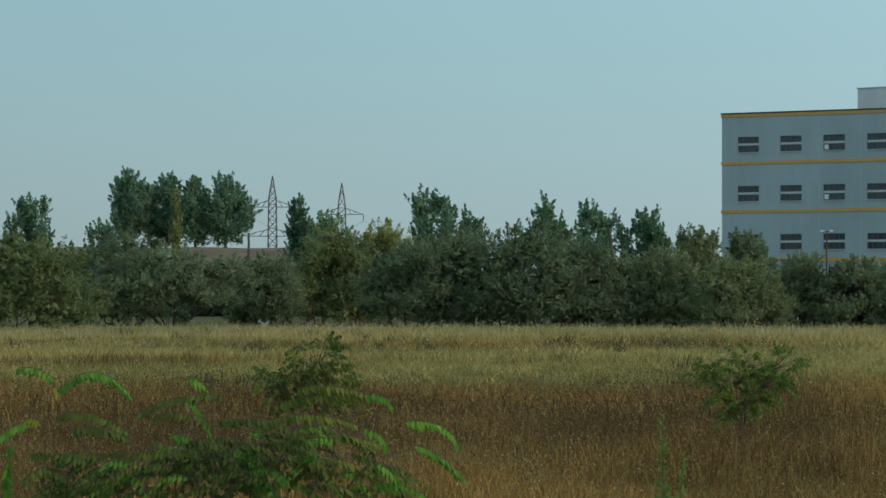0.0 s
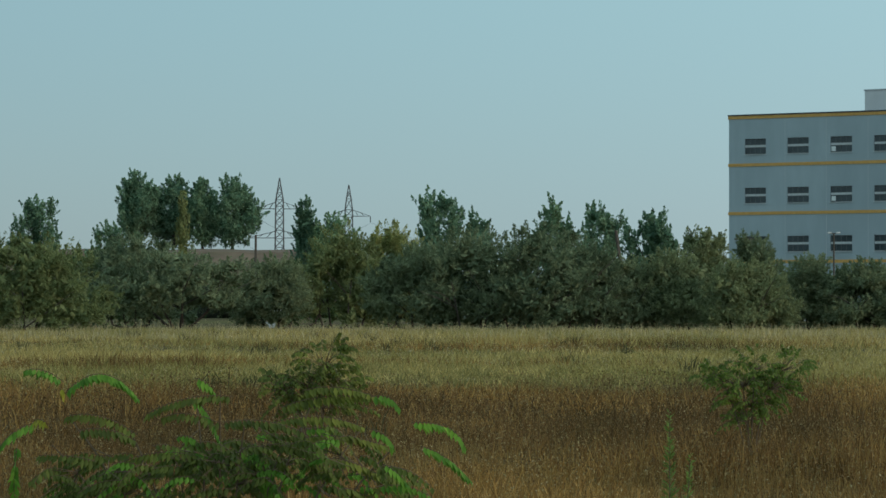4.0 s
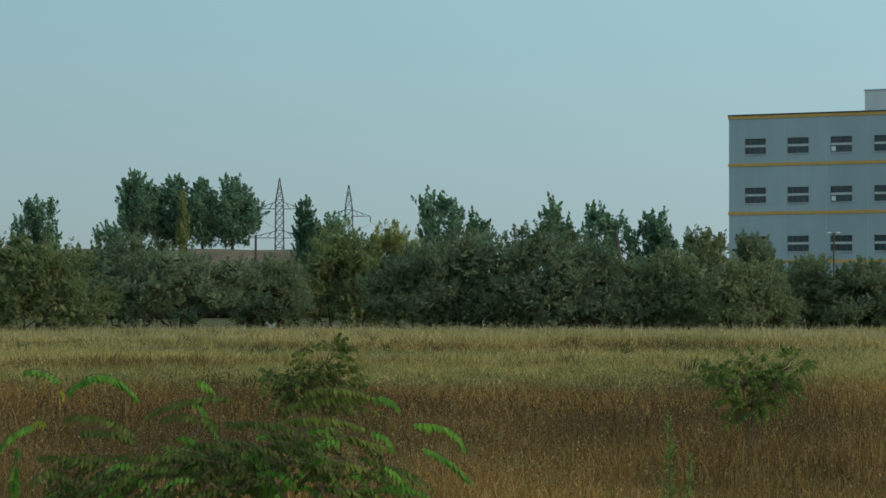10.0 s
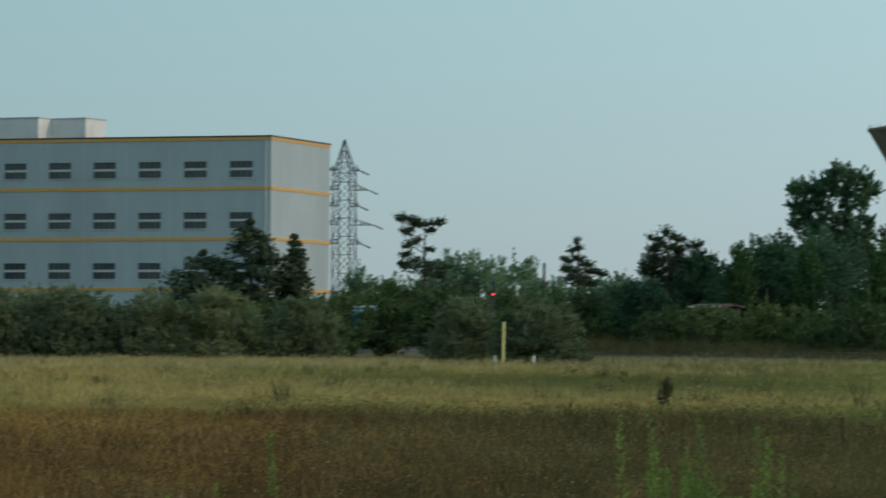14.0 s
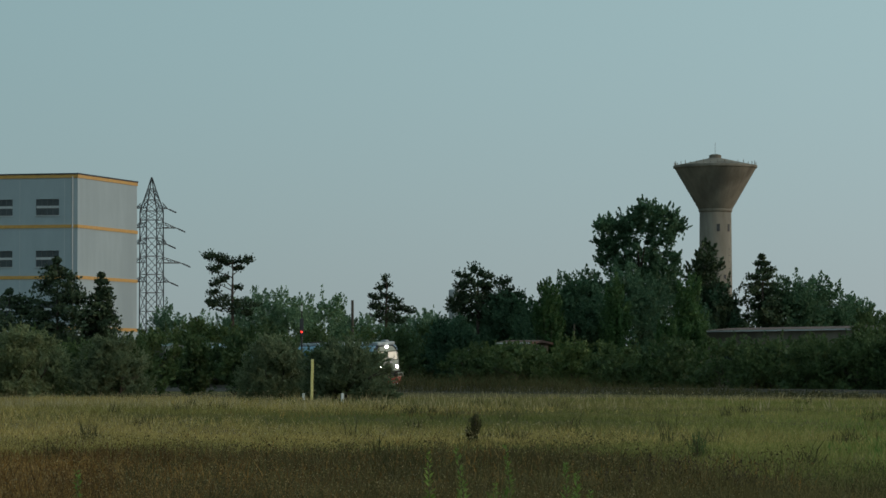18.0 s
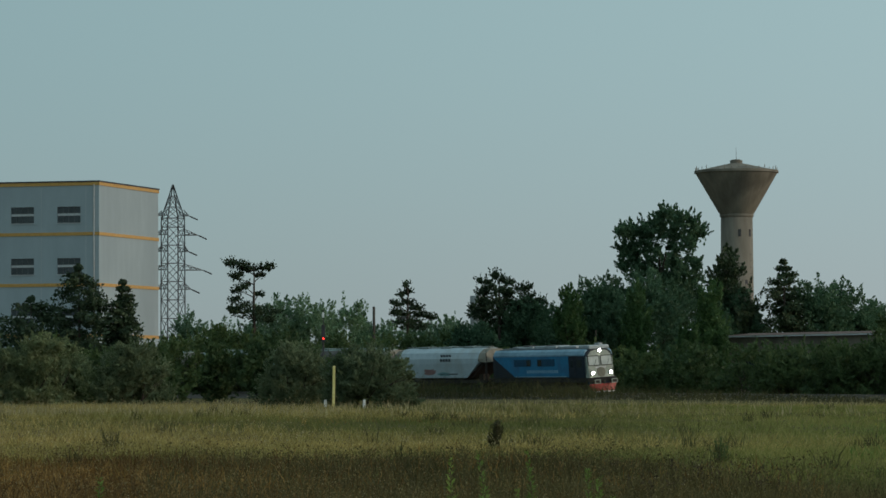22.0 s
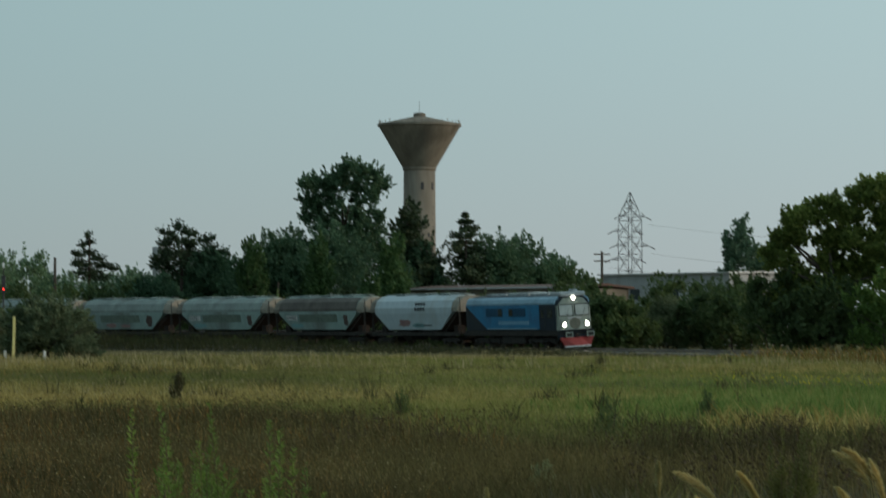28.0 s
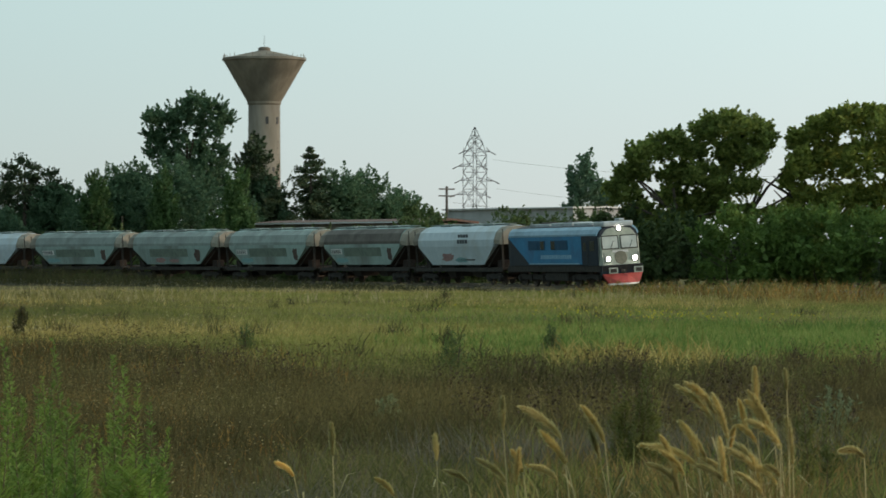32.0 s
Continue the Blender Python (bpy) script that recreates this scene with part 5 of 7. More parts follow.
def build_loco():
    """Six-axle diesel locomotive; x forward, the front buffers at 0, right side towards -y."""
    lo = empty("diesel_locomotive", Matrix(), "blue six-axle diesel locomotive with lit headlights", "locomotive")
    wheels = []
    # frame and tanks
    bm = box(bmesh.new(), -16.4, -0.6, -1.42, 1.42, 1.0, 1.42, 0.04)
    part("underframe", bm, M["frame_dark"], lo)
    part("fuel_tank", box(bmesh.new(), -10.4, -6.6, -1.25, 1.25, 0.38, 1.0, 0.12), M["frame_dark"], lo)
    for x in (-3.9, -13.1):
        wheels += bogie(lo, x, (-1.95, 0.0, 1.95), 0.55, 3.9)
    # body with arched roof, ends leaning back
    bm = bmesh.new()
    loft(bm, [section(-16.1, 1.42, 1.42, 3.3, 3.95), section(-15.6, 1.46, 1.42, 3.4, 4.05), section(-2.9, 1.46, 1.42, 3.4, 4.05), section(-2.0, 1.46, 1.42, 3.3, 4.05)])
    part("body", bm, M["loco_navy"], lo, "dark navy side walls")
    # cab shell in front, rounded nose
    bm = bmesh.new()
    loft(bm, [section(-2.0, 1.462, 1.42, 3.2, 4.1), section(-1.25, 1.45, 1.42, 3.2, 4.12), section(-0.95, 1.38, 1.42, 3.15, 3.98)])
    part("cab", bm, M["loco_navy"], lo)
    bm = bmesh.new()
    ring0 = [(-1.0, -1.41, 1.42), (-1.0, -1.41, 3.2), (-1.0, -0.9, 3.82), (-1.0, 0, 4.0), (-1.0, 0.9, 3.82), (-1.0, 1.41, 3.2), (-1.0, 1.41, 1.42)]
    ring1 = [(-0.66, -1.28, 1.42), (-0.90, -1.28, 3.1), (-0.94, -0.85, 3.68), (-0.94, 0, 3.85), (-0.94, 0.85, 3.68), (-0.90, 1.28, 3.1), (-0.66, 1.28, 1.42)]
    loft(bm, [ring0, ring1])
    face = part("front_face", bm, M["loco_white"], lo, "cream painted cab front")
    # light roof band and grey roof hatches
    for side in (-1, 1):
        bm = bmesh.new()
        loft(bm, [[(x, side * 1.472, 3.32), (x, side * 1.478, 3.44), (x, side * 1.36, 3.72), (x, side * 1.14, 3.90), (x, side * 1.06, 3.80), (x, side * 1.28, 3.62), (x, side * 1.40, 3.38)] for x in (-15.9, -1.1)])
        part("roof_band", bm, M["loco_light"], lo, "light blue band under the roof")
    for x0, x1, z in ((-13.8, -10.4, 4.16), (-10.1, -6.6, 4.2), (-6.3, -3.4, 4.16)):
        part("roof_hatch", box(bmesh.new(), x0, x1, -0.75, 0.75, 3.9, z, 0.06), M["loco_roof"], lo)
    for x in (-12.1, -8.3):
        part("roof_fan", turned(bmesh.new(), [(0.55, 4.1), (0.55, 4.24), (0.45, 4.26)], 20), M["frame_dark"], lo).matrix_basis = Matrix.Translation((x, 0, 0))
    part("cab_roof", box(bmesh.new(), -2.5, -0.85, -1.05, 1.05, 3.86, 4.2, 0.12), M["loco_roof"], lo, "pale grey cab roof hood")
    part("horn", box(bmesh.new(), -1.9, -1.2, 0.2, 0.6, 4.2, 4.36, 0.05), M["loco_roof"], lo)
    # blue panel with slanted rear edge
    for y in (-1.462, 1.462):
        s = -1 if y < 0 else 1
        bm = bmesh.new()
        prof = [(-16.0, 3.31), (-3.6, 3.31), (-3.6, 1.5), (-12.4, 1.5)]
        loft(bm, [[(px, y, pz) for px, pz in prof], [(px, y + s * 0.012, pz) for px, pz in prof]])
        part("blue_panel", bm, M["loco_blue"], lo, "mid-blue side panel with a slanted rear edge")
        bm = bmesh.new()
        prof = [(-12.3, 1.58), (-4.0, 1.58), (-4.0, 1.5), (-12.5, 1.5)]
        loft(bm, [[(px, y + s * 0.014, pz) for px, pz in prof], [(px, y + s * 0.022, pz) for px, pz in prof]])
        part("sill_stripe", bm, M["loco_light"], lo)
        for x0, x1 in ((-12.4, -9.6), (-8.6, -5.8)):
            g = part("side_window", plate(bmesh.new(), x0, x1, 2.45, 3.08, y + s * 0.012, 0.02), M["loco_grille"], lo, "dark blue engine-room grille")
            bm = bmesh.new()
            for i in range(9):
                z = 2.49 + i * 0.064
                plate(bm, x0 + 0.05, x1 - 0.05, z, z + 0.022, y + s * 0.032, 0.014)
            for xx in (x0, (x0 + x1) / 2 - 0.03, x1 - 0.06):
                plate(bm, xx, xx + 0.06, 2.45, 3.08, y + s * 0.032, 0.02)
            part("grille", bm, M["loco_grille"], g)
            xd = x1 - 0.72 if x0 < -10 else x0 + 0.1
            part("pane", plate(bmesh.new(), xd, xd + 0.62, 2.5, 3.04, y + s * 0.046, 0.02), M["win_glass"], g, "dark engine-room window")
        # unreadable lettering on the side
        bm = bmesh.new()
        rng = np.random.default_rng(3)
        x = -10.4
        while x < -5.6:
            w = rng.uniform(0.16, 0.3)
            plate(bm, x, x + w, 1.86, 2.12, y + s * 0.012, 0.006)
            x += w + 0.1
        part("lettering", bm, M["loco_letter"], lo, "pale bars of lettering")
        part("cab_window", plate(bmesh.new(), -2.3, -1.5, 2.35, 3.0, y, 0.012), M["win_glass"], lo)
        d = part("cab_door", plate(bmesh.new(), -3.4, -2.7, 1.5, 3.0, y, 0.016), M["loco_navy"], lo)
        part("door_window", plate(bmesh.new(), -3.25, -2.85, 2.35, 2.9, y + s * 0.016, 0.01), M["win_glass"], d)
        part("handrail", bar(bmesh.new(), (-2.6, y + s * 0.05, 1.5), (-2.6, y + s * 0.05, 2.9), 0.02), M["steel"], d)
        part("step", box(bmesh.new(), -3.3, -2.8, min(y, y - s * 0.3), max(y, y - s * 0.3), 0.55, 0.62), M["frame_dark"], lo)
    # windscreens: their pale colour paints the reflected sky along with the blinds
    for y0, y1 in ((-1.2, -0.12), (0.12, 1.2)):
        bm = bmesh.new()
        prof = [(-0.818, 2.48), (-0.92, 3.24), (-0.885, 3.24), (-0.783, 2.48)]
        loft(bm, [[(px, y0, pz) for px, pz in prof], [(px, y1, pz) for px, pz in prof]])
        w = part("windscreen", bm, M["screen_pale"], lo, "windscreen with a pale blind and the sky's reflection in its colour")
        bm = bmesh.new()
        for ya, yb, za, zb in ((y0 - 0.05, y1 + 0.05, 2.42, 2.48), (y0 - 0.05, y1 + 0.05, 3.24, 3.30), (y0 - 0.05, y0, 2.48, 3.24), (y1, y1 + 0.05, 2.48, 3.24)):
            bm2 = [(-0.80 - (z - 2.36) * 0.1357 + o, yy, z) for z in (za, zb) for yy in (ya, yb) for o in (0.0, 0.05)]
            vs = [bm.verts.new(v) for v in bm2]
            for f in ((0, 2, 3, 1), (4, 5, 7, 6), (0, 1, 5, 4), (2, 6, 7, 3), (0, 4, 6, 2), (1, 3, 7, 5)):
                bm.faces.new([vs[i] for i in f])
        part("windscreen_frame", bm, M["frame_dark"], w)
        part("wiper", bar(bmesh.new(), (-0.76, (y0 + y1) / 2, 2.46), (-0.82, (y0 + y1) / 2 + 0.25, 2.95), 0.014, n=4), M["frame_dark"], w)
    bm = turned(bmesh.new(), [(0.46, 0.0), (0.46, 0.05), (0.40, 0.07), (0.02, 0.075)], 28)
    part("emblem", bm, M["loco_badge"], lo, "dull round badge between the headlights").matrix_basis = Matrix.Translation((-0.775, 0, 1.86)) @ Matrix.Rotation(radians(83), 4, "Y")
    part("number_panel", box(bmesh.new(), -0.80, -0.765, -0.55, 0.55, 2.2, 2.34), M["win_frame"], lo)
    # dark lower nose and red beam
    bm = bmesh.new()
    loft(bm, [[(-0.85, -1.30, 1.42), (-0.69, -1.25, 1.42), (-0.755, -1.25, 2.0), (-0.85, -1.30, 2.0)], [(-0.85, 1.30, 1.42), (-0.69, 1.25, 1.42), (-0.755, 1.25, 2.0), (-0.85, 1.30, 2.0)]])
    part("nose_band", bm, M["loco_navy"], lo)
    bm = bmesh.new()
    loft(bm, [[(x, -1.42, 0.78), (x, 1.42, 0.78), (x, 1.42, 1.4), (x, -1.42, 1.4)] for x in (-0.9, -0.60)])
    part("buffer_beam", bm, M["loco_navy"], lo)
    bm = bmesh.new()
    loft(bm, [[(-0.75, -1.4, 0.85), (-0.55, -1.4, 0.85), (-0.40, -1.05, 0.22), (-0.6, -1.05, 0.22)], [(-0.75, -0.2, 0.85), (-0.42, -0.2, 0.85), (-0.12, -0.2, 0.22), (-0.6, -0.2, 0.22)], [(-0.75, 0.2, 0.85), (-0.42, 0.2, 0.85), (-0.12, 0.2, 0.22), (-0.6, 0.2, 0.22)], [(-0.75, 1.4, 0.85), (-0.55, 1.4, 0.85), (-0.40, 1.05, 0.22), (-0.6, 1.05, 0.22)]])
    part("snow_plough", bm, M["loco_red"], lo, "red snow plough")
    bm = bmesh.new()
    loft(bm, [[(-0.6, -1.05, 0.13), (-0.38, -1.05, 0.13), (-0.38, -1.05, 0.24), (-0.6, -1.05, 0.24)], [(-0.6, -0.2, 0.13), (-0.10, -0.2, 0.13), (-0.10, -0.2, 0.24), (-0.6, -0.2, 0.24)], [(-0.6, 0.2, 0.13), (-0.10, 0.2, 0.13), (-0.10, 0.2, 0.24), (-0.6, 0.2, 0.24)], [(-0.6, 1.05, 0.13), (-0.38, 1.05, 0.13), (-0.38, 1.05, 0.24), (-0.6, 1.05, 0.24)]])
    part("plough_edge", bm, M["white_paint"], lo, "white plough edge")
    part("coupling", box(bmesh.new(), -0.6, -0.1, -0.09, 0.09, 0.9, 1.1, 0.03), M["frame_dark"], lo)
    # lamps
    for x, y, z, r in ((-0.71, -0.93, 1.80, 0.14), (-0.71, 0.93, 1.80, 0.14), (-0.95, 0.0, 3.74, 0.13)):
        bm = turned(bmesh.new(), [(r + 0.05, 0.0), (r + 0.05, 0.08), (r, 0.1)], 20)
        h = part("headlight", bm, M["frame_dark"], lo, "lit round headlight")
        h.matrix_basis = Matrix.Translation((x, y, z)) @ Matrix.Rotation(radians(90), 4, "Y")
        part("lens", turned(bmesh.new(), [(r, 0.1), (r * 0.9, 0.125), (0.02, 0.14)], 20), M["lamp"], h)
    for y in (-1.2, 1.2):
        part("cab_rail", bar(bmesh.new(), (-0.62, y, 1.5), (-0.70, y, 2.2), 0.02, n=5), M["steel"], lo)
    buffers(lo, 0.0, 1)
    buffers(lo, -17.0, -1)
    return lo, wheels


def build_wagon(kind):
    """Four-axle grain hopper with sloping ends; x forward, front buffers at 0, 16 m long."""
    body = M["hop_clean"] if kind == "clean" else M["hop_grey"]
    wg = empty("grain_hopper_wagon", Matrix(), "clean pale blue-grey grain hopper wagon" if kind == "clean" else "grey grain hopper wagon with a brown sooty top" if kind == "sooty" else "dirty grey grain hopper wagon with faded markings", "wagon", "hopper wagons of the train")
    L = 16.0
    wheels = []
    # hull: trapezoid from the side, arched on top
    bm = bmesh.new()
    zs = [(1.45, 1.30), (2.75, 1.46), (3.2, 1.45), (3.75, 1.22), (4.08, 0.75), (4.18, 0.0)]
    def cut(xb, xt):
        pts = []
        for z, y in zs:
            x = xb if z <= 1.45 else xb + (xt - xb) * min(1, (z - 1.45) / 1.35)
            pts.append((x, -y, z))
        return pts + [(x, -y, z) for (x, y, z) in reversed(pts[:-1])]
    loft(bm, [cut(-L / 2 - 4.35, -L / 2 - 6.4), cut(-L / 2 + 4.35, -L / 2 + 6.4)])
    part("hull", bm, body, wg)
    # upper ends with the roof
    for s in (-1, 1):
        bm = bmesh.new()
        ends = []
        for d in (6.38, 7.35):
            prof = [(-1.40, 2.9), (-1.42, 3.2), (-1.19, 3.72), (-0.73, 4.03), (0, 4.12), (0.73, 4.03), (1.19, 3.72), (1.42, 3.2), (1.40, 2.9)]
            ends.append([(-L / 2 + s * d, y, z if d < 6.5 else z - 0.05) for y, z in prof])
        loft(bm, ends if s > 0 else ends[::-1])
        part("end_hood", bm, M["hop_end"], wg, "dusty beige hull end")
        # slope sheet below, frame struts
        bm = bmesh.new()
        loft(bm, [[(-L / 2 + s * 4.3, y * 0.86, 1.45), (-L / 2 + s * 4.4, y * 0.86, 1.45), (-L / 2 + s * 7.1, y * 0.92, 2.9), (-L / 2 + s * 7.0, y * 0.92, 2.9)] for y in (-1.45, 1.45)])
        part("slope_sheet", bm, M["rust"], wg)
        for y in (-1.2, 1.2):
            bm = bmesh.new()
            bar(bm, (-L / 2 + s * 7.2, y, 1.2), (-L / 2 + s * 7.2, y, 3.0), 0.06, n=4)
            bar(bm, (-L / 2 + s * 4.9, y, 1.3), (-L / 2 + s * 7.2, y, 2.9), 0.05, n=4)
            part("strut", bm, M["frame_dark"], wg)
        part("platform", box(bmesh.new(), -L / 2 + (4.7 if s > 0 else -7.4), -L / 2 + (7.4 if s > 0 else -4.7), -1.3, 1.3, 1.12, 1.2), M["frame_dark"], wg)
        part("ladder", bar(bmesh.new(), (-L / 2 + s * 7.4, -1.2, 1.2), (-L / 2 + s * 7.4, -1.2, 3.9), 0.03, n=4), M["frame_dark"], wg)
        part("brake_box", box(bmesh.new(), -L / 2 + s * 6.0 - 0.35, -L / 2 + s * 6.0 + 0.35, -0.9, -0.2, 1.2, 1.75, 0.05), M["rust"], wg)
    part("underframe", box(bmesh.new(), -L + 0.6, -0.6, -0.5, 0.5, 0.95, 1.2), M["frame_dark"], wg)
    for y in (-1.25, 1.25):
        part("side_sill", box(bmesh.new(), -L + 0.7, -0.7, y - 0.07, y + 0.07, 0.98, 1.24), M["frame_dark"], wg)
    for x in (-L / 2 - 2.2, -L / 2 + 2.2):
        bm = bmesh.new()
        loft(bm, [[(x - a, -b, z), (x + a, -b, z), (x + a, b, z), (x - a, b, z)] for a, b, z in ((0.5, 0.7, 0.55), (1.25, 1.2, 1.5))])
        part("discharge_chute", bm, M["frame_dark"], wg)
    part("roof_walkway", box(bmesh.new(), -L + 1.4, -1.4, -0.28, 0.28, 4.2, 4.25), M["hop_top"], wg)
    for x in (-4.4, -8.0, -11.6):
        part("roof_hatch", box(bmesh.new(), x - 0.8, x + 0.8, -0.5, 0.5, 4.12, 4.28, 0.05), M["hop_top"], wg)
    if kind != "clean":
        # sooty upper shell
        bm = bmesh.new()
        prof = [(3.0, 1.462), (3.2, 1.462), (3.75, 1.235), (4.08, 0.765)]
        for s in (-1, 1):
            loft(bm, [[(x, s * y, z) for z, y in prof] + [(x, s * (y - 0.04), z - 0.02) for z, y in reversed(prof)] for x in (-L / 2 - 6.38, -L / 2 + 6.38)])
        part("upper_shell", bm, M["hop_soot" if kind == "sooty" else "hop_top"], wg, "brown sooty upper side" if kind == "sooty" else "dusty upper side")
    for y in (-1.0, 1.0):
        s = 1 if y > 0 else -1
        side = lambda z: s * (1.30 + 0.16 * min(1, (z - 1.45) / 1.3)) 
        def mark(name, x0, x1, z0, z1, mat, label):
            bm = bmesh.new()
            loft(bm, [[(x, side(z0), z0), (x, side(z1), z1), (x, side(z1) + s * 0.012, z1), (x, side(z0) + s * 0.012, z0)] for x in (x0, x1)])
            part(name, bm, mat, wg, label)
        def blot(x0, x1, z0, z1, mat, label, seed):
            rng = np.random.default_rng(seed)
            ring = []
            for k in range(18):
                a, r = 2 * math.pi * k / 18, rng.uniform(0.62, 1.08)
                ring.append(((x0 + x1) / 2 + (x1 - x0) / 2 * r * math.copysign(abs(math.cos(a)) ** 0.6, math.cos(a)), (z0 + z1) / 2 + (z1 - z0) / 2 * r * math.copysign(abs(math.sin(a)) ** 0.6, math.sin(a))))
            bm = bmesh.new()
            loft(bm, [[(x, side(z) + s * o, z) for x, z in ring] for o in (0.0, 0.012)])
            part("graffiti", bm, mat, wg, label)
        if kind == "clean":
            for i in range(4):
                bm = bmesh.new()
                for row in (0, 1):
                    z = 3.45 - row * 0.36
                    yy = 1.36 if row == 0 else 1.455
                    box(bm, -7.6 + i * 0.44, -7.27 + i * 0.44, min(s * yy, s * (yy + 0.02)), max(s * yy, s * (yy + 0.02)), z - 0.14, z + 0.14)
                part("marking", bm, M["mark_dark"], wg, "dark bars of lettering")
            blot(-10.6, -8.4, 1.68, 2.3, M["mark_red"], "faded red graffiti", 1)
            blot(-8.4, -6.2, 1.6, 2.0, M["mark_teal"], "faded teal graffiti", 2)
            mark("marking", -7.8, -5.0, 1.75, 1.85, M["mark_dark"], "thin dark line of writing")
        elif kind in ("sign", "sooty"):
            mark("marking", -13.2, -11.4, 2.25, 2.65, M["white_paint"], "white sign patch")
            for i in range(5):
                mark("marking", -13.1 + i * 0.32, -12.88 + i * 0.32, 2.3, 2.6, M["mark_dark"], "dark bars of lettering")
            mark("graffiti", -11.0, -4.8, 2.08, 2.74, M["mark_green"], "dull green painted panel")
            blot(-3.9, -3.0, 1.75, 2.8, M["mark_rust"], "dark rusty blot", 3)
            blot(-12.6, -10.6, 1.6, 2.0, M["mark_teal"], "faded teal graffiti", 4)
        else:
            mark("graffiti", -11.6, -5.4, 2.08, 2.74, M["mark_green"], "dull green painted panel")
            blot(-4.4, -3.4, 1.7, 2.85, M["mark_rust"], "dark rusty blot", 5)
            blot(-11.0, -9.0, 1.6, 2.0, M["mark_red"], "faded red graffiti", 6)
            blot(-8.6, -7.0, 1.58, 1.9, M["mark_red"], "faded red graffiti", 7)
    for x in (-2.55, -L + 2.55):
        wheels += bogie(wg, x, (-0.9, 0.9), 0.46, 1.8)
    buffers(wg, 0.0, 1)
    buffers(wg, -L, -1)
    return wg, wheels


def copied(ob, wheels):
    """A copy of a wagon and the list of its own wheelsets."""
    twin = copy_thing(ob, Matrix())
    sets = [c for c in twin.children if c.name.startswith("wheelset")]
    return twin, [(c, c.matrix_basis.translation.copy(), wheels[0][2]) for c in sets]


loco, loco_wheels = build_loco()
wagon_clean, wheels_clean = build_wagon("clean")
wagon_sign, wheels_sign = build_wagon("sign")
wagon_sooty, wheels_sooty = build_wagon("sooty")
wagon_plain, wheels_plain = build_wagon("plain")
TRAIN = [(loco, 0.0, loco_wheels)]
WAGON_PITCH = 16.0
order = [(wagon_clean, wheels_clean), (wagon_sooty, wheels_sooty), (wagon_sign, wheels_sign), (wagon_plain, wheels_plain), copied(wagon_sign, wheels_sign), copied(wagon_clean, wheels_clean), copied(wagon_plain, wheels_plain), copied(wagon_sign, wheels_sign)]
for i, (wg, ws) in enumerate(order):
    TRAIN.append((wg, -17.0 - WAGON_PITCH * i, ws))


# ---------------------------------------------------------------- grass
def grass_mat(name, colours, patch_dark, patch_light, patch_scale):
    m, n, l, p = nodes_of(name)
    isle = n.new("ShaderNodeNewGeometry")
    k = len(colours) - 1
    col = ramp(n, l, isle.outputs["Random Per Island"], [(i / k, c) for i, c in enumerate(colours)])
    tone = ramp(n, l, texture(n, l, patch_scale, 4, True, (1, 0.35, 1)), [(0.36, patch_dark), (0.64, patch_light)])
    col = blend(n, l, col, tone, 1.0, "MULTIPLY")
    tuft = ramp(n, l, texture(n, l, 0.8, 3, True, (1, 0.45, 0.3)), [(0.34, (0.68, 0.72, 0.68)), (0.66, (1.16, 1.14, 1.1))])
    col = blend(n, l, col, tuft, 1.0, "MULTIPLY")
    l.new(col, p.inputs["Base Color"])
    p.inputs["Roughness"].default_value = 0.75
    p.inputs["Specular IOR Level"].default_value = 0.2
    tr = n.new("ShaderNodeBsdfTranslucent")
    l.new(col, tr.inputs[0])
    mix = n.new("ShaderNodeMixShader")
    mix.inputs[0].default_value = 0.4
    l.new(p.outputs[0], mix.inputs[1])
    l.new(tr.outputs[0], mix.inputs[2])
    l.new(mix.outputs[0], n["Material Output"].inputs["Surface"])
    return m


M["g_brown"] = grass_mat("red_brown_weeds", [(0.125, 0.068, 0.027), (0.22, 0.122, 0.042), (0.32, 0.185, 0.064), (0.53, 0.35, 0.145)], (0.42, 0.42, 0.42), (1.45, 1.38, 1.15), 0.16)
M["g_umber"] = grass_mat("dark_red_brown_weeds", [(0.085, 0.05, 0.022), (0.125, 0.075, 0.031), (0.175, 0.108, 0.045), (0.29, 0.19, 0.085)], (0.6, 0.6, 0.6), (1.25, 1.2, 1.1), 0.13)
M["g_dark"] = grass_mat("dark_brown_weeds", [(0.085, 0.074, 0.035), (0.118, 0.102, 0.046), (0.152, 0.132, 0.058), (0.23, 0.195, 0.095)], (0.6, 0.62, 0.6), (1.25, 1.2, 1.1), 0.13)
M["g_straw"] = grass_mat("straw_grass", [(0.27, 0.21, 0.085), (0.41, 0.32, 0.13), (0.52, 0.415, 0.18), (0.70, 0.58, 0.30)], (0.58, 0.66, 0.48), (1.24, 1.15, 1.0), 0.07)
M["g_green"] = grass_mat("green_meadow_grass", [(0.165, 0.165, 0.068), (0.20, 0.195, 0.08), (0.24, 0.225, 0.096), (0.30, 0.27, 0.125)], (0.65, 0.8, 0.55), (1.2, 1.12, 1.0), 0.06)
M["g_grey"] = grass_mat("grey_green_weeds", [(0.105, 0.118, 0.047), (0.134, 0.146, 0.058), (0.17, 0.168, 0.072), (0.235, 0.215, 0.115)], (0.45, 0.5, 0.42), (1.5, 1.42, 1.25), 0.3)
M["g_light"] = grass_mat("light_green_grass", [(0.205, 0.225, 0.075), (0.26, 0.27, 0.095), (0.32, 0.31, 0.12), (0.43, 0.39, 0.18)], (0.7, 0.82, 0.6), (1.2, 1.12, 1.0), 0.06)
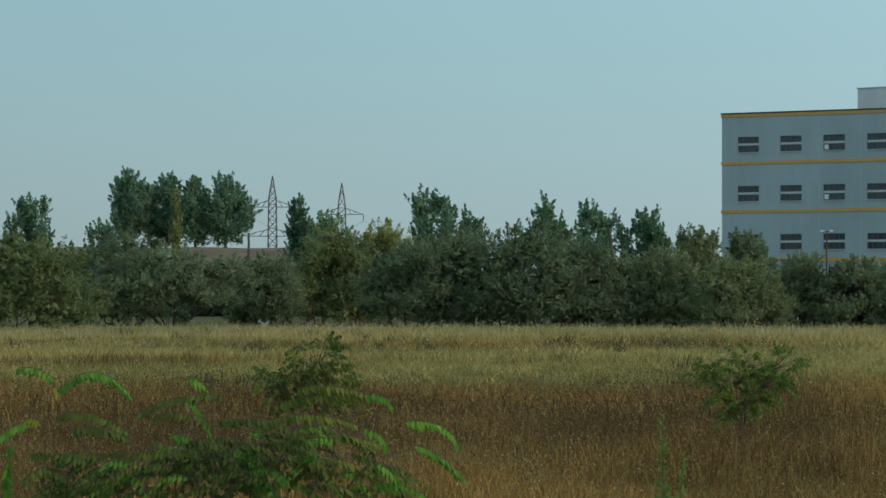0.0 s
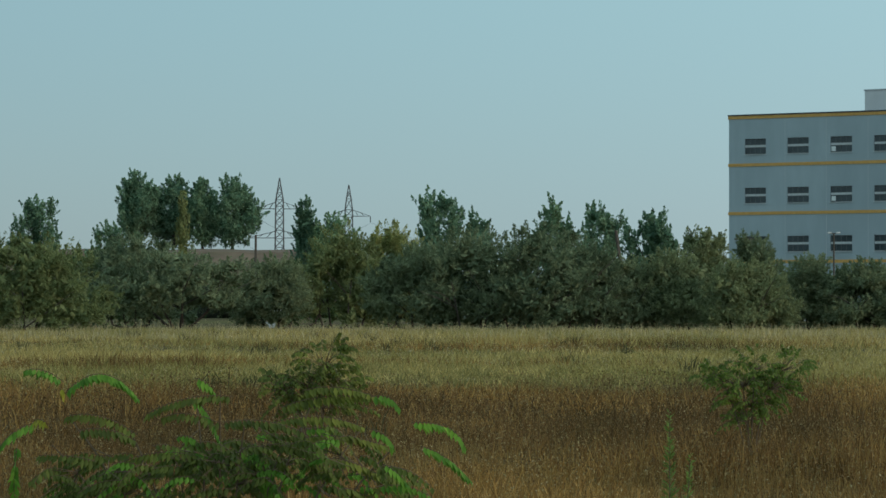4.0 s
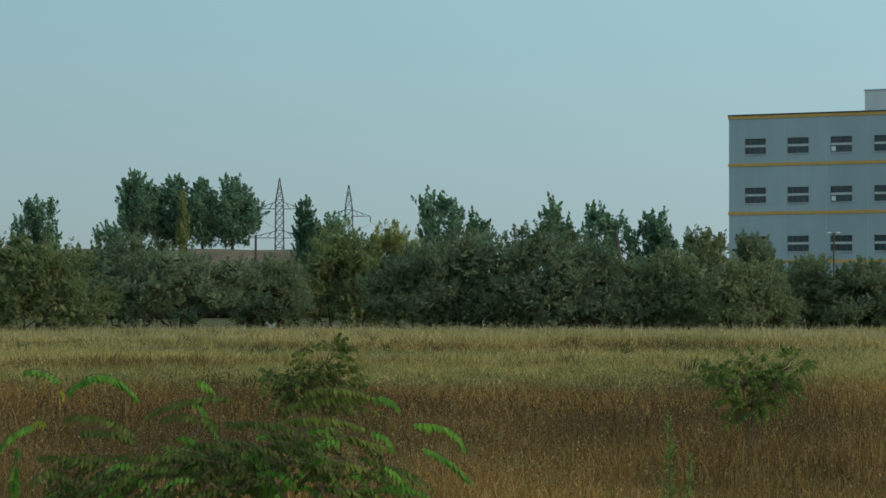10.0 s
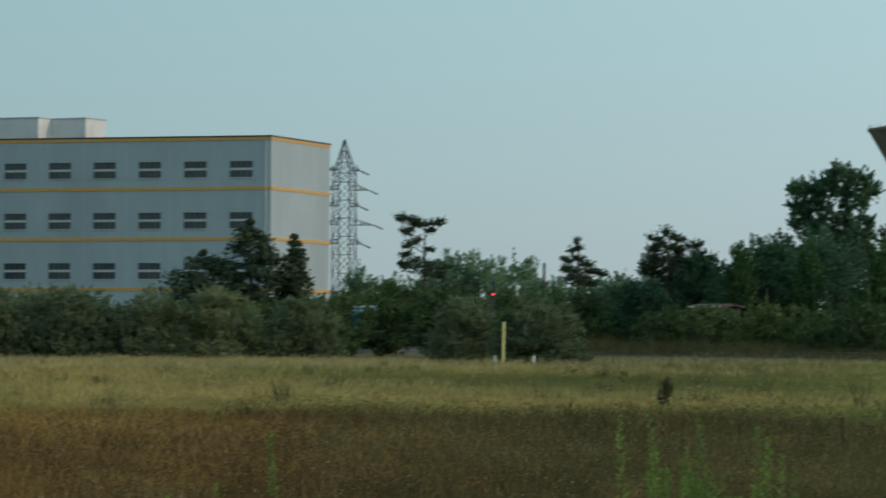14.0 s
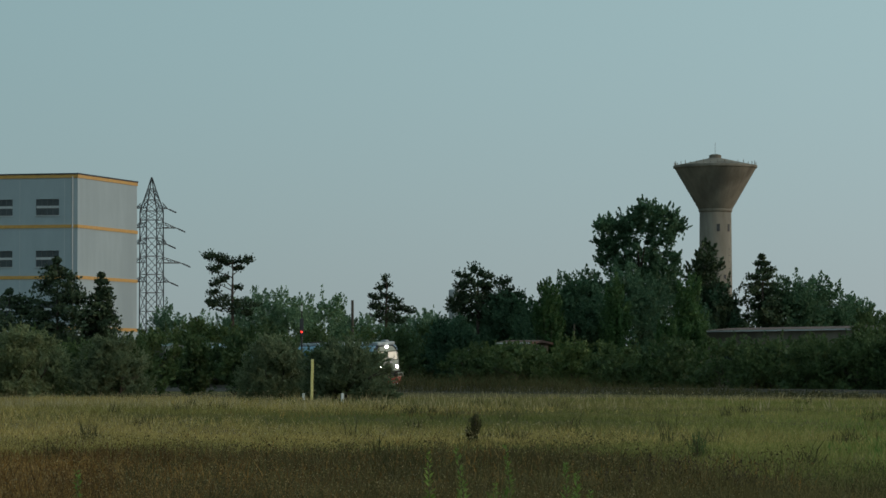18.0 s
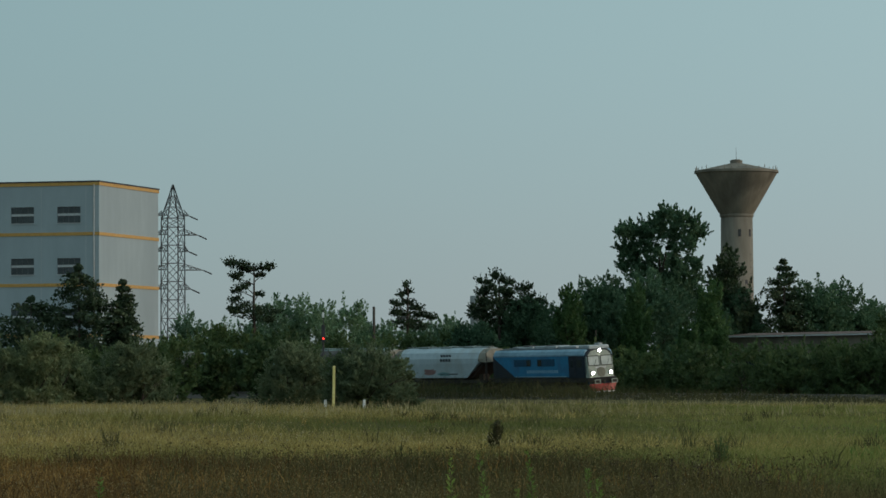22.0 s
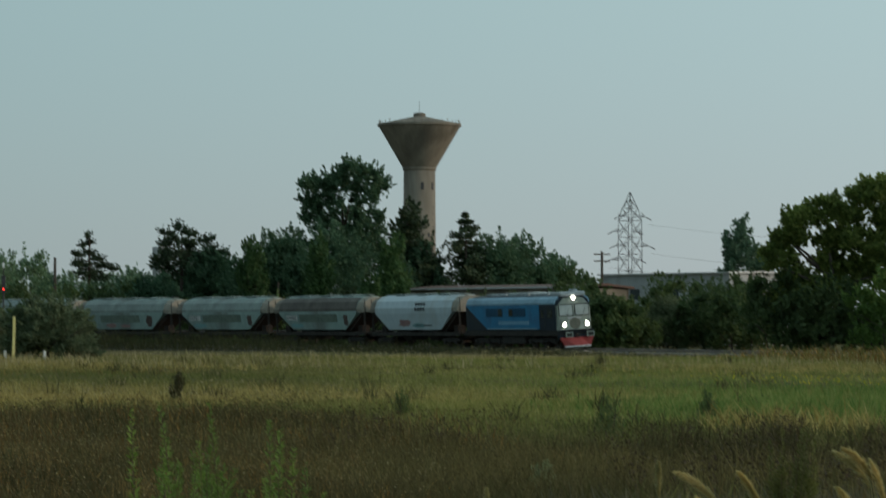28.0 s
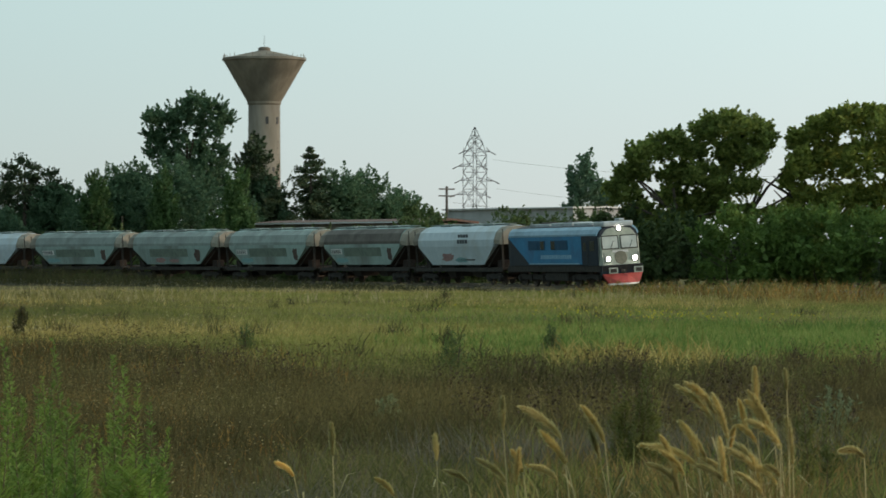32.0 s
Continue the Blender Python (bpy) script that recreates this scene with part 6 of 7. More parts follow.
M["g_lush"] = grass_mat("fresh_green_grass", [(0.12, 0.215, 0.06), (0.16, 0.26, 0.075), (0.215, 0.295, 0.095), (0.32, 0.36, 0.14)], (0.75, 0.85, 0.7), (1.15, 1.1, 1.0), 0.06)
M["g_tuft"] = grass_mat("dark_weed_tufts", [(0.065, 0.07, 0.032), (0.095, 0.095, 0.042), (0.135, 0.115, 0.055)], (0.7, 0.7, 0.7), (1.1, 1.1, 1.1), 0.3)
M["g_seed"] = grass_mat("brown_seeds", [(0.11, 0.068, 0.032), (0.19, 0.122, 0.055), (0.29, 0.20, 0.09), (0.46, 0.36, 0.2)], (0.45, 0.45, 0.45), (1.25, 1.22, 1.1), 0.16)
M["g_tan"] = grass_mat("tan_upright_grass", [(0.24, 0.155, 0.06), (0.32, 0.215, 0.085), (0.42, 0.30, 0.13)], (0.8, 0.8, 0.8), (1.15, 1.12, 1.05), 0.2)
M["g_dead"] = grass_mat("grey_dead_stalks", [(0.14, 0.13, 0.095), (0.20, 0.185, 0.14), (0.28, 0.26, 0.20)], (0.7, 0.7, 0.7), (1.1, 1.1, 1.1), 0.5)
M["g_flower"] = grass_mat("yellow_petals", [(0.62, 0.52, 0.03), (0.75, 0.64, 0.05)], (0.9, 0.9, 0.9), (1.0, 1.0, 1.0), 0.5)
M["g_ear"] = grass_mat("pale_grass_ears", [(0.36, 0.29, 0.15), (0.48, 0.40, 0.22), (0.58, 0.49, 0.30)], (0.85, 0.85, 0.85), (1.1, 1.1, 1.1), 0.3)


def soft_noise(x, y, seed):
    rng = np.random.default_rng(seed)
    out = np.zeros_like(x)
    for k in range(7):
        f = rng.uniform(0.03, 0.22)
        a, ph = rng.uniform(0, 2 * math.pi), rng.uniform(0, 6.28)
        out += np.sin((x * math.cos(a) + y * math.sin(a)) * f + ph) / (1 + 4 * f)
    return out / 3.0


def blades(x, y, rng, per, height, width, spread, lean, simple=False):
    """Bent blades in tufts; far ones are plain spikes."""
    n = len(x)
    bx = np.repeat(x, per) + rng.normal(0, spread, n * per)
    by = np.repeat(y, per) + rng.normal(0, spread, n * per)
    h = np.repeat(height, per) * rng.uniform(0.55, 1.1, n * per)
    a = rng.uniform(0, 2 * math.pi, n * per)
    le = np.clip(rng.normal(0, lean, (n * per, 2)), -0.6, 0.6) * h[:, None]
    w = width * rng.uniform(0.6, 1.4, n * per)
    z = ground_z(bx, by) - 0.03
    dx, dy = np.cos(a) * w / 2, np.sin(a) * w / 2
    p = np.stack([bx, by, z], 1)
    d = np.stack([dx, dy, 0 * dx], 1)
    mid = p + np.stack([le[:, 0] * 0.35, le[:, 1] * 0.35, h * 0.6], 1)
    tip = p + np.stack([le[:, 0], le[:, 1], h], 1)
    if simple:
        v = np.stack([p - d, p + d, tip], 1).reshape(-1, 3)
        return v, np.arange(len(p) * 3).reshape(-1, 3)
    v = np.stack([p - d * 0.5, mid + d, tip, mid - d], 1).reshape(-1, 3)
    return v, np.arange(len(p) * 4).reshape(-1, 4)


def sector(rng, n, r0, r1, b0, b1):
    r = np.sqrt(rng.uniform(r0 * r0, r1 * r1, n))
    b = np.radians(rng.uniform(b0, b1, n))
    return r * np.sin(b), r * np.cos(b)


def zone(x, y):
    """0 brown weeds, 1 straw, 2 green, 3 low grey-green, 4 fresh green, 5 dark brown, 6 umber, 7 light green: bands that wander across the meadow."""
    b = np.degrees(np.arctan2(x, y))
    r = np.hypot(x, y)
    n = soft_noise(x, y, 1)
    rng = np.random.default_rng(8)
    r = r * np.exp(rng.normal(0.0, 0.085, len(r)))
    edge = 57 + 12 * n - 10 * np.clip((b - 20) / 4, 0, 1)
    g = soft_noise(x, y, 2)
    green = (g + rng.normal(0, 0.3, len(r)) > 0.2 + 0.35 * np.clip((16 - b) / 7, 0, 1) - 0.75 * np.clip((b - 14) / 8, 0, 1)) & (r > edge) | ((b > 25) & (r > 85) & (r < 150) & (g > -0.25)) | ((r > edge) & (r < edge + 22) & (g + rng.normal(0, 0.35, len(r)) > 0.3 * np.clip((25 - b) / 7, 0, 1)))
    near = (b > 23.5 + 3 * n) & ((r < 39 + 8 * g) | (soft_noise(x * 2, y * 2, 6) > 0.3) & (r < edge))
    lush = (b + rng.normal(0, 1.2, len(r)) > 26.5 + 4 * n) & (r > 60) & (r < 115) & (g + rng.normal(0, 0.4, len(r)) > -0.02)
    m = soft_noise(x * 1.4, y * 1.4, 12)
    band = 0.75 * np.clip(1 - np.abs(r - 47 - 6 * m) / 13, 0, 1)
    dark = rng.random(len(r)) < np.clip((b - 11) / 8, band, 0.82)
    dock = (b > 22.5) & (r > 29 + 5 * m) & (r < 46 + 4 * m) & (m + rng.normal(0, 0.12, len(r)) > -0.1)
    dry = (soft_noise(x, y, 9) + rng.normal(0, 0.25, len(r)) > 0.42) & (r < 150)
    return np.where(lush, 4, np.where(dock, 5, np.where(near, 3, np.where(r < edge, np.where(dark, np.where(b < 13, 6, 5), 0), np.where(dry & (b < 19.5), 0, np.where(green, np.where(b + rng.normal(0, 1.0, len(r)) > 22.5, 7, 2), 1))))))


def field(name, rng, pts, want, mat, per, hi, width, spread, lean, label):
    x, y = pts
    z = zone(x, y)
    keep = z == want
    x, y = x[keep], y[keep]
    h = hi * (0.8 + 0.35 * soft_noise(x, y, 3) + 0.3 * soft_noise(x * 9, y * 9, 4)) * rng.uniform(0.75, 1.25, len(x))
    v, f = blades(x, y, rng, per, h, width, spread, lean, width > 0.03)
    tagged(new(name, arrays(name, v, f, mat)), label, "grass", kind="stuff")


def flecks(name, rng, pts, want, mat, per, hi, size, spread, label):
    """Seed heads and bits of leaf on branching weeds, in loose clumps."""
    x, y = pts
    keep = zone(x, y) == want
    x, y = np.repeat(x[keep], per), np.repeat(y[keep], per)
    n = len(x)
    top = hi * np.repeat(rng.uniform(0.55, 1.2, n // per), per) * (0.85 + 0.4 * soft_noise(x * 6, y * 6, 5))
    up = rng.uniform(0.25, 1.0, n) ** 0.6
    p = np.stack([x + rng.normal(0, spread, n) * up, y + rng.normal(0, spread, n) * up, ground_z(x, y) + top * up], 1)
    tagged(new(name, leaf_mesh(name, p, size, rng, mat, 1.7)), label, "weeds", kind="stuff")


def build_grass():
    rng = np.random.default_rng(11)
    near = sector(rng, 36000, 11, 45, -10.5, 37)
    mid = sector(rng, 34000, 45, 90, -10.5, 37)
    far = sector(rng, 42000, 90, 196, -10.5, 37)
    field("brown_weeds", rng, near, 0, M["g_brown"], 6, 0.35, 0.008, 0.22, 0.3, "reddish-brown dry weeds of the near meadow")
    field("dark_weeds", rng, near, 5, M["g_dark"], 6, 0.38, 0.009, 0.22, 0.3, "dark brown dry weeds of the near meadow")
    field("dark_weeds", rng, mid, 5, M["g_dark"], 6, 0.46, 0.015, 0.24, 0.3, "dark brown dry weeds of the near meadow")
    field("umber_weeds", rng, near, 6, M["g_umber"], 6, 0.38, 0.009, 0.22, 0.3, "dark red-brown weeds in the near meadow")
    field("umber_weeds", rng, mid, 6, M["g_umber"], 6, 0.46, 0.015, 0.24, 0.3, "dark red-brown weeds in the near meadow")
    field("low_weeds", rng, near, 3, M["g_grey"], 3, 0.34, 0.010, 0.14, 0.6, "grey-green low weeds of the near meadow")
    field("brown_weeds", rng, mid, 0, M["g_brown"], 6, 0.44, 0.015, 0.24, 0.3, "reddish-brown dry weeds of the near meadow")
    field("low_weeds", rng, mid, 3, M["g_grey"], 7, 0.4, 0.02, 0.14, 0.4, "grey-green low weeds of the near meadow")
    field("straw_grass", rng, mid, 1, M["g_straw"], 7, 0.30, 0.016, 0.32, 0.55, "straw-yellow dry meadow grass")
    field("meadow_grass", rng, mid, 2, M["g_green"], 7, 0.28, 0.018, 0.32, 0.55, "yellow-green meadow grass")
    field("brown_weeds", rng, far, 0, M["g_brown"], 6, 0.36, 0.032, 0.4, 0.5, "reddish-brown dry weeds of the near meadow")
    field("straw_grass", rng, near, 1, M["g_straw"], 5, 0.42, 0.014, 0.1, 0.3, "straw-yellow dry meadow grass")
    field("meadow_grass", rng, near, 2, M["g_green"], 5, 0.36, 0.014, 0.1, 0.3, "yellow-green meadow grass")
    field("straw_grass", rng, far, 1, M["g_straw"], 7, 0.40, 0.034, 0.4, 0.6, "straw-yellow dry meadow grass")
    field("meadow_grass", rng, far, 2, M["g_green"], 7, 0.34, 0.034, 0.4, 0.6, "yellow-green meadow grass")
    field("light_grass", rng, mid, 7, M["g_light"], 7, 0.28, 0.018, 0.32, 0.55, "light yellow-green meadow grass")
    field("light_grass", rng, far, 7, M["g_light"], 7, 0.34, 0.034, 0.4, 0.6, "light yellow-green meadow grass")
    field("lush_grass", rng, mid, 4, M["g_lush"], 6, 0.36, 0.024, 0.14, 0.3, "fresh green grass patch in the meadow")
    field("lush_grass", rng, far, 4, M["g_lush"], 7, 0.34, 0.034, 0.4, 0.6, "fresh green grass patch in the meadow")
    for r0, r1, count, size, hi in ((12, 26, 4000, 0.008, 0.56), (26, 45, 5200, 0.0125, 0.58), (45, 72, 4200, 0.022, 0.56)):
        pts = sector(rng, count, r0, r1, -10.5, 37)
        flecks("brown_seed_heads", rng, pts, 0, M["g_seed"], 16, hi, size, 0.2, "brown branching weeds full of seed heads")
        flecks("dark_seed_heads", rng, pts, 5, M["g_dark"], 16, hi, size * 1.1, 0.2, "dark brown branching weeds full of seed heads")
        flecks("umber_seed_heads", rng, pts, 6, M["g_umber"], 16, hi, size * 1.1, 0.2, "dark red-brown branching weeds full of seed heads")
        flecks("grey_weed_leaves", rng, pts, 3, M["g_grey"], 22, hi * 0.6, size * 0.95, 0.24, "grey-green branching low weeds")
    for r0, r1, count, size in ((50, 95, 3600, 0.022), (95, 196, 5200, 0.035)):
        pts = sector(rng, count, r0, r1, -10.5, 37)
        flecks("straw_seed_heads", rng, pts, 1, M["g_ear"], 6, 0.5, size, 0.3, "pale seed heads over the straw grass")
        flecks("green_weed_leaves", rng, pts, 2, M["g_green"], 6, 0.42, size, 0.35, "leafy green weeds in the meadow grass")
    # upright straw tufts among the brown weeds
    x, y = sector(rng, 150, 17, 50, -10.5, 20)
    x, y = np.repeat(x, 26) + rng.normal(0, 0.22, 3900), np.repeat(y, 26) + rng.normal(0, 0.22, 3900)
    v, f = blades(x, y, rng, 3, rng.uniform(0.2, 0.4, len(x)), 0.007, 0.06, 0.2)
    tagged(new("straw_tufts", arrays("straw_tufts", v, f, M["g_tan"])), "upright tan grass tufts among the brown weeds", "grass", kind="stuff")
    # dead grey stalks on the bare spots by the reeds
    for b, d, n, wide in ((25.4, 19.0, 70, 0.4), (24.2, 20.5, 50, 0.4), (29.4, 26.0, 240, 0.8), (31.6, 27.0, 180, 0.7)):
        c = spot(b, d)
        x, y = c.x + rng.normal(0, wide, n), c.y + rng.normal(0, wide, n)
        v, f = blades(x, y, rng, 7, rng.uniform(0.3, 0.5, n), 0.007, 0.08, 0.4)
        tagged(new("dead_stalks", arrays("dead_stalks", v, f, M["g_dead"])), "pale grey dead stalks on a bare spot", "weeds", kind="stuff")
    # pale stems and fresh blades among the reeds
    for count, mat, label in ((420, "g_tan", "pale dry stems among the reeds"), (380, "g_light", "yellow-green grass among the reeds")):
        x, y = sector(rng, count, 16, 29, 27.6, 35.5)
        v, f = blades(x, y, rng, 6, rng.uniform(0.22, 0.5, count), 0.008, 0.16, 0.4)
        tagged(new("reed_bed_grass", arrays("reed_bed_grass", v, f, M[mat])), label, "grass", kind="stuff")
    # a stand of pale seeding grass before the fresh green
    x, y = sector(rng, 190, 50, 57, 28.6, 31.6)
    v, f = blades(x, y, rng, 3, rng.uniform(0.4, 0.7, len(x)), 0.02, 0.08, 0.5)
    tagged(new("seeding_grass", arrays("seeding_grass", v, f, M["g_straw"])), "pale seeding grass leaning over the green meadow", "grass", kind="stuff")
    # yellow flowers in the fresh grass
    c = spot(30.2, 98)
    x, y = c.x + rng.normal(0, 1.3, 240), c.y + rng.normal(0, 5.0, 240)
    me = leaf_mesh("yellow_flowers", np.stack([x, y, ground_z(x, y) + rng.uniform(0.25, 0.5, 240)], 1), 0.045, rng, M["g_flower"], 1.0)
    tagged(new("yellow_flowers", me), "small yellow flowers in the fresh grass", "flowers", kind="stuff")
    # taller brown weeds round the saplings
    for b, d, n, wide in ((5.33, 31.5, 260, 1.0), (-2.5, 24.0, 160, 0.6)):
        c = spot(b, d)
        x, y = c.x + rng.normal(0, wide, n), c.y + rng.normal(0, 0.8, n)
        v, f = blades(x, y, rng, 7, rng.uniform(0.35, 0.6, n), 0.009, 0.12, 0.2)
        tagged(new("brown_weeds", arrays("brown_weeds", v, f, M["g_brown"])), "tall brown weeds round a sapling", "weeds", kind="stuff")
    # taller straw stems with ears along the far edge
    x, y = sector(rng, 13000, 150, 200, -10.5, 37)
    keep = rng.random(len(x)) < np.interp(np.degrees(np.arctan2(x, y)), [12, 22], [1.0, 0.2])
    x, y = x[keep], y[keep]
    h = 0.5 * rng.uniform(0.6, 1.35, len(x))
    v, f = blades(x, y, rng, 2, h, 0.06, 0.15, 0.25, True)
    tagged(new("tall_straw_grass", arrays("tall_straw_grass", v, f, M["g_ear"])), "pale seeding grass along the meadow's far edge", "grass", kind="stuff")
    x, y = sector(rng, 5200, 168, 199, -10.5, 37)
    z = ground_z(x, y) + rng.uniform(0.4, 0.8, len(x)) * (0.8 + 0.4 * soft_noise(x * 5, y * 5, 7))
    ears = leaf_mesh("grass_ears", np.stack([x, y, z], 1), 0.036, rng, M["g_ear"], 2.4)
    tagged(new("grass_ears", ears), "pale nodding ears along the meadow's far edge", "grass", kind="stuff")
    # darker tufts of weeds that stand over the meadow
    x, y = sector(rng, 100, 36, 170, -10.5, 37)
    x, y = np.repeat(x, 7) + rng.normal(0, 0.22, 700), np.repeat(y, 7) + rng.normal(0, 0.22, 700)
    v, f = blades(x, y, rng, 6, rng.uniform(0.3, 0.7, len(x)), 0.022, 0.1, 0.35)
    tagged(new("weed_tufts", arrays("weed_tufts", v, f, M["g_tuft"])), "dark brown-green weed tufts scattered over the meadow", "weeds", kind="stuff")
    # scattered dry seed heads over the brown weeds
    x, y = sector(rng, 16000, 13, 56, -10.5, 24)
    z = ground_z(x, y) + rng.uniform(0.22, 0.56, len(x))
    me = leaf_mesh("seed_heads", np.stack([x, y, z], 1), 0.0105, rng, M["g_ear"], 1.3)
    tagged(new("seed_heads", me), "tiny pale seed heads on the brown weeds", "weeds", kind="stuff")
    # bank of dry weeds beside the ballast
    x, y = [], []
    for s in np.arange(-120, 66, 0.05):
        px, py, _, h = track_at(float(round(s, 2)))
        o = rng.uniform(4.0, 10.0)
        x.append(px + math.cos(h) * o)
        y.append(py - math.sin(h) * o)
    x, y = np.array(x), np.array(y)
    tall = np.interp(np.arange(-120, 66, 0.05), [-120, -80, -60, -8, 12, 20, 66], [1.6, 1.5, 0.85, 0.24, 0.2, 0.7, 0.8])
    v, f = blades(x, y, rng, 5, tall * rng.uniform(0.3, 1.5, len(x)), 0.035, 0.3, 0.5)
    k = 5 * int((8 + 120) / 0.05) * f.shape[1]
    tagged(new("lineside_weeds", arrays("lineside_weeds", v[:k], f[:k // f.shape[1]], M["g_tuft"])), "dark green-brown weeds growing beside the ballast", "weeds", kind="stuff")
    rest = v[k:].reshape(-1, f.shape[1], 3)
    for mat, pick, label in ((M["g_green"], rest[::2], "yellow-green grass growing beside the ballast"), (M["g_brown"], rest[1::2], "red-brown weeds growing beside the ballast")):
        tagged(new("lineside_grass", arrays("lineside_grass", pick.reshape(-1, 3), f[:len(pick)], mat)), label, "grass", kind="stuff")


build_grass()

# ---------------------------------------------------------------- near plants
# leaf greens with sunlight put into the bright one and shade into the dark
M["ail_green"] = foliage("fresh_sunlit_leaves", (0.10, 0.23, 0.025), (0.16, 0.33, 0.04), (0.24, 0.44, 0.06), 2.0, 0.4)
M["ail_dark"] = foliage("dark_shaded_leaves", (0.102, 0.127, 0.026), (0.150, 0.178, 0.035), (0.216, 0.244, 0.050), 2.0, 0.42)
M["ail_mid"] = foliage("green_sapling_leaves", (0.134, 0.192, 0.035), (0.201, 0.270, 0.050), (0.293, 0.360, 0.075), 2.0, 0.45)
M["yellow_leaf"] = foliage("yellow_leaves", (0.40, 0.36, 0.03), (0.5, 0.45, 0.05), (0.6, 0.5, 0.08), 2.0, 0.4)
M["twig"] = surface("brown_twig", (0.08, 0.055, 0.03), (0.14, 0.095, 0.055), 20, 0.8)
M["weed_green"] = foliage("feathery_weed_leaves", (0.135, 0.22, 0.05), (0.195, 0.30, 0.072), (0.265, 0.385, 0.11), 2.0, 0.45)
M["weed_olive"] = foliage("yellowing_weed_leaves", (0.11, 0.125, 0.04), (0.155, 0.17, 0.055), (0.21, 0.22, 0.08), 2.0, 0.4)
M["dock"] = foliage("dark_dock_seeds", (0.05, 0.032, 0.02), (0.075, 0.048, 0.03), (0.11, 0.07, 0.04), 2.0, 0.1)
M["plume"] = foliage("golden_reed_plume", (0.54, 0.43, 0.20), (0.69, 0.57, 0.29), (0.82, 0.70, 0.41), 3.0, 0.42)
M["reed_stem"] = surface("straw_reed_stem", (0.33, 0.27, 0.12), (0.48, 0.40, 0.20), 12, 0.7)


def leaflets(verts, faces, path, rng, leaf_len, leaf_w, hang=1.0):
    """Pairs of folded leaflets that hang from an arching stalk; appends to verts and faces."""
    for i in range(1, len(path)):
        p, t = path[i], i / (len(path) - 1)
        d = (path[i] - path[i - 1]).normalized()
        side = d.cross(Vector((0, 0, 1)))
        side = side.normalized() if side.length > 0.15 else Vector((0, 1, 0))
        for s in (-1, 1):
            out = (side * s * rng.uniform(0.35, 0.8) + d * rng.uniform(0.1, 0.45) + Vector((0, 0, -hang * rng.uniform(0.6, 1.2)))).normalized()
            ll = leaf_len * (1 - 0.5 * abs(t - 0.4)) * rng.uniform(0.8, 1.2)
            across = (d - out * d.dot(out)).normalized() * leaf_w * 0.5
            lift = out.cross(across).normalized() * leaf_w * 0.22
            k = len(verts)
            verts += [tuple(p), tuple(p + out * ll * 0.4 + across + lift), tuple(p + out * ll), tuple(p + out * ll * 0.42 - across + lift)]
            faces += [(k, k + 1, k + 2), (k, k + 2, k + 3)]


def arc(a, c, b, n):
    """Points along a bend from a by way of c to b."""
    return [a * (1 - u) ** 2 + c * 2 * u * (1 - u) + b * u * u for u in (i / n for i in range(n + 1))]


def frond(ob, a, c, b, mat, rng, leaf_len=0.048, leaf_w=0.018):
    """One clearly visible compound leaf with its stalk."""
    path = arc(a, c, b, max(4, int(((c - a).length + (b - c).length) / 0.017)))
    verts, faces = [], []
    leaflets(verts, faces, path, rng, leaf_len, leaf_w)
    leaf = new("compound_leaf", arrays("compound_leaf", np.array(verts), np.array(faces), mat))
    leaf.parent = ob
    part("leaf_stalk", tube(bmesh.new(), path, [0.0018] * len(path), 4), M["twig"], leaf)


# arching compound leaves: offset and height of the foot, the bend and the tip
BRIGHT_FRONDS = [(-0.58, 1.347, -0.647, 1.406, -0.714, 1.395), (-0.561, 1.311, -0.426, 1.458, -0.304, 1.294), (-0.657, 1.206, -0.773, 1.175, -0.804, 1.091), (-0.741, 1.122, -0.756, 1.028, -0.76, 0.927), (-0.08, 1.368, -0.034, 1.364, -0.013, 1.322), (-0.09, 1.29, -0.027, 1.259, 0.008, 1.143), (-0.147, 1.15, -0.101, 1.171, -0.063, 1.137), (0.141, 1.143, 0.168, 1.07, 0.176, 0.923), (0.571, 1.301, 0.634, 1.322, 0.668, 1.269), (0.561, 1.185, 0.634, 1.175, 0.649, 1.122), (0.613, 1.059, 0.666, 1.038, 0.701, 0.986), (0.718, 1.206, 0.781, 1.213, 0.832, 1.192), (0.832, 1.2, 0.897, 1.164, 0.911, 1.118), (0.75, 1.112, 0.844, 1.091, 0.928, 0.99), (-0.363, 1.059, -0.349, 1.017, -0.361, 0.961)]
DARK_FRONDS = [(-0.3, 1.15, -0.437, 1.255, -0.567, 1.221), (-0.567, 1.059, -0.567, 0.986, -0.552, 0.927), (-0.5, 1.175, -0.395, 1.206, -0.3, 1.143), (-0.447, 1.059, -0.542, 1.091, -0.657, 1.08), (0.067, 1.301, -0.101, 1.322, -0.248, 1.238), (0.025, 1.196, -0.101, 1.259, -0.185, 1.227), (0.025, 1.206, 0.172, 1.238, 0.319, 1.175), (0.193, 1.196, 0.361, 1.259, 0.529, 1.185), (0.235, 1.259, 0.382, 1.322, 0.55, 1.297), (0.319, 1.322, 0.445, 1.364, 0.613, 1.29), (0.277, 1.133, 0.445, 1.175, 0.613, 1.112), (0.361, 1.07, 0.487, 1.091, 0.634, 0.986), (-0.122, 1.091, -0.269, 1.112, -0.395, 1.028), (-0.08, 1.028, -0.227, 1.049, -0.332, 0.965)]
# ends of the stems
STEM_ENDS = [(-0.563, 1.206), (-0.332, 1.164), (-0.09, 1.29), (0.109, 1.217), (0.361, 1.301), (0.529, 1.175), (0.655, 1.112), (-0.395, 1.028), (-0.185, 1.091), (0.235, 1.112), (0.015, 1.322), (-0.626, 1.112)]


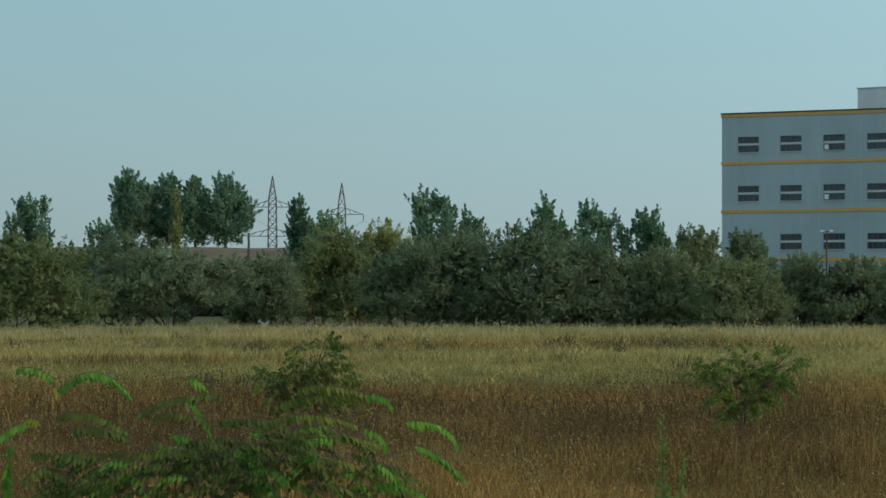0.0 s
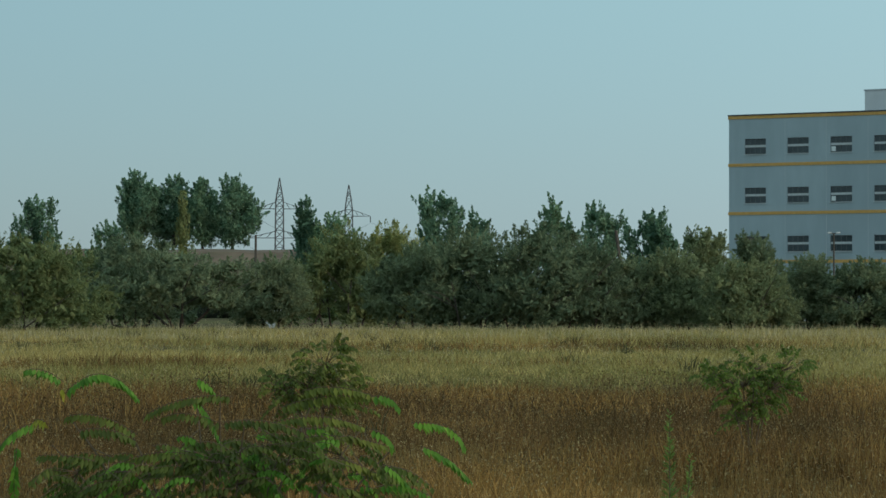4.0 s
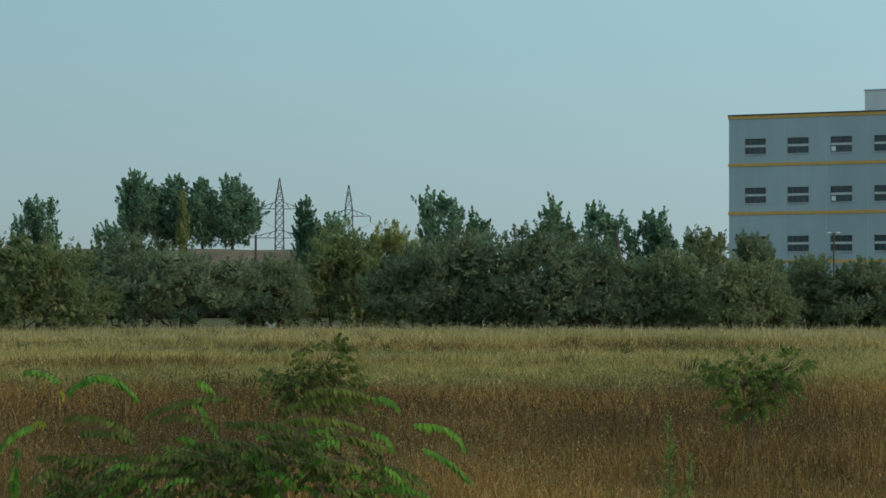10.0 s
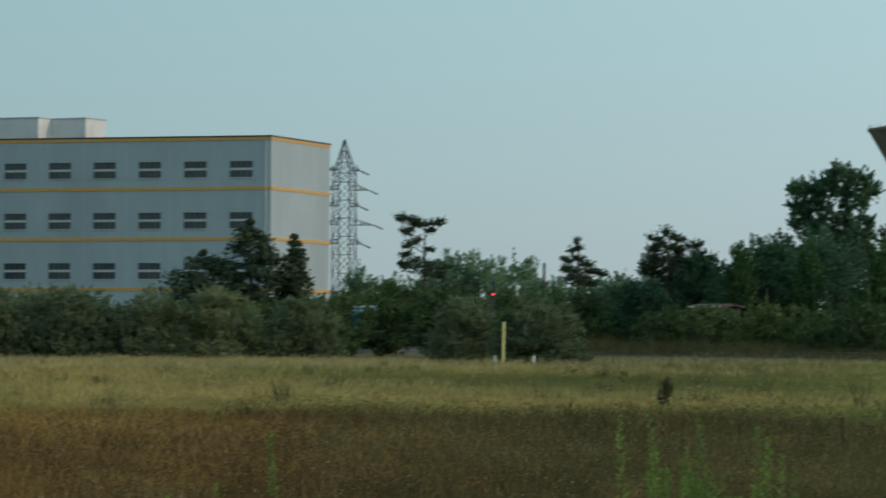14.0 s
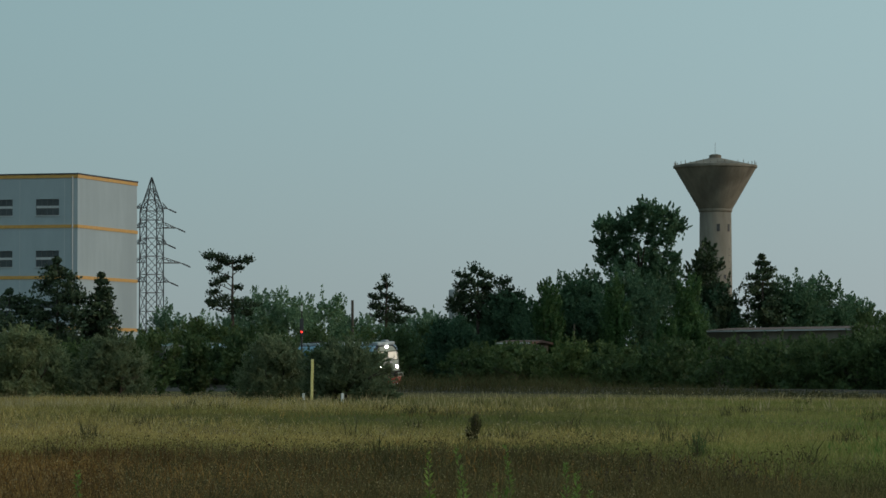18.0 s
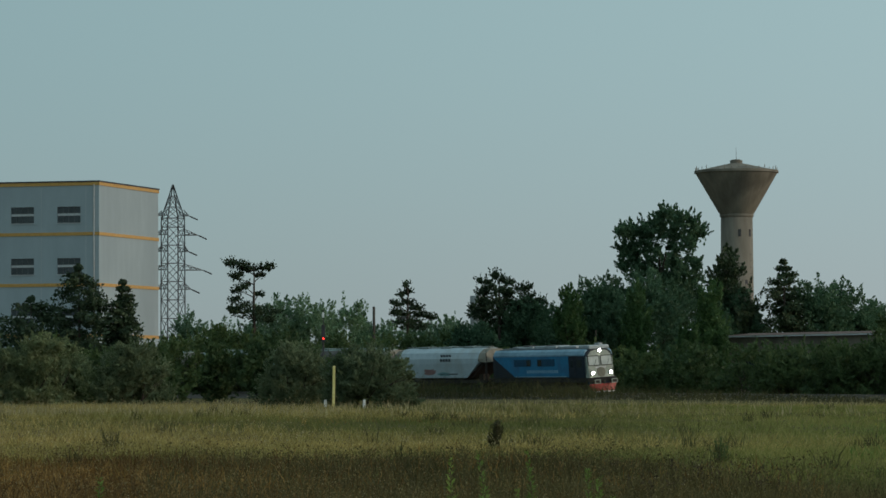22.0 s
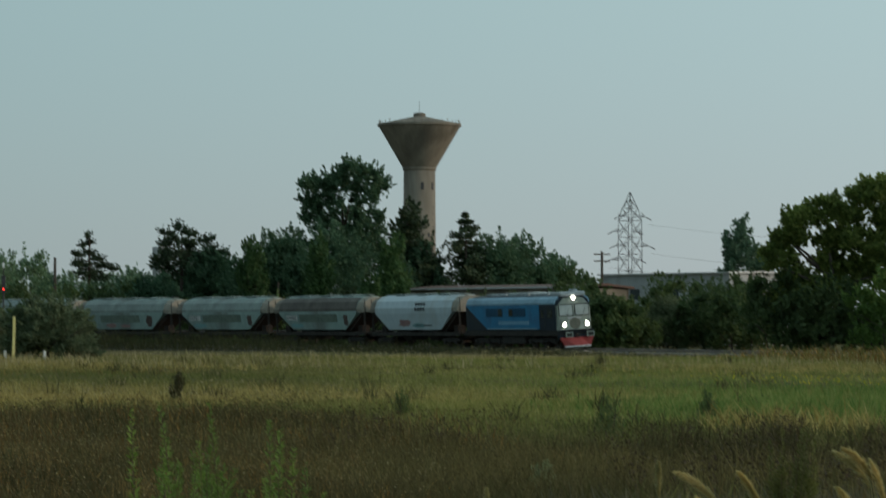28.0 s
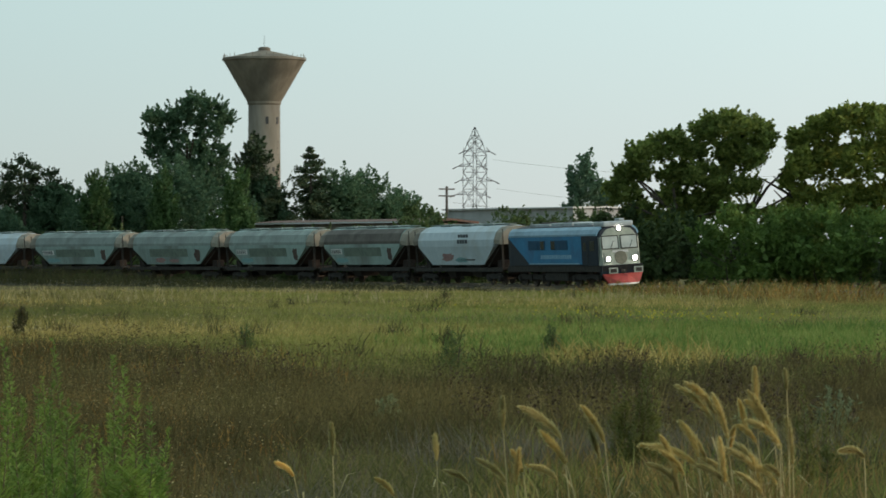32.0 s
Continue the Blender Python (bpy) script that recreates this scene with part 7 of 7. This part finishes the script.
def wide_bush(p):
    """Low spreading bush: stems fan out and carry layers of arching compound leaves."""
    rng = np.random.default_rng(21)
    ob = plant("tree_of_heaven_sapling", p, "young tree-of-heaven bush with long drooping compound leaves", "bush")
    nodes = []
    for x, z in STEM_ENDS:
        end = Vector((x, rng.uniform(-0.2, 0.2), z))
        mid = Vector((x * 0.45 + 0.0, end.y * 0.4, z * 0.72))
        path = arc(Vector((x * 0.06, 0, -0.05)), mid, end, 7)
        part("stem", tube(bmesh.new(), path, [0.008 - 0.0008 * i for i in range(8)], 5), M["twig"], ob)
        nodes += path[3:]
    for rows, key in ((BRIGHT_FRONDS, "ail_green"), (DARK_FRONDS, "ail_dark")):
        for xa, za, xc, zc, xb, zb in rows:
            y = rng.uniform(-0.25, 0.05)
            frond(ob, Vector((xa, y, za)), Vector((xc, y - 0.02, zc)), Vector((xb, y + rng.uniform(-0.06, 0.06), zb)), M[key], rng)
    frond(ob, Vector((-0.66, -0.2, 1.215)), Vector((-0.64, -0.22, 1.225)), Vector((-0.615, -0.24, 1.21)), M["yellow_leaf"], rng)
    frond(ob, Vector((-0.565, -0.2, 1.325)), Vector((-0.56, -0.2, 1.33)), Vector((-0.555, -0.2, 1.315)), M["yellow_leaf"], rng)
    # the inner layers
    leaves = {"ail_dark": ([], []), "ail_green": ([], [])}
    twigs = bmesh.new()
    for i in range(185):
        x = rng.uniform(-0.66, 0.72) if i % 3 else rng.normal(0.1, 0.16)
        z = 1.13 - 0.12 * abs(x) - abs(rng.normal(0.0, 0.12)) + (0.08 if 0.2 < x < 0.6 else 0.0)
        turn = rng.normal(0.0, 0.55) + (math.pi if x + rng.normal(0, 0.3) < 0 else 0.0)
        ln, y = rng.uniform(0.12, 0.26), rng.uniform(-0.25, 0.3)
        way = Vector((math.cos(turn), math.sin(turn), 0.0))
        a = Vector((x, y, z)) - way * ln * 0.5
        c = Vector((x, y, z + ln * rng.uniform(0.0, 0.35)))
        b = Vector((x, y, z - ln * rng.uniform(0.05, 0.7))) + way * ln * rng.uniform(0.25, 0.5)
        verts, faces = leaves["ail_green" if rng.random() < 0.2 else "ail_dark"]
        path = arc(a, c, b, max(4, int(ln / 0.02)))
        leaflets(verts, faces, path, rng, rng.uniform(0.034, 0.046), 0.018)
        tube(twigs, path, [0.0012] * len(path), 3)
        near = min(nodes, key=lambda q: (q - a).length)
        bar(twigs, near, a, 0.0022, 0.0014, 3)
    tagged(part("twig", twigs, M["twig"], ob), kind="stuff")
    for key, (verts, faces) in leaves.items():
        o = new("foliage", arrays("foliage", np.array(verts), np.array(faces), M[key]))
        o.parent = ob
    return ob


def walnut(place, lobes, seed, mat, label, fronds, leaf=0.06):
    """Sapling whose stems end in drooping compound leaves; lobes: offset, height, half width, half height."""
    rng = np.random.default_rng(seed)
    ob = plant("walnut_sapling", place, label, "bush")
    area = np.array([rx * rz for _, _, rx, rz in lobes])
    verts, faces, twigs = [], [], bmesh.new()
    for (x, z, rx, rz), share in zip(lobes, area / area.sum()):
        hub = Vector((x * 0.7, rng.uniform(-0.08, 0.08), z - rz * 0.6))
        part("stem", tube(bmesh.new(), arc(Vector((x * 0.05, 0, -0.05)), Vector((x * 0.25, 0, hub.z * 0.6)), hub, 5), [0.011 - 0.0012 * i for i in range(6)], 5), M["twig"], ob)
        for i in range(max(3, int(fronds * share))):
            u = unit(rng, 1)[0] * rng.uniform(0.35, 0.9)
            foot = Vector((x + u[0] * rx, u[1] * rx, z + u[2] * rz))
            way = Vector((u[0] + rng.normal(0, 0.3), u[1], 0.25 + u[2] * 0.7)).normalized()
            ln = leaf * rng.uniform(2.6, 4.2)
            path = arc(foot, foot + way * ln * 0.55, foot + way * ln * 0.8 - Vector((0, 0, ln * rng.uniform(0.1, 0.55))), 5)
            leaflets(verts, faces, path, rng, leaf * rng.uniform(0.8, 1.15), leaf * 0.46, 0.7)
            bar(twigs, hub, foot, 0.004, 0.002, 3)
            tube(twigs, path, [0.002] * len(path), 3)
    tagged(part("twig", twigs, M["twig"], ob), kind="stuff")
    o = new("foliage", arrays("foliage", np.array(verts), np.array(faces), mat))
    o.parent = ob


def near_bushes():
    wide_bush(spot(-4.1, 12.0))
    walnut(spot(-2.27, 26.0), [(0.02, 1.30, 0.16, 0.13), (-0.08, 1.12, 0.20, 0.14), (0.12, 1.14, 0.16, 0.12), (-0.30, 1.06, 0.16, 0.11), (0.0, 0.96, 0.30, 0.10), (-0.38, 1.12, 0.08, 0.06)], 31, M["ail_dark"], "dark young walnut bush in the brown weeds", 150, 0.066)
    walnut(spot(5.33, 34.0), [(0.05, 1.12, 0.17, 0.12), (0.44, 1.10, 0.15, 0.12), (-0.42, 0.98, 0.17, 0.10), (-0.12, 0.95, 0.26, 0.14), (0.26, 0.92, 0.26, 0.14), (0.02, 0.74, 0.32, 0.12), (-0.05, 0.56, 0.18, 0.1)], 35, M["ail_mid"], "green leafy walnut sapling in the brown weeds", 230, 0.064)
    for b, d, top, w, k in ((25.7, 34, 0.46, 0.36, "olive"), (26.9, 50, 0.86, 0.5, "shrub"), (33.6, 31, 0.66, 0.6, "olive"), (23.2, 66, 0.6, 0.4, "shrub"), (28.6, 62, 0.62, 0.4, "shrub"), (32.2, 29, 0.5, 0.5, "olive")):
        p = spot(b, d)
        tree("low_bush", p, top, w, 40 + int(b * 10), M[k], 0.014, 1100, "small spiky green weed bush in the meadow", "bush", "weed bushes in the meadow", 0.05, 3, 0.008, 8, "oval", 0.3, long=4.0, boughs=22, share=0.9, rise=0.8, thick=0.03)
    p = spot(19.22, 80)
    tree("low_bush", p, 0.84 - p.z, 0.36, 39, M["g_tuft"], 0.03, 1300, "small dark upright bush alone in the meadow", "bush", "", 0.05, 2, 0.02, 8, "vase", 0.3, long=3.0, boughs=16, share=0.8, rise=0.7, thick=0.05)


def feathery_weed(place, h, seed, mat="weed_green"):
    """Upright green weed: a stem set with fine narrow leaves."""
    rng = np.random.default_rng(seed)
    ob = plant("feathery_weed", place, "tall upright green weed with fine leaves", "weed", "green weeds in the foreground")
    lean = Vector((rng.normal(0, 0.10), rng.normal(0, 0.1), 1))
    bm = bmesh.new()
    bar(bm, (0, 0, -0.03), lean * h * 0.97, 0.006, 0.002, 4)
    part("stem", bm, M["twig"], ob)
    runs = [(Vector((0, 0, 0)), lean * h, 0.25)]
    for i in range(int(rng.integers(5, 9))):
        f, b = rng.uniform(0.12, 0.6), rng.uniform(0, 2 * math.pi)
        q = lean * h * f
        runs.append((q, q + Vector((math.cos(b) * 0.35, math.sin(b) * 0.35, 0.85)) * h * rng.uniform(0.2, 0.42) * (1.1 - f), 0.1))
    base, way, ln = [], [], []
    for q, e, first in runs:
        k = int(260 * (e - q).length)
        t = rng.uniform(first, 1.0, k)
        b = rng.uniform(0, 2 * math.pi, k)
        base.append(np.array(q) + np.outer(t, np.array(e - q)))
        way.append(np.stack([np.cos(b) * 0.8, np.sin(b) * 0.8, rng.uniform(0.1, 0.9, k)], 1))
        ln.append((0.085 * (1.05 - t) + 0.022) * rng.uniform(0.6, 1.3, k))
    base, way, ln = np.concatenate(base), np.concatenate(way), np.concatenate(ln)[:, None]
    n = len(base)
    side = np.cross(way, unit(rng, n)) * 0.005
    v = np.stack([base, base + way * ln * 0.5 + side, base + way * ln, base + way * ln * 0.5 - side], 1).reshape(-1, 3)
    leaves = new("leaves", arrays("leaves", v, np.arange(4 * n).reshape(-1, 4), M[mat]))
    leaves.parent = ob


def reed(place, stem_x, stem_z, tip_x, tip_z, seed):
    """A reed stem that ends in a nodding plume of fine hairs."""
    rng = np.random.default_rng(seed)
    ob = plant("reed", place, "dry golden reed with a nodding feathery plume", "reed", "golden reeds in the foreground")
    neck, tip = Vector((stem_x, rng.normal(0, 0.03), stem_z)), Vector((tip_x, rng.normal(0, 0.05), tip_z))
    low = Vector((stem_x * 0.3, 0, stem_z * 0.62))
    plume = (tip - neck).length
    stem = arc(Vector((0, 0, -0.05)), low, neck, 9)
    rise = (neck - low).normalized()
    pts = stem[:-1] + arc(neck, neck + (rise * 0.4 + (tip - neck).normalized() * 0.4) * plume * 0.7, tip, 9)
    bm = bmesh.new()
    tube(bm, pts, [0.0042 - 0.0028 * i / (len(pts) - 1) for i in range(len(pts))], 4)
    part("stem", bm, M["reed_stem"], ob)
    n = 1300
    u = rng.uniform(0.0, 1.0, n)
    idx = np.minimum((u * 9).astype(int), 8)
    fr = u * 9 - idx
    arr = np.array([tuple(q) for q in pts[9:]])
    base = arr[idx] * (1 - fr)[:, None] + arr[idx + 1] * fr[:, None]
    d = arr[idx + 1] - arr[idx]
    d /= np.linalg.norm(d, axis=1, keepdims=True)
    fat = np.sin(math.pi * np.clip(0.10 + u * 0.88, 0, 1)) ** 0.8
    # the hairs hang over to the lower side
    out = d * 0.75 + unit(rng, n) * 0.5 + np.array([0, 0, -0.16])
    ln = (0.014 + plume * 0.10) * (0.3 + fat) * rng.uniform(0.45, 1.5, n)
    side = np.cross(d, unit(rng, n)) * 0.0022
    v = np.stack([base - side * 0.5, base + out * ln[:, None] * 0.5 + side, base + out * ln[:, None], base + out * ln[:, None] * 0.5 - side], 1).reshape(-1, 3)
    pl = new("plume", arrays("plume", v, np.arange(4 * n).reshape(-1, 4), M["plume"]))
    pl.parent = ob
    for i in range(4):
        leaf = bmesh.new()
        a, z = rng.uniform(0, 6.28), stem_z * rng.uniform(0.1, 0.75)
        foot = Vector((stem_x * 0.6 * z / stem_z, 0, z))
        e = foot + Vector((math.cos(a) * 0.2, math.sin(a) * 0.2, 0.2 * rng.uniform(-0.3, 1.0)))
        k = Vector((-math.sin(a), math.cos(a), 0)) * 0.005
        q = [leaf.verts.new(c) for c in (foot, foot.lerp(e, 0.5) + k + Vector((0, 0, 0.07)), e, foot.lerp(e, 0.5) - k + Vector((0, 0, 0.07)))]
        leaf.faces.new(q)
        part("blade", leaf, M["reed_stem"], ob)


# bearing of the foot; offset and height of the neck and of the tip
REEDS = [(27.88, -0.03, 0.86, -0.04, 1.04), (29.05, -0.10, 0.82, -0.35, 1.00), (29.26, -0.14, 0.69, -0.31, 0.87), (28.00, -0.07, 0.59, -0.24, 0.72), (28.09, -0.02, 0.57, -0.04, 0.77), (29.74, -0.07, 0.80, -0.21, 1.00), (29.78, -0.08, 0.71, -0.18, 0.88), (31.79, -0.09, 0.96, -0.33, 1.13), (31.74, -0.11, 0.92, -0.29, 1.11), (31.65, -0.09, 0.72, -0.24, 0.92), (32.37, -0.05, 0.96, -0.08, 1.20), (32.77, -0.08, 0.81, -0.27, 1.08), (32.81, -0.07, 0.77, -0.24, 1.03), (32.85, -0.03, 1.08, -0.04, 1.19), (34.20, -0.03, 0.73, -0.24, 0.78), (31.52, -0.11, 0.68, -0.40, 0.80), (31.92, -0.08, 0.82, -0.15, 1.06), (32.23, -0.05, 0.85, -0.10, 1.03), (32.90, 0.00, 0.69, -0.04, 0.94)]
SIDE_REEDS = [(24.78, -0.02, 0.72, -0.04, 0.90), (24.3, -0.08, 0.62, -0.2, 0.70), (26.62, -0.02, 0.70, -0.01, 0.84), (28.25, -0.03, 0.64, -0.1, 0.76), (27.3, -0.05, 0.58, -0.2, 0.66), (25.9, -0.05, 0.52, -0.17, 0.62), (28.7, 0.0, 0.60, -0.12, 0.68)]


def near_weeds():
    rng = np.random.default_rng(51)
    for i in range(46):
        b, d = rng.uniform(18.4, 21.8), rng.uniform(15.5, 19)
        fall = max(0.0, (b - 20.6) * 0.28)
        feathery_weed(spot(b, d), (1.32 if i % 7 == 0 else rng.uniform(0.6, 1.12)) - fall, 600 + i)
    for i in range(14):
        feathery_weed(spot(rng.uniform(12.0, 18.0), rng.uniform(15.5, 18)), rng.uniform(0.4, 0.72), 660 + i)
    for i, (b, d, h) in enumerate(((3.9, 16, 1.14), (4.05, 16.3, 0.92), (12.5, 16, 1.22), (11.1, 16, 0.95), (10.4, 16, 0.9), (30.1, 24, 1.0), (30.2, 24.3, 0.95), (30.0, 24.1, 0.9), (30.35, 24, 0.95), (30.45, 24.4, 0.85), (29.75, 24.5, 0.85), (29.9, 24.2, 0.95), (30.6, 24.2, 0.8), (33.2, 22, 0.9), (33.5, 21, 0.8))):
        feathery_weed(spot(b, d), h, 700 + i, "weed_green" if b < 29 else "weed_olive")
    for i, (b, *bend) in enumerate(REEDS + SIDE_REEDS):
        reed(spot(b, 17.0), *bend, 800 + i)


def dock_weeds():
    """Dark brown dock stalks with knobbly seed heads."""
    rng = np.random.default_rng(91)
    pts, stalks, tops = [], [], []
    for b0, b1, d0, d1, n in ((26.5, 32.7, 30, 46, 330), (31.2, 33.6, 30, 40, 110), (20.0, 24.5, 44, 56, 70), (29.5, 34, 44, 56, 60)):
        mid = rng.uniform((b0, d0), (b1, d1), (max(4, n // 9), 2))
        for i in range(n):
            c = mid[int(rng.integers(len(mid)))]
            p = spot(c[0] + rng.normal(0, 0.22), c[1] + rng.normal(0, 0.9))
            h = rng.uniform(0.32, 0.6)
            way = np.array([rng.normal(0, 0.07), rng.normal(0, 0.07), h])
            stalks.append((p.x, p.y, h))
            pts.append(np.array(p) + rng.uniform(0.45, 1.0, 16)[:, None] * way + rng.normal(0, 0.02, (16, 3)))
    st = np.array(stalks)
    v, f = blades(st[:, 0], st[:, 1], rng, 12, st[:, 2], 0.016, 0.09, 0.3)
    tagged(new("dock_stalks", arrays("dock_stalks", v, f, M["g_dark"])), "dark brown stalks of the dock weeds", "weeds", kind="stuff")
    me = leaf_mesh("dock_weeds", np.concatenate(pts), 0.02, rng, M["dock"], 1.6)
    tagged(new("dock_weeds", me), "dark brown dock weeds with knobbly seed heads", "weeds", kind="stuff")


def reed_clump():
    rng = np.random.default_rng(72)
    for i in range(17):
        b = rng.uniform(30.9, 33.0)
        x, z, k = rng.uniform(-0.14, 0.02), rng.uniform(0.5, 0.82), rng.uniform(0.14, 0.24)
        lean = rng.uniform(0.1, 1.1)
        reed(spot(b, rng.uniform(16.4, 17.4)), x, z, x - k * math.sin(lean), z + k * math.cos(lean), 860 + i)
    # slender leaves and bare stems at the clump's foot
    x, y = sector(rng, 260, 16.3, 17.6, 30.8, 33.2)
    v, f = blades(x, y, rng, 5, rng.uniform(0.35, 0.8, len(x)), 0.006, 0.05, 0.25)
    tagged(new("reed_leaves", arrays("reed_leaves", v, f, M["g_tan"])), "straw-coloured stems and leaves of the reed clump", "grass", kind="stuff")


near_bushes()
near_weeds()
reed_clump()
dock_weeds()


# ---------------------------------------------------------------- movement
def motions():
    speed, gain = 8.533, 0.0638
    run_at = lambda t: 0.71 + speed * (t - 32) + 0.5 * gain * (t - 32) ** 2
    times = [i * 0.5 for i in range(65)]
    for thing, offset, wheels in TRAIN:
        length = 17.0 if offset == 0.0 else WAGON_PITCH
        rows = []
        for t in times:
            front, rear = track_at(round(run_at(t) + offset, 4)), track_at(round(run_at(t) + offset - length, 4))
            d = Vector((front[0] - rear[0], front[1] - rear[1], front[2] - rear[2])).normalized()
            m = Matrix.Translation(front[:3]) @ Matrix.Rotation(math.atan2(d.y, d.x), 4, "Z") @ Matrix.Rotation(radians(3.5), 4, "X")
            rows.append((t, m))
        walk(thing, rows)
        # short steps: well under a quarter turn from row to row
        ticks = [i / 15 for i in range(481)]
        for wheel, place, radius in wheels:
            walk(wheel, [(t, Matrix.Translation(place) @ Matrix.Rotation(run_at(t) / radius, 4, "Y")) for t in ticks])


motions()
